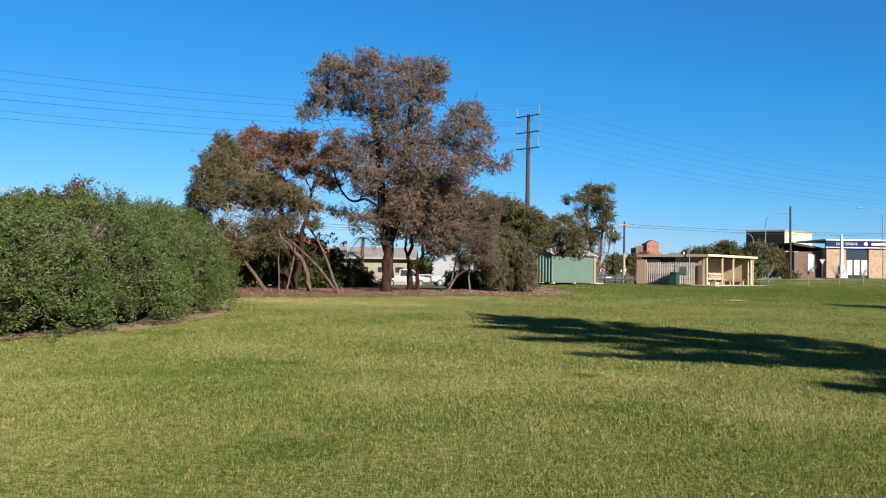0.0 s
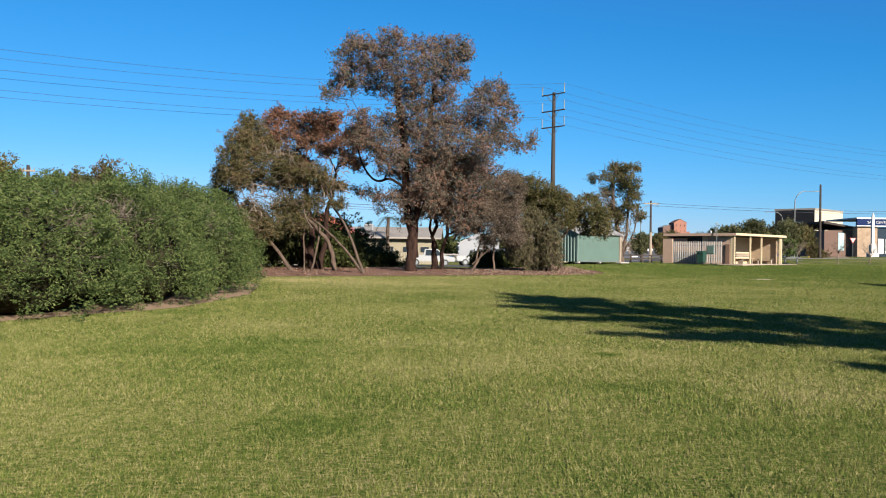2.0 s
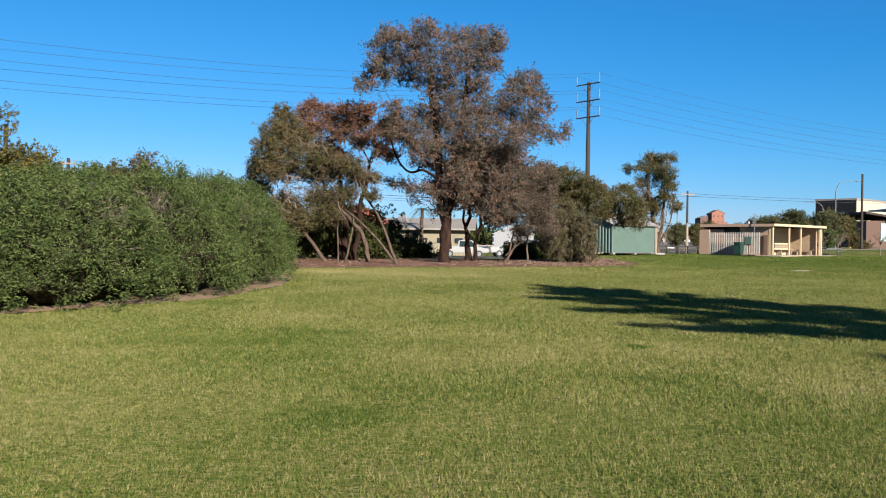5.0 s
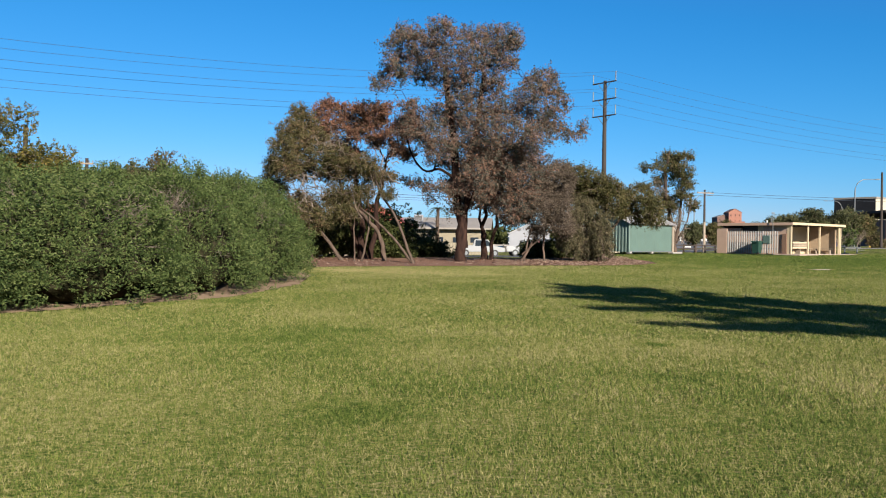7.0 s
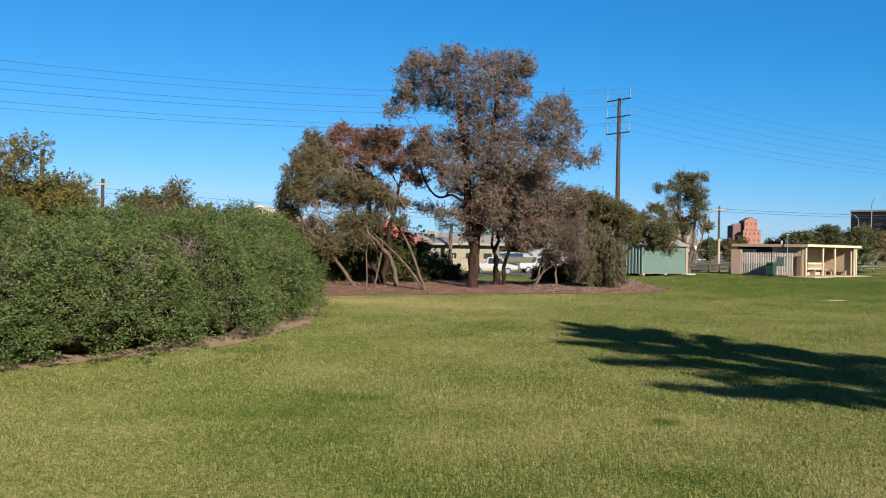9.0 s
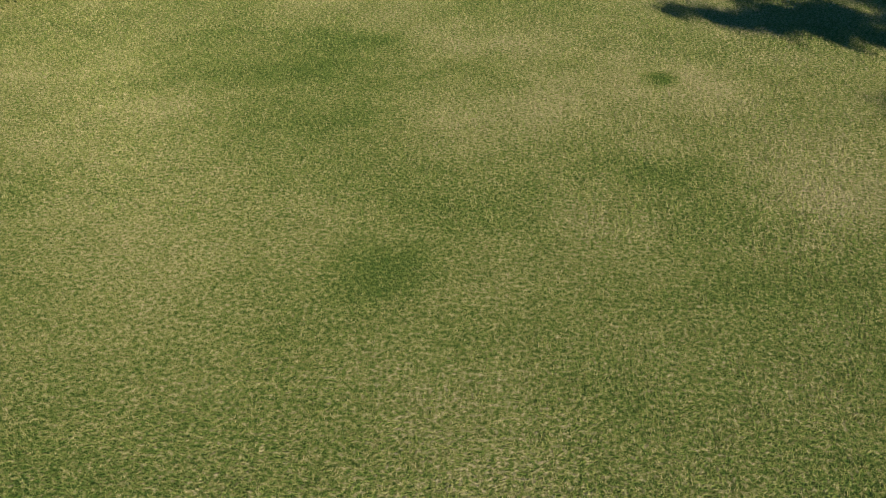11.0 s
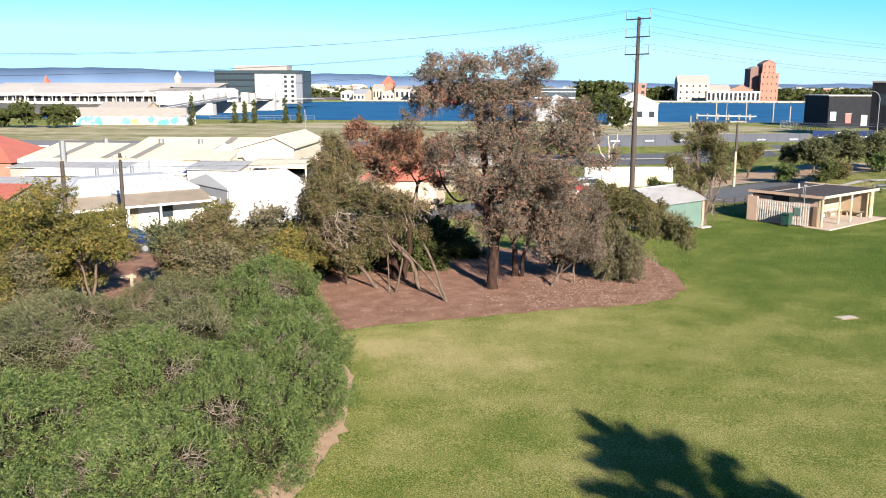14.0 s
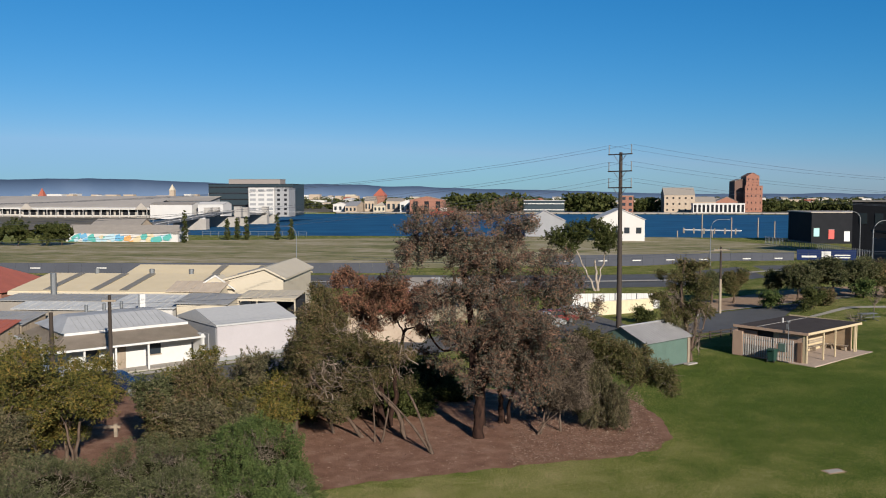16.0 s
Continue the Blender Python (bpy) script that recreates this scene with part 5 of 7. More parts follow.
# house with a verandah
def verandah_house():
    t = thing("verandah_house", -35.58, 60.5, 0.3, 46, "white cottage with a grey iron roof and a brown verandah", "house")
    L, D = 12.0, 10.2
    part("wall", box(1.9, L - 0.3, 1.6, D, 0, 2.5), M_WHITE, t)
    part("upper_wall", box(1.95, L - 0.3, 3.1, D - 0.05, 2.4, 3.2), M_WHITE, t)
    bm = bmesh.new()
    lo = [bm.verts.new(q) for q in ((1.6, 3.0, 3.2), (L, 3.0, 3.2), (L, D + 0.4, 3.2), (1.6, D + 0.4, 3.2))]
    hi = [bm.verts.new(q) for q in ((2.9, 5.6, 4.15), (L - 1.6, 5.6, 4.15), (L - 1.6, 7.8, 4.15), (2.9, 7.8, 4.15))]
    bm.faces.new(hi)
    bm.faces.new(lo[::-1])
    for i in range(4):
        bm.faces.new((lo[i], lo[(i + 1) % 4], hi[(i + 1) % 4], hi[i]))
    part("roof", bm, M_HROOF, t, "grey corrugated hipped roof")
    for k in range(16):
        x = 3.0 + k * (L - 4.7) / 15
        part("roof_rib", prism(((3.0, 3.21), (5.6, 4.16), (5.6, 4.20), (3.0, 3.25)), "x", x, x + 0.06), M_HROOF, t)
    bm = bmesh.new()
    q = [bm.verts.new(p) for p in ((0, -0.1, 2.3), (L + 0.1, -0.1, 2.3), (L + 0.1, 3.05, 2.98), (1.8, 3.05, 2.98), (1.8, D, 2.98), (0, D, 2.3))]
    bm.faces.new((q[0], q[1], q[2], q[3]))
    bm.faces.new((q[0], q[3], q[4], q[5]))
    bmesh.ops.solidify(bm, geom=bm.faces[:], thickness=0.06)
    part("verandah_roof", bm, M_BROWNROOF, t, "brown weathered verandah roof")
    part("upper_wall_band", box(1.8, L, 2.9, 3.04, 2.98, 3.2), M_WHITE, t)
    part("gutter", box(-0.1, L + 0.15, -0.2, -0.1, 2.2, 2.36), M_WHITE, t)
    part("gutter", box(-0.1, 0.0, -0.1, D, 2.2, 2.36), M_WHITE, t)
    for x in (0.1, 2.4, 4.8, 7.4, L - 0.1):
        part("verandah_post", box(x - 0.07, x + 0.07, 0.0, 0.14, 0, 2.3), M_WHITE, t)
    for y in (2.6, 5.2, 7.8):
        part("verandah_post", box(0.03, 0.17, y, y + 0.14, 0, 2.3), M_WHITE, t)
    part("end_wall", box(L - 0.15, L + 0.15, 0.0, 1.6, 0, 2.5), M_WHITE, t)
    for x in (2.9, 7.9):
        part("window", box(x, x + 1.1, 1.53, 1.61, 1.0, 2.0), M_GLASS, t)
        part("window_frame", box(x - 0.1, x + 1.2, 1.55, 1.605, 0.9, 1.0), M_WOOD, t)
    part("door", box(5.2, 6.1, 1.53, 1.61, 0, 2.05), M_WOOD, t)
    part("verandah_floor", box(0, L, 0, 1.6, -0.1, 0.12), M_CONC, t)
    part("chimney", box(10.0, 10.5, 8.6, 9.1, 2.9, 5.2), M_WHITE, t, "white rendered chimney")
    for i in range(3):
        part("flue", disc(0.14, 3.4, 4.75), M_STEEL, t).location = (5.0 + i * 1.6, 7.6 + i * 0.3, 0)


verandah_house()


def white_shed():
    t = thing("white_shed", -26.3, 70.0, 0.3, 46, "large white rendered shed with a low gabled roof", "shed")
    part("wall", box(0, 7.6, 0, 8.0, 0, 3.0), M_LAV, t)
    part("roof", prism(((-0.1, 2.98), (8.1, 2.98), (8.1, 3.12), (4.0, 4.1), (-0.1, 3.12)), "x", -0.15, 7.7), plain("white_iron_roof", (0.52, 0.51, 0.50), 0.6, 0.08), t)
    part("side_wall", box(-0.06, 0, 0.2, 7.8, 0.05, 2.95), M_GREYB, t)
    part("side_door", box(-0.12, -0.06, 1.5, 2.7, 0.05, 2.2), M_GREYB, t)
    part("wall_band", box(0.0, 7.6, -0.03, 0, 0, 0.35), M_GREYB, t)


white_shed()


def beige_works():
    t = thing("beige_warehouse", -53.2, 83.5, 0.3, 1.5, "long beige iron-roofed warehouse with dark skylight strips", "warehouse")
    part("wall", box(0, 21.4, 0, 16, 0, 4.1), M_BEIGEWALL, t)
    sl = 2.3 / 8
    part("roof", prism(((-0.3, 4.1), (8, 5.2), (16.3, 4.1), (16.3, 4.25), (8, 5.4), (-0.3, 4.25)), "x", -0.3, 21.8), M_BEIGE, t)
    part("fascia", box(-0.3, 21.8, -0.4, -0.3, 3.85, 4.2), M_BEIGEWALL, t)
    for x in (3.2, 8.2, 11.3, 18.6):
        part("skylight", prism(((0.2, 4.32), (7.6, 5.36), (7.6, 5.43), (0.2, 4.39)), "x", x, x + 0.8), M_SKYLIGHT, t)
    for x in (5.2, 11.5, 16.0):
        part("roof_vent", disc(0.28, 5.2, 5.9), M_STEEL, t).location = (x, 8, 0)
    part("flue", disc(0.3, 4.0, 6.2), M_STEEL, t).location = (5.0, -1.0, 0)
    t = thing("beige_warehouse", -49, 98, 0.3, 1.5, "taller beige warehouse behind the long one", "warehouse")
    part("wall", box(0, 20, 0, 14, 0, 3.7), M_BEIGEWALL, t)
    part("roof", prism(((-0.3, 3.7), (7, 5.1), (14.3, 3.7), (14.3, 3.9), (7, 5.3), (-0.3, 3.9)), "x", -0.3, 20.3), M_BEIGE, t)
    for x in (10.5, 15.5):
        part("skylight", prism(((0.3, 4.05), (6.5, 5.26), (6.5, 5.32), (0.3, 4.12)), "x", x, x + 0.9), M_SKYLIGHT, t)
    t = thing("gabled_hall", -34.0, 86.5, 0.3, 3, "cream gabled hall with an iron roof", "hall")
    part("wall", box(0, 8.5, 0, 14, 0, 4.4), M_BEIGEWALL, t)
    part("roof", prism(((-0.3, 4.5), (6.6, 6.4), (8.8, 5.3), (8.8, 5.5), (6.6, 6.6), (-0.3, 4.7)), "y", -0.3, 14.3), M_BEIGEWALL, t)
    part("gable", prism(((0, 4.4), (8.5, 4.4), (8.5, 5.4), (6.6, 6.35), (0, 4.55)), "y", 0, 14), M_BEIGEWALL, t)
    part("front_gable", prism(((-0.6, 4.4), (3.4, 4.4), (1.5, 5.7)), "y", -0.5, 2.0), M_BEIGEWALL, t)
    part("barge_board", prism(((-0.8, 4.4), (1.5, 5.85), (3.6, 4.4), (3.6, 4.25), (1.5, 5.68), (-0.8, 4.25)), "y", -0.6, -0.48), M_WHITE, t)
    part("vent", box(1.1, 1.9, -0.56, -0.5, 4.5, 5.1), M_GREYB, t)
    part("roof_window", prism(((3.4, 5.66), (5.9, 6.35), (5.9, 6.45), (3.4, 5.76)), "y", 7, 10), M_SKYLIGHT, t)


beige_works()
M_PALEIRON = plain("pale_iron_roof", (0.60, 0.59, 0.57), 0.55, 0.14, 0.7)
M_IRONB = plain("grey_iron_roof", (0.34, 0.33, 0.32), 0.6, 0.16, 0.7)


def lean_to(name, x0, x1, yf, yb, zf, zb, roof, wall, label, open_front=False):
    """A low outbuilding with one roof plane of ribbed iron that rises to the back."""
    t = thing(name, x0, yf, 0.3, 0, label, "outbuilding", "outbuildings behind the cottage")
    w, d = x1 - x0, yb - yf
    if open_front:
        # back wall coloured near-black to stand in for shade behind the open front
        part("back_wall", box(0, w, d - 0.15, d, 0, zb - 0.1), M_DARKBLD, t)
        for k in range(4):
            part("post", box(w * k / 3 - 0.06, w * k / 3 + 0.06, 0.1, 0.22, 0, zf), M_BEIGEWALL, t)
        part("beam", box(0, w, 0.05, 0.2, zf - 0.28, zf - 0.03), M_BEIGEWALL, t)
    else:
        part("wall", prism(((0.15, 0), (d, 0), (d, zb - 0.05), (0.15, zf - 0.02)), "x", 0.1, w - 0.1), wall, t)
    part("roof", prism(((-0.1, zf), (d, zb), (d, zb + 0.07), (-0.1, zf + 0.07)), "x", -0.15, w + 0.15), roof, t)
    n = int(w / 0.8)
    for k in range(n):
        part("roof_rib", prism(((-0.1, zf + 0.065), (d, zb + 0.065), (d, zb + 0.11), (-0.1, zf + 0.11)), "x", (k + 0.5) * w / n, (k + 0.5) * w / n + 0.07), roof, t)


lean_to("lean_to_shed", -53.0, -44.6, 66.5, 71.0, 2.1, 3.1, M_REDROOF, M_WOOD, "timber lean-to with a faded red iron roof")
lean_to("lean_to_shed", -52.5, -44.8, 71.5, 75.5, 2.6, 3.2, M_IRONB, M_WOOD, "timber lean-to with a grey iron roof")
lean_to("lean_to_shed", -48.8, -39.5, 76.5, 79.0, 3.3, 3.7, M_PALEIRON, M_OLDROOF, "low outbuilding with a pale iron roof")
lean_to("lean_to_shed", -52.0, -40.2, 79.2, 83.0, 3.75, 4.0, M_IRONB, M_OLDROOF, "low outbuilding with a weathered grey iron roof")
lean_to("lean_to_shed", -39.9, -33.2, 77.0, 82.6, 3.45, 4.1, M_PALEIRON, M_FARW, "low outbuilding with a pale iron roof")
lean_to("lean_to_shed", -33.0, -28.0, 77.0, 81.0, 3.95, 4.45, M_IRONB, M_BEIGEWALL, "outbuilding with a dark grey iron roof and a cream end")
lean_to("open_shed", -28.0, -22.4, 80.0, 84.0, 4.2, 4.5, M_BEIGEWALL, M_BEIGEWALL, "open-fronted cream carport with a shallow roof", True)
lean_to("lean_to_shed", -36.6, -31.2, 83.6, 86.4, 4.3, 5.1, M_BROWNROOF, M_BEIGEWALL, "cream lean-to against the gabled hall")
building("cottage", -74, -60, 92, 104, 0.3, 3.0, M_BRICK, M_REDROOF, "brick cottage with a red iron roof", "hip", 3.0)
building("cottage", -60.5, -48.5, 64, 70, 0.3, 2.4, M_WOOD, M_OLDROOF, "timber cottage with a weathered roof", "gable_x", 1.2)
building("cottage", -17.5, -10.0, 81, 89, 0.3, 2.8, M_STONE, M_REDROOF, "stone cottage with a red iron roof", "hip", 2.4)
# cream darkened: the shade of the park trees is put into its colour
M_SHADECREAM = plain("shaded_cream_paint", (0.30, 0.255, 0.175), 0.8, 0.1, 0.8)
building("cottage", -13.4, -3.4, 97.5, 106, 0.3, 2.9, M_SHADECREAM, M_OLDROOF, "cream cottage with a low weathered iron roof", "gable_x", 1.2, 0, 1, 5, None, (0.45, 0.35), 0.9)
t = thing("roof_cooler", -11.0, 99.6, 3.6, 0, "grey louvred evaporative cooler on the cottage roof", "cooler")
part("cabinet", box(-0.5, 0.5, -0.5, 0.5, 0.25, 1.25, 0.05), M_GREYB, t)
for k in range(6):
    part("louvre", box(-0.42, 0.42, -0.54, -0.5, 0.36 + k * 0.13, 0.42 + k * 0.13), M_DARKROOF, t)
part("duct", box(-0.3, 0.3, -0.3, 0.3, -0.5, 0.25), M_GREYB, t)
t = thing("cream_fence", -13.5, 95.0, 0.3, 12, "cream ribbed steel fence before the cottage", "fence")
part("panel", corrugated(11, 0, 1.35, 0.3, 0.04), M_SHADECREAM, t)
for k in range(5):
    part("post", box(2.7 * k, 2.7 * k + 0.1, 0.02, 0.12, 0, 1.75), M_WOOD, t)


def palm(x, y, h, seed):
    """A small fan palm: a stout trunk with old leaf bases, and a head of drooping fronds with split leaflets."""
    rng = np.random.default_rng(seed)
    t = thing("palm_tree", x, y, ground_z(x, y), 0, "small palm with a stout trunk before the cottage", "tree")
    w = Tubes()
    w.add(bend(rng, (0, 0, -0.2), (0.1, 0, h), 8, 0.01), np.linspace(0.24, 0.17, 8), 10)
    for k in range(30):
        a, z = 2.4 * k, h * (0.35 + 0.62 * k / 30)
        w.add([(math.cos(a) * 0.15, math.sin(a) * 0.15, z), (math.cos(a) * 0.30, math.sin(a) * 0.30, z + 0.16)], [0.05, 0.02], 4)
    w.build("trunk", M_BARKL, t)
    for k in range(18):
        a = 2.4 * k
        rise = 0.9 - 1.5 * k / 18
        s = np.linspace(0, 1, 12)[:, None]
        out = np.array((math.cos(a), math.sin(a), 0.0))
        spine = np.array((0.1, 0, h)) + out * s * 1.5 + np.array((0, 0, 1.0)) * (rise * s - 1.5 * s * s)
        side = np.array((-math.sin(a), math.cos(a), 0.0))
        V, F = [], []
        for i in range(1, 12):
            reach = 0.45 * math.sin(math.pi * (0.15 + 0.75 * i / 12))
            for q in (-1, 1):
                b = len(V)
                tip = spine[i] + side * q * reach + out * 0.18 + np.array((0, 0, -0.35 * reach))
                V += [spine[i] - out * 0.03, spine[i] + out * 0.05, tip]
                F.append((b, b + 1, b + 2))
        mesh_np("frond", V, F, M_LF_DARK, t)


palm(-8.5, 95.6, 5.2, 71)
t = thing("white_fence", 5.2, 107.5, 0.3, 8, "white ribbed steel fence along the road", "fence")
part("panel", corrugated(11, 0, 1.9, 0.3, 0.04), M_WHITE, t)
for k in range(5):
    part("post", box(2.7 * k, 2.7 * k + 0.08, -0.12, -0.04, 0, 1.95), M_STEEL, t)
t = thing("cream_wall", 6.9, 101.0, 0.3, 32, "low cream rendered garden wall", "wall")
part("panel", box(0, 9.5, 0, 0.2, 0, 1.55), plain("cream_render", (0.70, 0.60, 0.40), 0.8), t)
part("coping", box(-0.05, 9.55, -0.05, 0.25, 1.55, 1.63), plain("cream_coping", (0.72, 0.63, 0.45), 0.8), t)

# ---- across the road ----
t = thing("hoarding", 4.0, 170.0, 0.3, 16.5, "long slate-grey site hoarding with pale print", "hoarding")
for k in range(22):
    part("panel", box(k * 2.4, k * 2.4 + 2.37, 0, 0.06, 0, 2.3), M_HOARD, t)
for k in (1, 4, 7, 10, 13, 17, 20):
    part("print_bar", box(k * 2.4 + 0.3, k * 2.4 + 2.1, -0.03, -0.005, 1.0, 1.2), M_WHITE, t)
t = thing("hoarding", -100, 146, 0.3, 6, "long slate-grey site hoarding with pale print", "hoarding")
for k in range(32):
    part("panel", box(k * 2.4, k * 2.4 + 2.37, 0, 0.06, 0, 1.9), M_HOARD, t)
for k in (4, 9, 13, 18):
    part("print_bar", box(k * 2.4 + 0.3, k * 2.4 + 2.1, -0.03, -0.005, 0.85, 1.05), M_WHITE, t)
t = thing("blue_hoarding", 56.6, 190, 0.3, -3, "navy blue site hoarding with a white panel", "hoarding")
for k in range(5):
    part("panel", box(k * 2.4, k * 2.4 + 2.37, 0, 0.06, 0, 2.6), M_BLUE, t)
part("print_panel", box(5.0, 6.9, -0.04, -0.005, 0.3, 2.3), M_WHITE, t)
for k in range(2):
    part("print_bar", box(7.6, 10.8, -0.03, -0.005, 1.3 - 0.5 * k, 1.55 - 0.5 * k), M_WHITE, t)
part("print_bar", box(1.0, 4.0, -0.03, -0.005, 0.9, 1.3), M_WHITE, t)
t = thing("steel_fence", 72, 190, 0.3, 94.3, "tall grey steel palisade fence", "fence")
for k in range(60):
    part("picket", box(k * 1.1, k * 1.1 + 0.24, 0, 0.05, 0, 2.5), M_STEEL, t)
for z in (0.4, 2.2):
    part("rail", box(0, 66, 0.05, 0.1, z, z + 0.1), M_STEEL, t)

building("dark_warehouse", 82, 112, 262, 285, 0.3, 9.0, M_DARKBLD, plain("pale_sheet_roof", (0.42, 0.36, 0.30)), "large dark warehouse with lit doorways", "flat", 1.0)
t = thing("corner_warehouse", 81.5, 203, 0.3, 45, "tall warehouse with a dark side and a cream front", "warehouse")
part("side_wall", box(0.05, 16, 0.05, 9.5, 0, 12.6), M_DARKBLD, t)
part("front_wall", box(0, 16, -0.1, 0.05, 0, 12.6), M_BEIGEWALL, t)
part("parapet", box(-0.1, 16.1, -0.2, 9.6, 12.6, 13.0), M_OLDROOF, t)
for k in range(2):
    part("side_window", box(-0.02, 0.05, 2.5 + k * 3.6, 4.3 + k * 3.6, 7.5, 10.0), M_GLASS, t)
BANNERS = [plain(n, c, 0.7) for n, c in (("teal_banner", (0.45, 0.75, 0.75)), ("red_banner", (0.75, 0.12, 0.10)), ("white_banner", (0.85, 0.85, 0.85)))]
for (x, z0, z1), cloth in zip([(83.4, 2.4, 4.8), (87.6, 1.7, 4.4), (92.0, 1.0, 3.9), (97.0, 0.6, 3.2)], (BANNERS[0], BANNERS[1], BANNERS[2], BANNERS[2])):
    t = thing("warehouse_banner", x, 261.9, 0, 0, "bright upright banner on the dark warehouse", "banner", "banners")
    part("cloth", box(-0.8, 0.8, -0.06, 0, z0, z1), cloth, t)
    part("rod", box(-0.9, 0.9, -0.09, -0.02, z1, z1 + 0.1), M_STEEL, t)
building("white_warehouse", 20.5, 35, 270, 290, 0.3, 6.6, M_FARW, M_FARW, "white boat shed by the river", "gable_y", 3.2, 0, 1, 4, None, (0.45, 0.28))
building("grey_boat_shed", -2, 12.2, 308, 326, 0.3, 5.0, M_GREYB, plain("pale_boat_shed_roof", (0.52, 0.47, 0.44)), "grey gabled boat shed", "gable_y", 3.6)
building("mural_shed", -141.5, -106, 250, 258, -0.2, 3.2, M_FARW, M_OLDROOF, "low shed with a painted mural wall", "gable_x", 2.2)
rng = np.random.default_rng(77)
MURAL = [plain("mural_" + n, c, 0.7) for n, c in (("blue", (0.15, 0.40, 0.62)), ("teal", (0.10, 0.42, 0.38)), ("orange", (0.70, 0.36, 0.12)), ("pale_blue", (0.45, 0.62, 0.70)), ("sand", (0.66, 0.55, 0.35)))]
mural = thing("wall_mural", -141, 249.9, 0.1, 0, "colourful painted mural on the shed wall", "mural")
for k in range(40):  # overlapping painted shapes that fill the wall
    x = 0.3 + float(rng.uniform(0, 31.5))
    w = float(rng.uniform(1.2, 3.4))
    z = float(rng.uniform(-0.1, 1.3))
    up = min(2.9 - z, float(rng.uniform(0.9, 2.2)))
    lift = 0.005 * k
    part("painted_patch", prism(((x, z), (x + w * 0.6, max(-0.2, z - 0.2)), (x + w, z + up * 0.4), (x + w * 0.8, z + up), (x + w * 0.3, z + up * 0.8), (x - 0.2, z + up * 0.5)), "y", -0.02 - lift, -0.004), MURAL[4 if k % 9 == 0 else 2 if 18 < x < 23 else (0, 1, 3)[k % 3]], mural)
building("brick_shed", -140, -124, 263, 272, 0.3, 4.6, M_STONE, M_OLDROOF, "old stone shed with an iron roof", "gable_x", 1.8)

# far bank
M_HALLROOF = plain("pale_brown_iron_roof", (0.46, 0.41, 0.36), 0.7, 0.15, 0.05)
building("market_hall", -323, -238, 520, 560, 0.3, 7.0, M_HALLROOF, M_HALLROOF, "long market hall with an iron roof and a white verandah", "gable_x", 4.0, 0, 1, 18, M_DARKBLD, (0.7, 0.5), 1.5)
building("market_hall", -420, -325, 540, 580, 0.3, 7.0, M_HALLROOF, M_HALLROOF, "long market hall with an iron roof and a white verandah", "gable_x", 4.0, 0, 1, 18, M_DARKBLD, (0.7, 0.5), 1.5)
building("market_hall", -400, -230, 600, 640, 0.3, 10.5, M_GREYB, M_HALLROOF, "long saw-roofed wharf hall", "gable_x", 3.0, 0, 1, 30, M_WHITE, (0.3, 0.2), 1.5)
for x0, x1, y in ((-323, -238, 520), (-420, -325, 540)):
    t = thing("market_verandah", x0, y, 0.3, 0, "long white verandah along the market hall", "verandah")
    part("fascia", box(-1, x1 - x0 + 1, -3.2, -2.8, 5.2, 6.2), M_FARW, t)
    part("verandah_roof", prism(((-3.2, 6.1), (-0.1, 6.9), (-0.1, 7.1), (-3.2, 6.3)), "x", -1, x1 - x0 + 1), M_FARW, t)
    for k in range(15):
        part("post", box(k * 6 - 0.15, k * 6 + 0.15, -3.1, -2.8, 0, 5.3), M_FARW, t)
    part("rail", box(0, x1 - x0, -3.1, -2.9, 1.2, 1.6), M_FARW, t)
    for k in (0, 1):
        gx = k * (x1 - x0 - 9)
        part("gable_front", prism(((gx, 5.2), (gx + 9, 5.2), (gx + 4.5, 9.6)), "y", -3.4, -3.0), M_HALLROOF, t)
building("white_hall", -236, -209, 515, 530, 0.3, 8.4, M_FARW, M_OLDROOF, "low white-walled hall on the wharf", "gable_x", 1.5)
building("white_hall", -205, -189, 515, 530, 0.3, 8.6, M_FARW, M_FARW, "low white-walled hall on the wharf", "gable_x", 1.5)
building("office_block", -238.5, -174, 620, 650, 0.3, 22.4, M_OFFGLASS, M_DARKBLD, "dark glass office block with a set-back top storey", "flat", 1, 0, 5, 14, M_DARKBLD, (0.94, 0.22))
building("office_top_storey", -228, -188, 634, 648, 22.5, 4.0, plain("brown_grey_cladding", (0.30, 0.26, 0.24)), M_GREYB, "set-back brown top storey of the office block", "flat")
building("apartment_block", -194.6, -176.5, 580, 596, 0.3, 19.3, M_FARW, M_FARW, "white apartment block with balconies", "flat", 1, 0, 6, 3, M_GREYB, (0.7, 0.5))
building("apartment_block", -176.3, -166.5, 582, 598, 0.3, 19.3, M_GREYB, M_GREYB, "plain grey rendered apartment block", "flat", 1, 0, 6, 2, M_DARKBLD, (0.4, 0.5))
building("clock_tower", -347, -342.5, 800, 804.5, 0.3, 19, M_STONE, M_BEIGEWALL, "pale stone clock tower", "hip", 6)
building("town_tower", -493, -487, 820, 826, 0.3, 13, M_BRICK, M_REDROOF, "tower with a red pointed roof", "hip", 9)
building("brick_museum", -97.5, -70, 690, 706, 0.3, 10.5, M_BRICK, M_OLDROOF, "red brick wharf building with a grey gable", "gable_y", 3.0, 0, 1, 3, M_DARKBLD, (0.4, 0.8))
building("glass_pavilion", -6, 27, 705, 720, 0.3, 10.0, M_OFFGLASS, M_FARW, "round-edged glass pavilion on the wharf", "flat", 1, 0, 2, 10, M_FARW, (0.9, 0.15))
building("brick_building", 72, 82, 705, 715, 0.3, 14, M_BRICK, M_OLDROOF, "tall narrow red brick building", "flat", 1, 0, 3, 2)
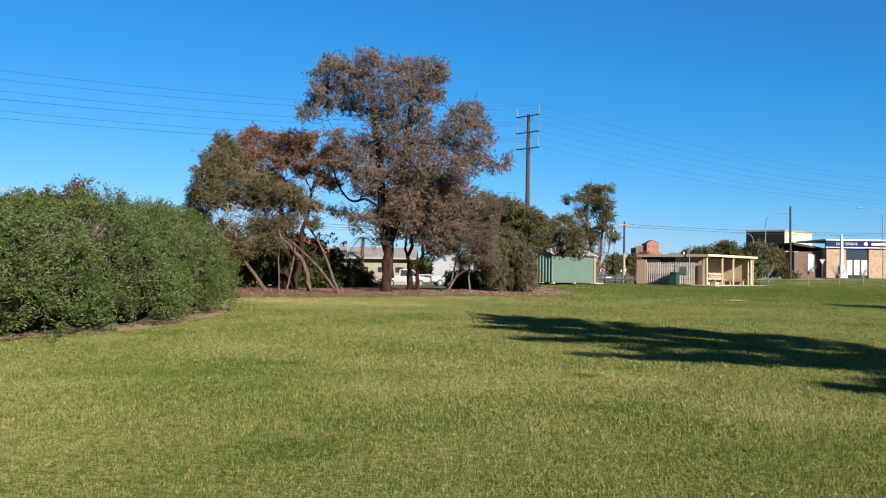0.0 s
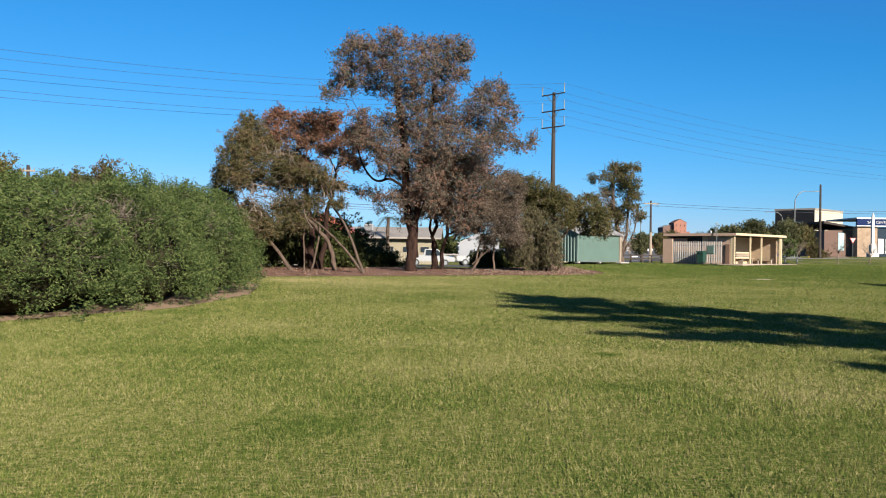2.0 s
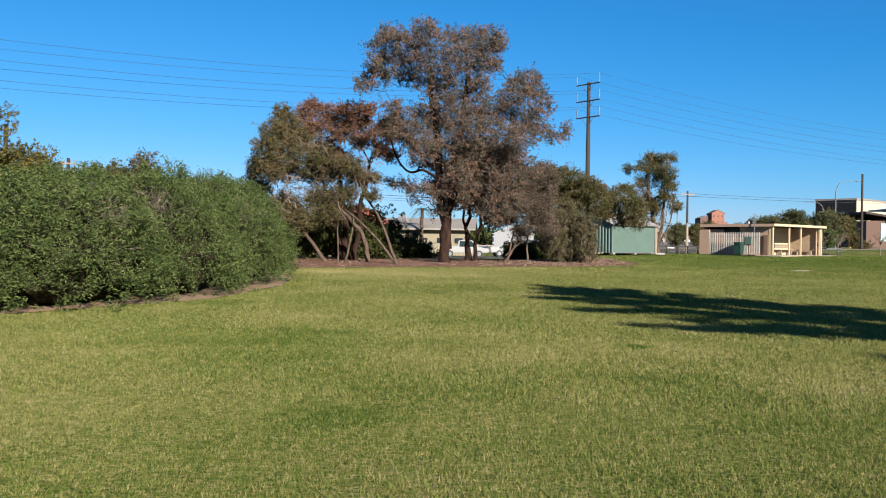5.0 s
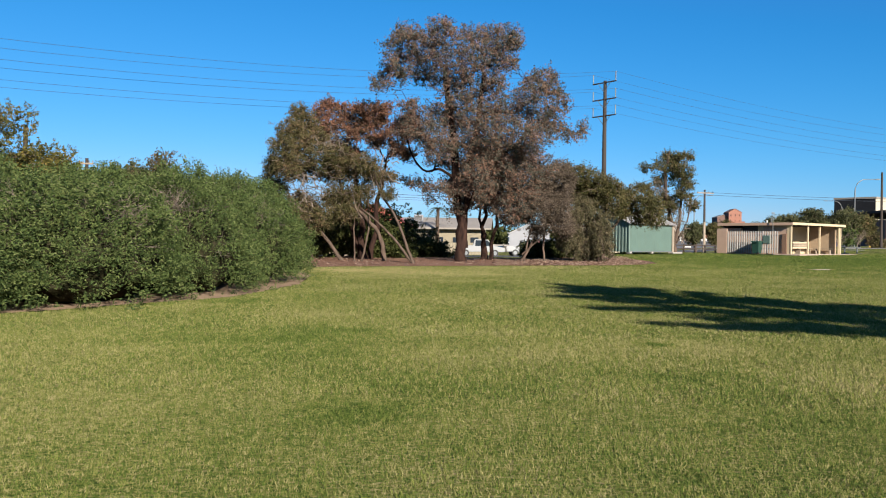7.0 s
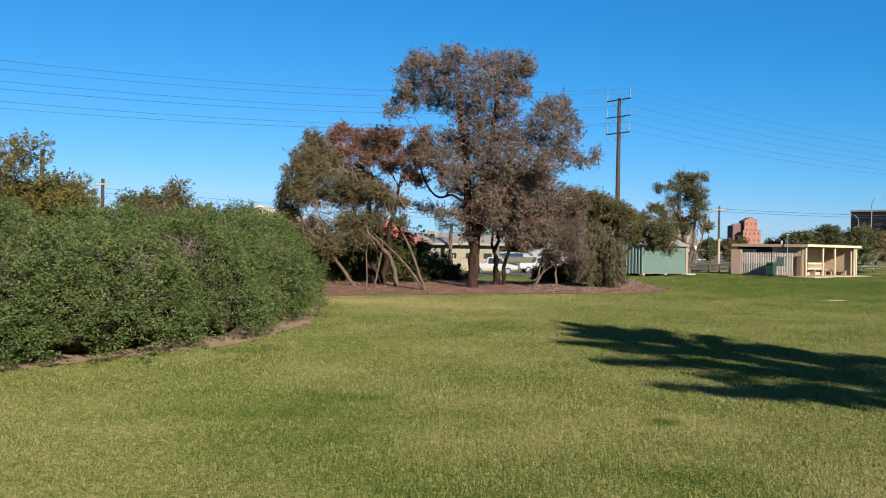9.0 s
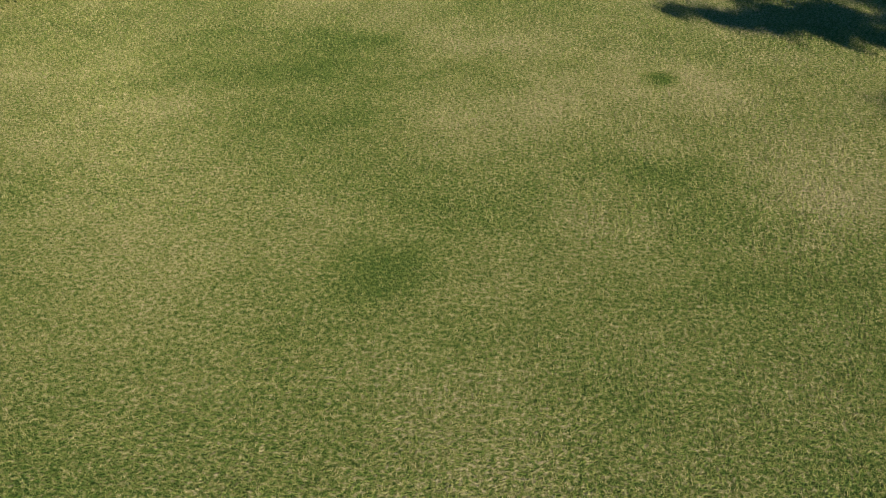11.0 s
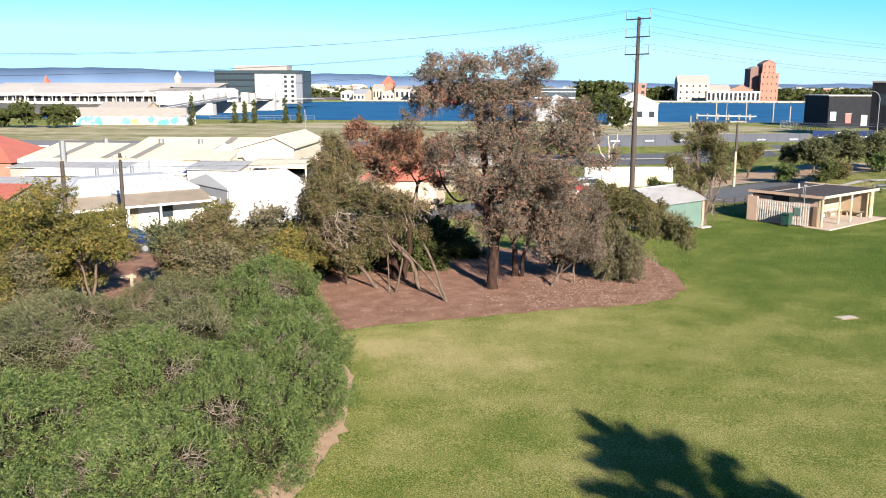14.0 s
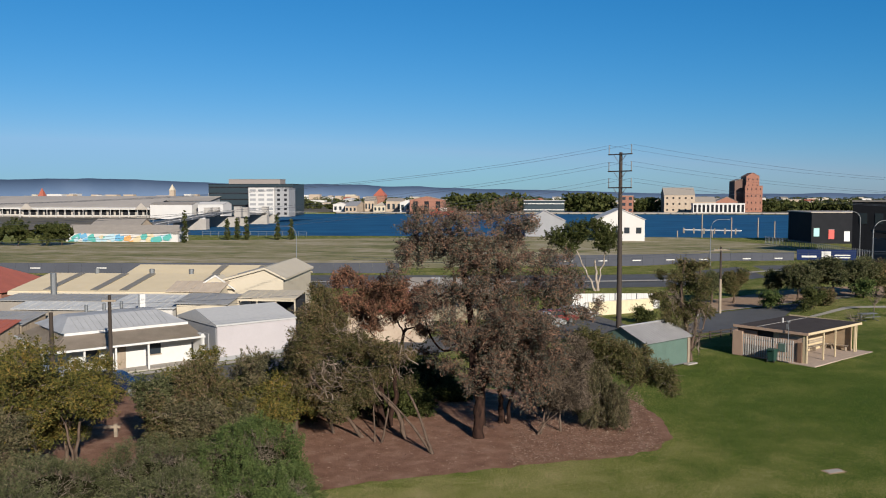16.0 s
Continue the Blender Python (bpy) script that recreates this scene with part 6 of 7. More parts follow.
building("stone_mill", 108.5, 133, 720, 738, 0.3, 14.5, M_STONE, M_OLDROOF, "pale stone mill with a grey hipped roof", "gable_x", 6.0, 0, 3, 5, M_DARKBLD, (0.3, 0.3))
building("stone_store", 133.5, 150, 722, 738, 0.3, 9, M_STONE, M_OLDROOF, "stone wharf store with a gable roof", "gable_x", 4)
building("stone_store", 150.5, 168, 724, 738, 0.3, 9, M_BRICK, M_OLDROOF, "brick wharf store with a gable roof", "gable_y", 4)
building("white_wharf_shed", 128, 168, 700, 708, 0.3, 7.8, M_FARW, M_FARW, "white wharf shed with a row of dark bays", "flat", 1, 0, 1, 12, M_DARKBLD, (0.6, 0.75))
building("flour_mill", 170, 180, 745, 765, 0.3, 26, plain("dark_brick", (0.17, 0.10, 0.08), 0.9), M_OLDROOF, "tall dark brick flour mill wing", "gable_y", 2)
building("flour_mill", 178.5, 189, 741, 760, 0.3, 30, M_BRICK, M_BRICK, "tall red brick flour mill with a stepped gable", "gable_y", 3, 0, 6, 3, M_DARKBLD, (0.2, 0.3))
building("flour_mill", 176.5, 190.5, 736, 741, 0.3, 22, M_BRICK, M_BRICK, "red brick front wing of the flour mill", "flat", 1, 0, 4, 4, M_DARKBLD, (0.2, 0.3))
rng = np.random.default_rng(5)
FARHOUSE = ((M_FARW, M_OLDROOF), (M_STONE, M_OLDROOF), (M_BEIGEWALL, M_BEIGEWALL), (M_BRICK, M_REDROOF), (M_STONE, M_GREYB), (M_FARW, M_FARW))
x = -168.0
while x < -100:
    w = float(rng.uniform(7, 14))
    k = int(rng.integers(0, 6))
    building("wharf_house", x, x + w, 706 + float(rng.uniform(0, 30)), 750, 0.3, float(rng.uniform(5, 10)), *FARHOUSE[k], "small old wharf-side building", ("gable_y", "gable_x", "hip")[k % 3], float(rng.uniform(2, 4)), 0, 1, 3)
    x += w + float(rng.uniform(0, 2))
building("domed_hall", -140, -130, 760, 775, 0.3, 14, M_BRICK, M_REDROOF, "red brick hall with a pointed roof", "hip", 7)
for k in range(180):
    y = float(rng.uniform(850, 2600))
    x = float(rng.uniform(-0.75, 0.5)) * y
    w = float(rng.uniform(8, 26))
    q = FARHOUSE[int(rng.integers(0, 6))]
    building("far_house", x, x + w, y, y + 14, 0.3, float(rng.uniform(3.5, 9)), *q, "far low town building", ("gable_x", "hip", "flat")[k % 3], 2.5)
for k in range(70):
    y = float(rng.uniform(2400, 4300))
    x = float(rng.uniform(-0.62, -0.18)) * y
    w = float(rng.uniform(14, 50))
    building("far_building", x, x + w, y, y + 30, 0.3, float(rng.uniform(6, 22)), FARHOUSE[(0, 5, 2, 4)[k % 4]][0], FARHOUSE[(0, 5, 2, 4)[k % 4]][1], "pale far city building below the hills", "flat")


# ---- along the right-hand street ----
def bare_sapling(x, y, h, seed):
    rng = np.random.default_rng(seed)
    t = thing("bare_sapling", x, y, ground_z(x, y), 0, "young leafless tree with reddish-grey twigs on the lawn", "tree", "saplings")
    w = Tubes()
    w.add(bend(rng, (0, 0, -0.1), (0.05, 0, h * 0.45), 5, 0.03), np.linspace(0.06, 0.04, 5), 7)
    for k in range(16):
        a, r = rng.uniform(0, 2 * math.pi), rng.uniform(0.25, 0.5) * h
        s = np.array((0.03, 0, rng.uniform(0.3, 0.5) * h))
        e = np.array((math.cos(a) * r, math.sin(a) * r, rng.uniform(0.7, 1.0) * h))
        p = bend(rng, s, e, 6, 0.06)
        w.add(p, np.linspace(0.025, 0.008, 6), 5)
        for q in range(4):
            o = p[2 + q]
            w.add(bend(rng, o, o + rng.normal(0, 0.22, 3) + (0, 0, 0.3), 4, 0.05), np.linspace(0.009, 0.004, 4), 4)
    w.build("trunk", M_TWIG, t)


for k, (x, y) in enumerate(((40.8, 95), (44.2, 95), (47.1, 95.5), (31.4, 86.2), (38.5, 100.5))):
    bare_sapling(x, y, (2.8, 2.3, 2.5, 2.6, 2.2)[k], 500 + k)


def round_tree(x, y, h, w, leaf, seed, label, big=0.34, clumps=420, trunk=0.35, group="street trees"):
    rng = np.random.default_rng(seed)
    lb = []
    for k in range(10):
        a, r = rng.uniform(0, 2 * math.pi), rng.uniform(0.1, 0.72)
        lb.append((math.cos(a) * r * w, math.sin(a) * r * w, h * rng.uniform(trunk + 0.15, 0.86), w * rng.uniform(0.35, 0.55), w * rng.uniform(0.35, 0.55), h * rng.uniform(0.12, 0.2)))
    return grow("street_tree", x, y, ((0, 0, 0.2, 0, h * (trunk + 0.15), 0.16),), lb, leaf, seed + 1, label, bark=M_BARKL, clumps=clumps, per=18, spread=0.3, size=(big, big * 0.42), twigs=0.12, shell=0.2, group=group, ragged=0.4, gap=(1.8, 5.0))


for k, (x, y, h, w) in enumerate(((23.4, 114, 4.4, 2.0), (26.2, 114, 4.2, 2.0), (31.6, 116, 3.6, 1.3), (33.9, 113, 4.3, 2.5), (36.3, 116, 4.5, 2.4), (38.4, 114, 4.9, 2.7), (41.6, 114.5, 4.7, 2.6), (44.2, 115, 4.5, 2.3))):
    round_tree(x, y, h, w, (M_LF_OLIVE, M_LF_TEA, M_LF_OLIVE)[k % 3], 520 + 2 * k, "olive-green bushy street tree beside the road", 0.26, 1150, 0.30)
grow("street_tree", 10.0, 128.2, ((0, 0, -0.5, 0, 4.6, 0.24), (-0.4, 0, -3.4, 0, 6.4, 0.16), (-0.2, 0, 1.2, 0, 6.6, 0.15)),
     [(-6.0, 0, 8.0, 2.2, 2.0, 1.3), (-3.5, 0.3, 8.6, 2.6, 2.0, 1.6), (-1.0, -0.2, 9.2, 2.6, 2.2, 1.6), (1.4, 0, 8.4, 2.0, 2.0, 1.6), (-4.5, 0, 6.6, 1.8, 1.6, 1.0), (0.8, 0.2, 6.8, 1.6, 1.5, 1.0), (2.2, 0, 6.9, 1.2, 1.2, 0.9)],
     M_LF_DARK, 560, "spreading gum tree with a forked pale trunk beside the road", bark=M_BARKP, clumps=900, per=20, spread=0.3, size=(0.34, 0.14), twigs=0.1, shell=0.15, group="street trees", ragged=0.5, gap=(1.8, 5.0))
for k, (x, y, h, w) in enumerate(((28.9, 107, 2.2, 1.7), (32.6, 103.8, 2.6, 2.2), (35.2, 107, 2.0, 1.6), (41.5, 112, 2.2, 1.8), (12.5, 96.5, 1.7, 1.6), (45.5, 112, 2.0, 1.6))):
    round_tree(x, y, h, w, (M_LF_HEDGE, M_LF_DARK, M_LF_WATTLE)[k % 3], 570 + 2 * k, "low green shrub beside the car park", 0.26, 240, 0.02, "car park shrubs")

t = thing("rail_fence", 13.2, 78.6, 1.0, 42, "low dark timber rail fence at the lawn's edge", "fence")
for k in range(8):
    part("post", box(k * 1.6, k * 1.6 + 0.12, -0.05, 0.07, -0.2, 0.74), M_POLE, t)
for z in (0.28, 0.60):
    part("rail", box(0, 11.3, -0.08, -0.05, z, z + 0.1), M_POLE, t)

def sale_centre():
    x0, y0, z0 = 67.6, 150, 1.5
    t = thing("sale_centre", x0, y0, z0, 0, "stone-walled shop with a navy sign band", "shop")
    part("wall", box(0, 3.4, 0, 12, 0, 5.7), M_SAND, t)
    part("wall", box(7.4, 26, 0.02, 12, 0, 5.7), M_SAND, t)
    part("shop_window", box(3.4, 7.4, 0.25, 0.4, 0.3, 5.6), M_GLASS, t)
    for k in range(3):
        part("window_poster", box(3.6 + k * 1.3, 4.6 + k * 1.3, 0.2, 0.24, 1.0, 3.6), M_FARW, t)
    part("roof", box(-0.4, 26, -0.6, 12, 6.95, 7.2), M_WHITE, t)
    part("sign_band", box(-0.3, 26, -0.5, 0.0, 5.85, 6.95), M_BLUE, t)
    part("lower_trim", box(-0.35, 26, -0.55, 0.0, 5.68, 5.84), M_WHITE, t)
    cu = bpy.data.curves.new("lettering", "FONT")
    cu.body, cu.size, cu.extrude, cu.align_x = "SALE CENTRE", 0.62, 0.01, "LEFT"
    me = bpy.data.meshes.new_from_object(bpy.data.objects.new("lettering_source", cu))
    me.materials.append(M_WHITE)
    o = new("lettering", me)
    o.parent = t
    o.matrix_basis = pose(1.4, -0.53, 6.18, 90, 0, 0)
    part("logo_mark", disc(0.32, 0, 0.03, 16), M_WHITE, t).matrix_basis = pose(6.6, -0.53, 6.4, 90, 0, 0)
    part("print_bar", box(7.6, 11.2, -0.54, -0.5, 6.18, 6.62), M_WHITE, t)
    t = thing("brick_shop", 62.8, 152, z0, 0, "brown brick shop with a sloping grey roof", "shop")
    part("wall", box(0, 4.9, 0, 14, 0, 5.0), plain("brown_brick", (0.17, 0.10, 0.075), 0.9), t)
    part("roof", prism(((-0.3, 6.2), (4.9, 5.4), (4.9, 5.7), (-0.3, 6.6)), "y", -0.4, 14), M_DARKROOF, t)
    part("banner", box(2.4, 3.4, -0.08, -0.01, 1.5, 4.6), plain("pale_teal_banner", (0.40, 0.58, 0.60)), t)


sale_centre()
t = thing("memorial_obelisk", 56.2, 120, ground_z(56.2, 120), 0, "white stone obelisk on a stepped base", "monument")
part("step", box(-0.6, 0.6, -0.6, 0.6, -0.2, 0.5, 0.04), M_FARW, t)
part("pedestal", box(-0.38, 0.38, -0.38, 0.38, 0.5, 1.7, 0.05), M_FARW, t)
bm = bmesh.new()
bmesh.ops.create_cone(bm, cap_ends=True, segments=4, radius1=0.30, radius2=0.2, depth=4.0, matrix=pose(0, 0, 3.7, 0, 0, 45))
bmesh.ops.create_cone(bm, cap_ends=True, segments=4, radius1=0.2, radius2=0.02, depth=0.4, matrix=pose(0, 0, 5.9, 0, 0, 45))
part("shaft", bm, M_FARW, t)


def give_way(x, y, h):
    t = thing("give_way_sign", x, y, ground_z(x, y), 0, "triangular red and white give way sign on a post", "road sign", "road signs")
    part("post", disc(0.04, -0.1, h, 8), M_STEEL, t)
    part("sign_plate", prism(((-0.55, h), (0.55, h), (0, h - 0.95)), "y", -0.07, -0.045), plain("sign_red", (0.5, 0.06, 0.05), 0.5), t)
    part("sign_face", prism(((-0.36, h - 0.11), (0.36, h - 0.11), (0, h - 0.73)), "y", -0.075, -0.071), M_WHITE, t)


give_way(65.5, 147, 3.2)
for x, y in ((46.4, 117.0), (47.2, 117.4)):
    t = thing("yellow_bollard", x, y, ground_z(x, y), 0, "yellow painted timber bollard beside the road", "bollard", "bollards")
    part("post", box(-0.11, 0.11, -0.11, 0.11, -0.2, 1.15, 0.02), plain("yellow_paint", (0.62, 0.40, 0.05), 0.6), t)
    part("band", box(-0.115, 0.115, -0.115, 0.115, 0.8, 0.92), M_WHITE, t)
t = thing("picnic_table", 36.3, 96.5, ground_z(36.3, 96.5), 20, "pale timber picnic table with benches", "table")
part("tabletop", box(-1.0, 1.0, -0.4, 0.4, 0.70, 0.76, 0.01), M_STEEL, t)
for s in (-1, 1):
    part("bench", box(-1.0, 1.0, s * 0.75 - 0.14, s * 0.75 + 0.14, 0.42, 0.47, 0.01), M_STEEL, t)
    part("leg", box(s * 0.8 - 0.04, s * 0.8 + 0.04, -0.75, 0.75, 0.0, 0.08), M_STEEL, t)
    part("leg", box(s * 0.8 - 0.04, s * 0.8 + 0.04, -0.06, 0.06, 0.08, 0.7), M_STEEL, t)
t = thing("drain_lid", 15.35, 44.4, ground_z(15.35, 44.4), 25, "pale concrete drain lid set in the lawn", "drain lid")
part("frame", box(-0.55, 0.55, -0.32, 0.32, -0.1, 0.012, 0.004), M_DIRT, t)
part("cover", box(-0.45, 0.45, -0.22, 0.22, 0.012, 0.024, 0.004), M_CONC, t)


def car(x, y, rz, paint, label, kind="wagon"):
    t = thing("parked_" + kind, x, y, ground_z(x, y) + 0.03, rz, label, "car", "parked cars")
    if kind == "ute":
        prof = ((-2.3, 0.45), (2.35, 0.45), (2.4, 0.85), (1.3, 1.0), (0.75, 1.62), (-0.55, 1.65), (-0.65, 1.02), (-2.35, 1.02))
        glass = ((1.12, 1.02), (0.70, 1.55), (-0.45, 1.57), (-0.5, 1.02))
    else:
        prof = ((-2.2, 0.4), (2.2, 0.4), (2.25, 0.8), (1.2, 0.98), (0.5, 1.5), (-1.6, 1.52), (-2.2, 1.0))
        glass = ((1.02, 1.0), (0.45, 1.42), (-1.5, 1.44), (-1.95, 1.0))
    b = prism(prof, "y", -0.88, 0.88)
    bmesh.ops.bevel(b, geom=b.edges[:], offset=0.06, segments=2, affect="EDGES")
    part("body", b, paint, t)
    for s in (-1, 1):
        part("side_window", prism(glass, "y", s * 0.885 - 0.01, s * 0.885 + 0.01), M_GLASS, t)
        for wx in (-1.4, 1.4):
            bm = bmesh.new()
            bmesh.ops.create_cone(bm, cap_ends=True, segments=18, radius1=0.34, radius2=0.34, depth=0.22, matrix=pose(wx, s * 0.82, 0.34, 90, 0, 0))
            wh = part("wheel", bm, M_BLACK, t)
            bm = bmesh.new()
            bmesh.ops.create_cone(bm, cap_ends=True, segments=14, radius1=0.2, radius2=0.2, depth=0.24, matrix=pose(wx, s * 0.82, 0.34, 90, 0, 0))
            part("rim", bm, M_STEEL, wh)
        part("headlight", box(2.2, 2.3, s * 0.65 - 0.16, s * 0.65 + 0.16, 0.62, 0.78, 0.02), M_FARW, t)
    return t


M_CARW, M_CARR, M_CARB = [plain(n, c, 0.25, 0.03, 1, spec=0.5) for n, c in (("white_car_paint", (0.42, 0.42, 0.42)), ("red_car_paint", (0.28, 0.03, 0.03)), ("dark_blue_car_paint", (0.015, 0.025, 0.06)))]
car(-3.2, 83.5, 5, M_CARW, "white ute parked in the street", "ute")
car(1.4, 91.5, 12, M_CARW, "white ute with a tray parked in the street", "ute")
car(3.0, 95.0, 15, M_CARR, "red sedan parked in the street", "wagon")
car(5.4, 98.5, 20, M_CARW, "white wagon parked in the street", "wagon")
car(-28.6, 56.2, 12, M_CARB, "dark blue wagon parked behind the wattles", "wagon")
car(-34.0, 57.5, 8, M_CARW, "white van parked behind the wattles", "wagon")
t = thing("timber_barrier", -24.3, 46.4, ground_z(-24.3, 46.4), 8, "low pale timber barrier on two posts", "barrier")
for x in (-0.75, 0.75):
    part("post", box(x - 0.09, x + 0.09, -0.09, 0.09, -0.2, 0.75), M_WOOD, t)
part("rail", box(-1.0, 1.0, -0.06, 0.06, 0.52, 0.66), M_WOOD, t)

# ---- far side ----
M_PIER = plain("pale_grey_pier", (0.40, 0.37, 0.34), 0.85, 0.15, 0.3)


def lift_bridge():
    t = thing("lift_bridge", -147, 405, 0, 0, "grey steel lift bridge with stone piers over the river", "bridge")
    deck = [(-8, -75, 2.0), (-2, -40, 4.6), (0.5, 0, 6.6), (3, 40, 4.8), (9, 118, 3.0)]
    for (ax, ay, az), (bx, by, bz) in zip(deck, deck[1:]):
        bm = bmesh.new()
        q = [bm.verts.new(p) for p in ((ax - 6, ay, az), (ax + 6, ay, az), (bx + 6, by, bz), (bx - 6, by, bz))]
        bm.faces.new(q)
        bmesh.ops.solidify(bm, geom=bm.faces[:], thickness=1.6)
        part("deck", bm, M_GREYB, t)
        for s in (-6, 6):
            w = Tubes()
            w.add([(ax + s, ay, az + 1.1), (bx + s, by, bz + 1.1)], [0.12, 0.12], 5)
            for f in (0, 0.25, 0.5, 0.75, 1):
                px, py, pz = ax + s + (bx - ax) * f, ay + (by - ay) * f, az + (bz - az) * f
                w.add([(px, py, pz), (px, py, pz + 1.1)], [0.08, 0.08], 5)
            w.build("railing", M_FARW, t)
    for x, y in ((0, -6), (0, 8), (2, 36), (2.5, 48), (-1.5, -40)):
        part("pier", box(x - 7.5, x + 7.5, y - 2, y + 2, -6, 4.2), M_PIER, t)
    for y in (-4, 6, 38):
        for s in (-7.5, 7.5):
            part("pier_tower", box(s - 1.6, s + 1.6, y - 1.6, y + 1.6, 4, 8.6), M_PIER, t)


lift_bridge()
for k, (x, y, h) in enumerate(((-102.6, 247, 9.5), (-95.6, 264, 6.6), (-92.6, 264.6, 6.8), (-89.6, 265, 7.4), (-80, 266, 8.0), (-76, 268, 6.4))):
    grow("cypress", x, y, ((0, 0, 0, 0, h * 0.8, 0.12),), [(0, 0, h * f, 0.85 * (1.1 - f) + 0.25, 0.85 * (1.1 - f) + 0.25, h * 0.14) for f in (0.15, 0.35, 0.55, 0.75, 0.9)], M_LF_DARK, 700 + k, "narrow dark green cypress near the river", "tree", clumps=120, per=12, spread=0.25, size=(0.5, 0.25), twigs=0, group="cypresses", ragged=0.2)
for k, (x, y, h, w) in enumerate(((-142, 226, 8.0, 5.5), (-135, 228, 7.6, 5.0), (-131, 229, 6.5, 3.5), (-150, 228, 6, 4))):
    round_tree(x, y, h, w, M_LF_DARK, 720 + 2 * k, "large dark shrubby tree on the vacant lot", 0.7, 330, 0.05, "trees of the vacant lot")


def far_woods():
    """Belts of trees on the far bank and the plain behind it."""
    rng = np.random.default_rng(88)
    C = []
    for x0, x1, y0, y1, h, n in ((-72, -6, 735, 760, 16, 70), (26, 66, 716, 740, 16, 46), (82, 108, 735, 750, 11, 18), (-165, -75, 760, 800, 11, 46), (192, 420, 750, 800, 8, 150), (150, 520, 820, 1000, 10, 150), (-420, -170, 830, 900, 8, 90),
                                (-900, 900, 1100, 1400, 8, 150), (-1500, 1500, 1700, 2300, 9, 230), (-2400, 2300, 2600, 3600, 11, 320)):
        for k in range(n):
            x, y = rng.uniform(x0, x1), rng.uniform(y0, y1)
            hh = h * rng.uniform(0.55, 1.05)
            w = hh * rng.uniform(0.4, 0.8) * (1 + y / 1500)
            m = 60
            d = rng.normal(0, 1, (m, 3))
            d /= np.linalg.norm(d, axis=1)[:, None]
            C.append(np.stack([x + d[:, 0] * w * 0.6, y + d[:, 1] * w * 0.4, 0.5 + hh * 0.55 + d[:, 2] * hh * 0.45], 1))
    c = np.concatenate(C)
    v, f = leaf_quads(rng, c, 3.6, 2.4, 0.2)
    v[:, 2] = np.maximum(v[:, 2], 0.3)
    tagged(mesh_np("far_woods", v, f, M_LF_DARK), "dark belts of trees on the far bank", "trees", "", "stuff")


far_woods()
t = thing("tug_boat", -69, 668, -0.6, 3, "red and white tug boat at the wharf", "boat")
part("hull", prism(((-8.5, 0), (7, 0), (9.5, 3.0), (-9, 2.4)), "y", -2.5, 2.5), plain("tug_red", (0.45, 0.03, 0.025), 0.5), t)
part("wheelhouse", box(-2, 4, -1.8, 1.8, 2.6, 5.6, 0.1), M_FARW, t)
part("funnel", box(-5, -3.4, -0.8, 0.8, 2.4, 5.2, 0.1), plain("tug_orange", (0.6, 0.10, 0.03), 0.5), t)
t = thing("wharf", -160, 697, 0, 0, "long timber wharf edge on the far bank", "wharf")
part("deck", box(0, 420, 0, 8, -0.2, 0.9), M_OLDROOF, t)
for k in range(42):
    part("pile", box(k * 10, k * 10 + 0.7, -0.4, 0.3, -5, 0.4), M_POLE, t)
t = thing("jetty", 35, 296, 0, -25, "pale timber jetty on the near bank", "jetty")
part("deck", box(0, 22, 60, 63, 0.6, 1.0), M_FARW, t)
for k in range(6):
    part("pile", box(k * 4, k * 4 + 0.5, 60, 60.5, -5, 1.6), M_WOOD, t)
rng = np.random.default_rng(31)
for k, (x, y) in enumerate(((58, 300), (62, 303), (70, 310), (86, 315), (78, 306), (96, 312), (50, 301))):
    t = thing("mooring_pile", x, y, -2, 0, "tall weathered mooring pile in the river", "pile", "mooring piles")
    part("shaft", disc(0.2, -3, 2 + float(rng.uniform(2, 9)), 8), M_WOOD, t)
t = thing("shore_fence", -112, 285, 0.3, 0, "open steel fence along the river bank", "fence")
for j in range(14):
    part("post", box(j * 2.8, j * 2.8 + 0.12, -0.05, 0.05, -0.2, 1.9), M_STEEL, t)
for z in (1.0, 1.8):
    part("rail", box(0, 36.5, -0.03, 0.03, z, z + 0.08), M_STEEL, t)


# ---- grass blades ----
EDGE_Y, EDGE_X = (14.4, 15.7, 17.2, 19.5, 22.5, 27.9, 33.4, 38.6), (-14.6, -12.2, -10.5, -9.2, -7.25, -6.8, -7.7, -10.2)


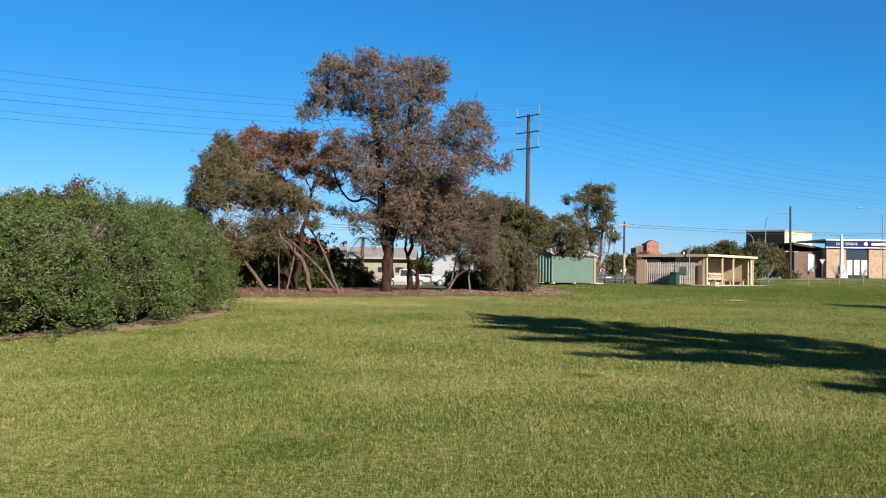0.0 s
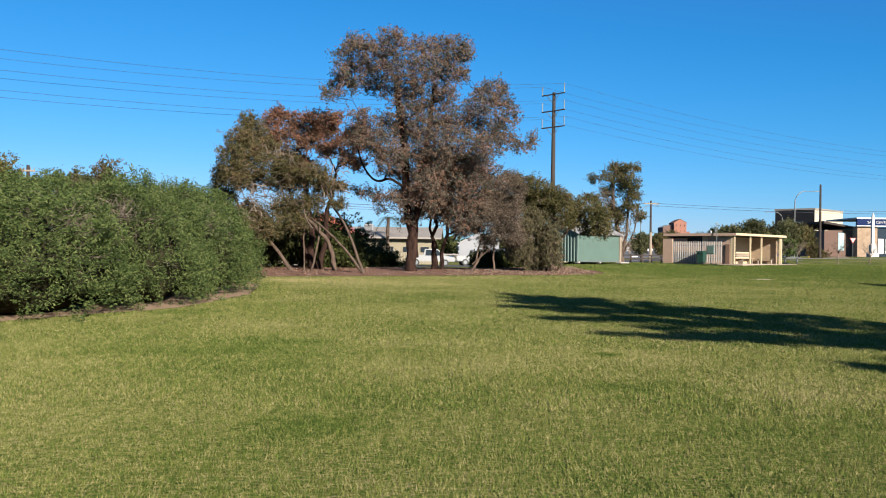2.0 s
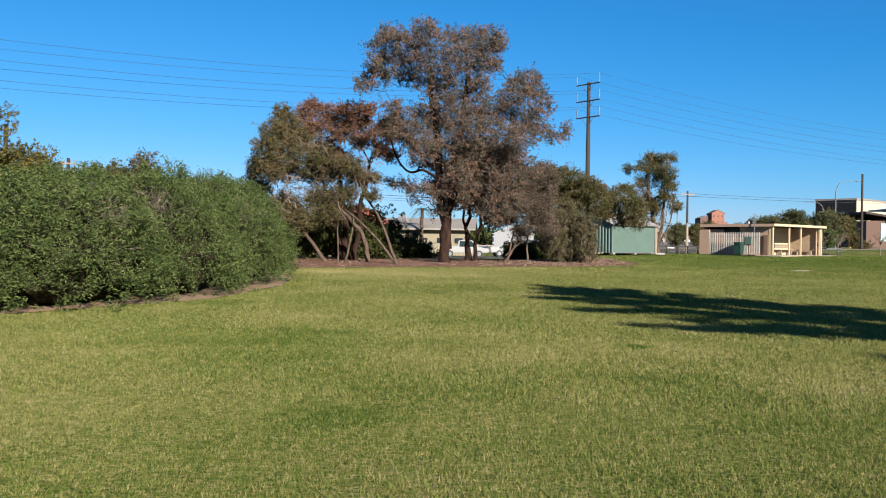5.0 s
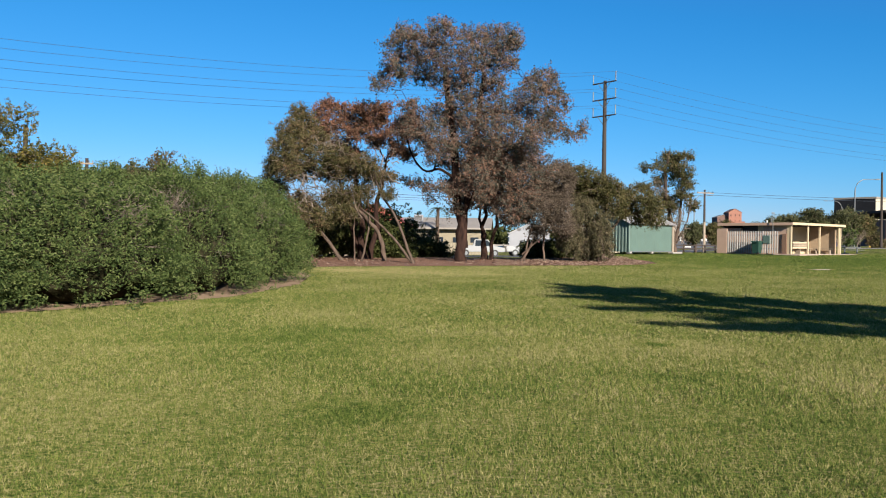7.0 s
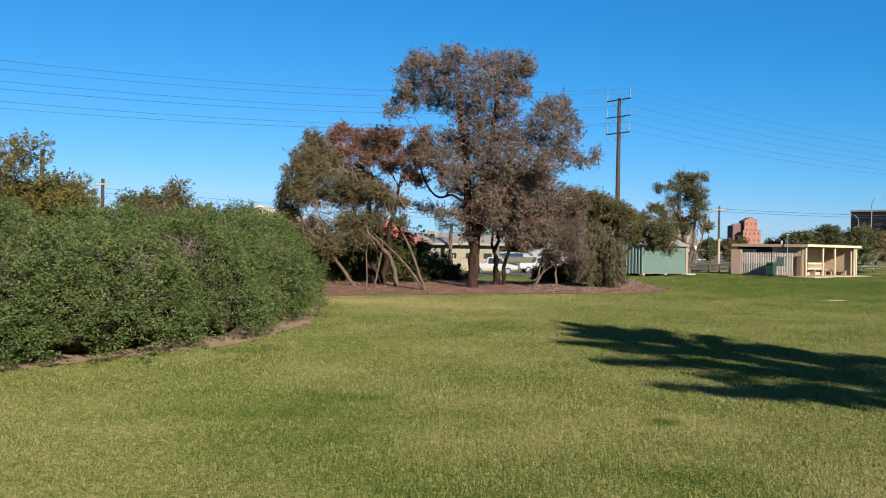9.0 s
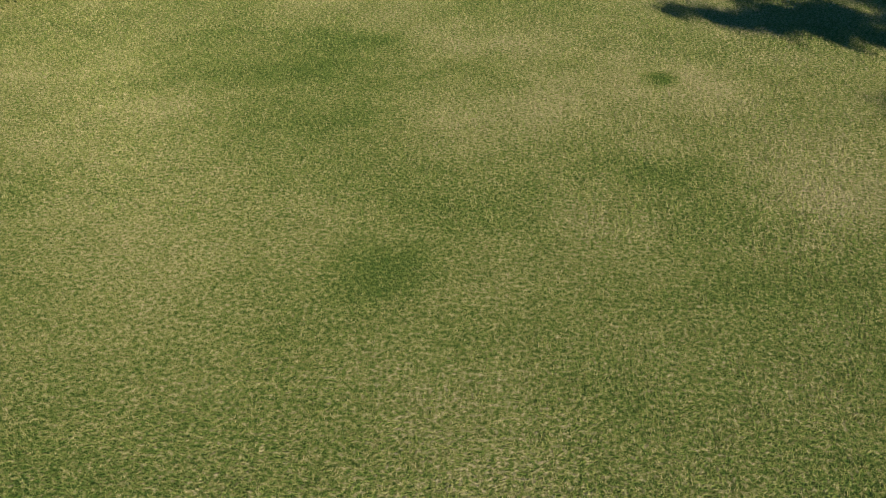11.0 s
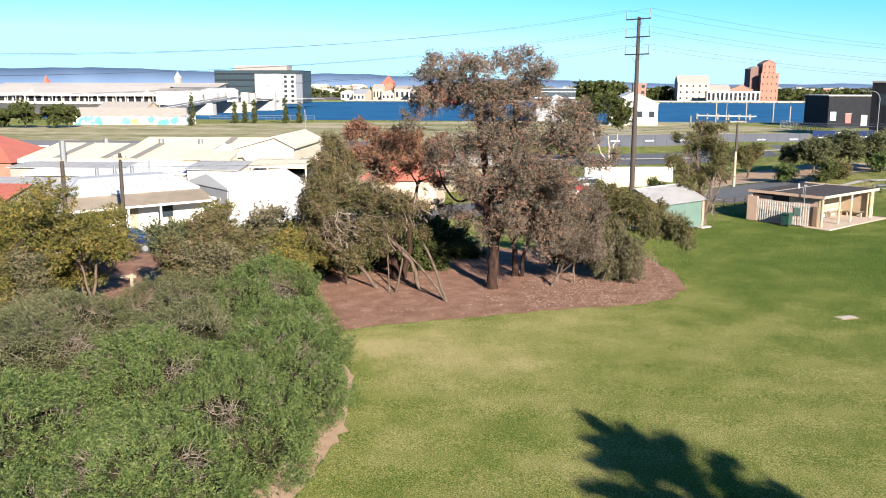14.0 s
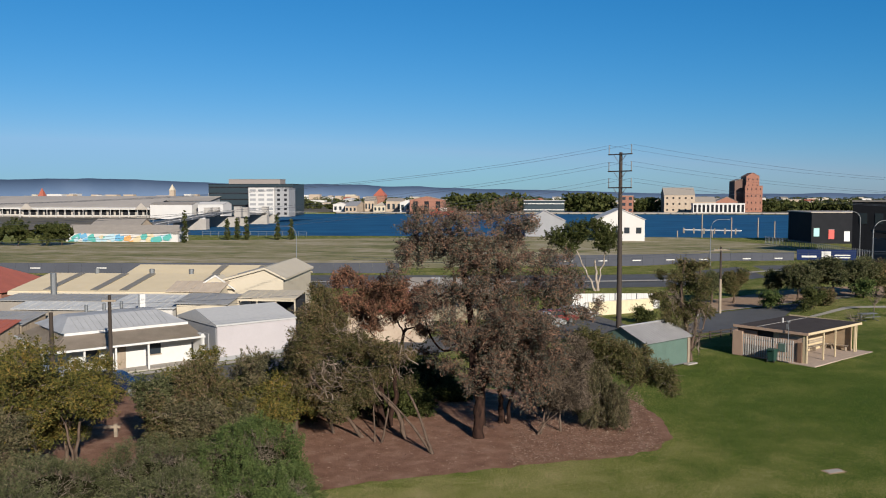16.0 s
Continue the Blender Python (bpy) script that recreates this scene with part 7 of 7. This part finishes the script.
def blades():
    """Mown blades over the part of the lawn that lies close before the camera's stand."""
    rng = np.random.default_rng(42)
    V = []
    for y0, y1, dens, wid, hh in ((4.6, 9.0, 5000, 0.0068, 0.030), (9.0, 15.0, 2200, 0.010, 0.040), (15.0, 25.0, 850, 0.015, 0.044), (25.0, 40.0, 320, 0.022, 0.040), (40.0, 58.0, 140, 0.036, 0.042), (58.0, 84.0, 60, 0.055, 0.045)):
        half = 0.62 * y1 + 1.2
        n = int((y1 - y0) * 2 * half * dens)
        x, y = rng.uniform(-half, half, n), rng.uniform(y0, y1, n)
        keep = (np.abs(x + 0.05 * y) < 0.60 * y + 1.0) & ((y < 38) | (x > np.interp(y, (38, 40, 42, 44.5, 46, 49.5, 52, 56, 58, 66, 66.5, 76, 84), (-12, -8.5, -4, 1.6, 5.6, 8.2, 8.4, 7.4, 6.8, 8.0, 13.0, 14.5, 24.0))))
        keep &= (y < 67) | (x < 14.0) | (np.abs(x - 24.5) > 7.5) | (y - 70 < 0.98 * (x - 21.9) - 1.6) | (y > 84)
        keep &= ((y < 14.6) | (x > np.interp(y, EDGE_Y, EDGE_X) + 0.03))
        x, y = x[keep], y[keep]
        n = len(x)
        clump = 0.5 + 0.5 * np.sin(x * 7.1 + 2.1 * np.sin(y * 3.3)) * np.sin(y * 6.3 + 1.7 * np.sin(x * 4.7))
        tuft = 0.5 + 0.5 * np.sin(x * 29.0 + 2.3 * np.sin(y * 13.0)) * np.sin(y * 24.0 + 1.9 * np.sin(x * 17.0))
        h = hh * rng.uniform(0.55, 1.25, n) * (0.50 + 0.45 * clump + 0.45 * tuft)
        z = 0.0185 * np.clip(y - 18, 0, 54) - 0.004
        a = rng.uniform(0, 2 * math.pi, n)
        lean = rng.normal(0, 0.55, (n, 2)) * h[:, None]
        sx, sy = np.cos(a) * wid * 0.5, np.sin(a) * wid * 0.5
        V.append(np.stack([np.stack([x - sx, y - sy, z], 1), np.stack([x + sx, y + sy, z], 1), np.stack([x + lean[:, 0], y + lean[:, 1], z + h], 1)], 1).reshape(-1, 3))
    v = np.concatenate(V)
    ob = mesh_np("grass", v, np.arange(len(v)).reshape(-1, 3), M_BLADE)
    tagged(ob, "short mown grass blades, green and straw-coloured", "grass", "", "stuff")


blades()


def bark_chips():
    """Loose chips over the mulch bed."""
    rng = np.random.default_rng(43)
    n = 30000
    x, y = rng.uniform(-13, 8.2, n), rng.uniform(38.5, 60, n)
    front = np.interp(x, [p[0] for p in BED_FRONT[:10]], [p[1] for p in BED_FRONT[:10]])
    keep = (y > front + 0.1) & (x < 7.6) & (rng.random(n) < np.where(x > -1, 1.0, 0.12))
    x, y = x[keep], y[keep]
    z = np.array([ground_z(a, b) for a, b in zip(x, y)]) + 0.045
    c = np.stack([x, y, z], 1)
    v, f = leaf_quads(rng, c, 0.17, 0.07, 0.0)
    v = v.reshape(-1, 4, 3)
    v[:, :, 2] = c[:, None, 2] + (v[:, :, 2] - c[:, None, 2]) * 0.3
    tagged(mesh_np("bark_chips", v.reshape(-1, 3), f, M_CHIP), "loose pale and brown bark chips on the bed", "mulch", "", "stuff")


bark_chips()
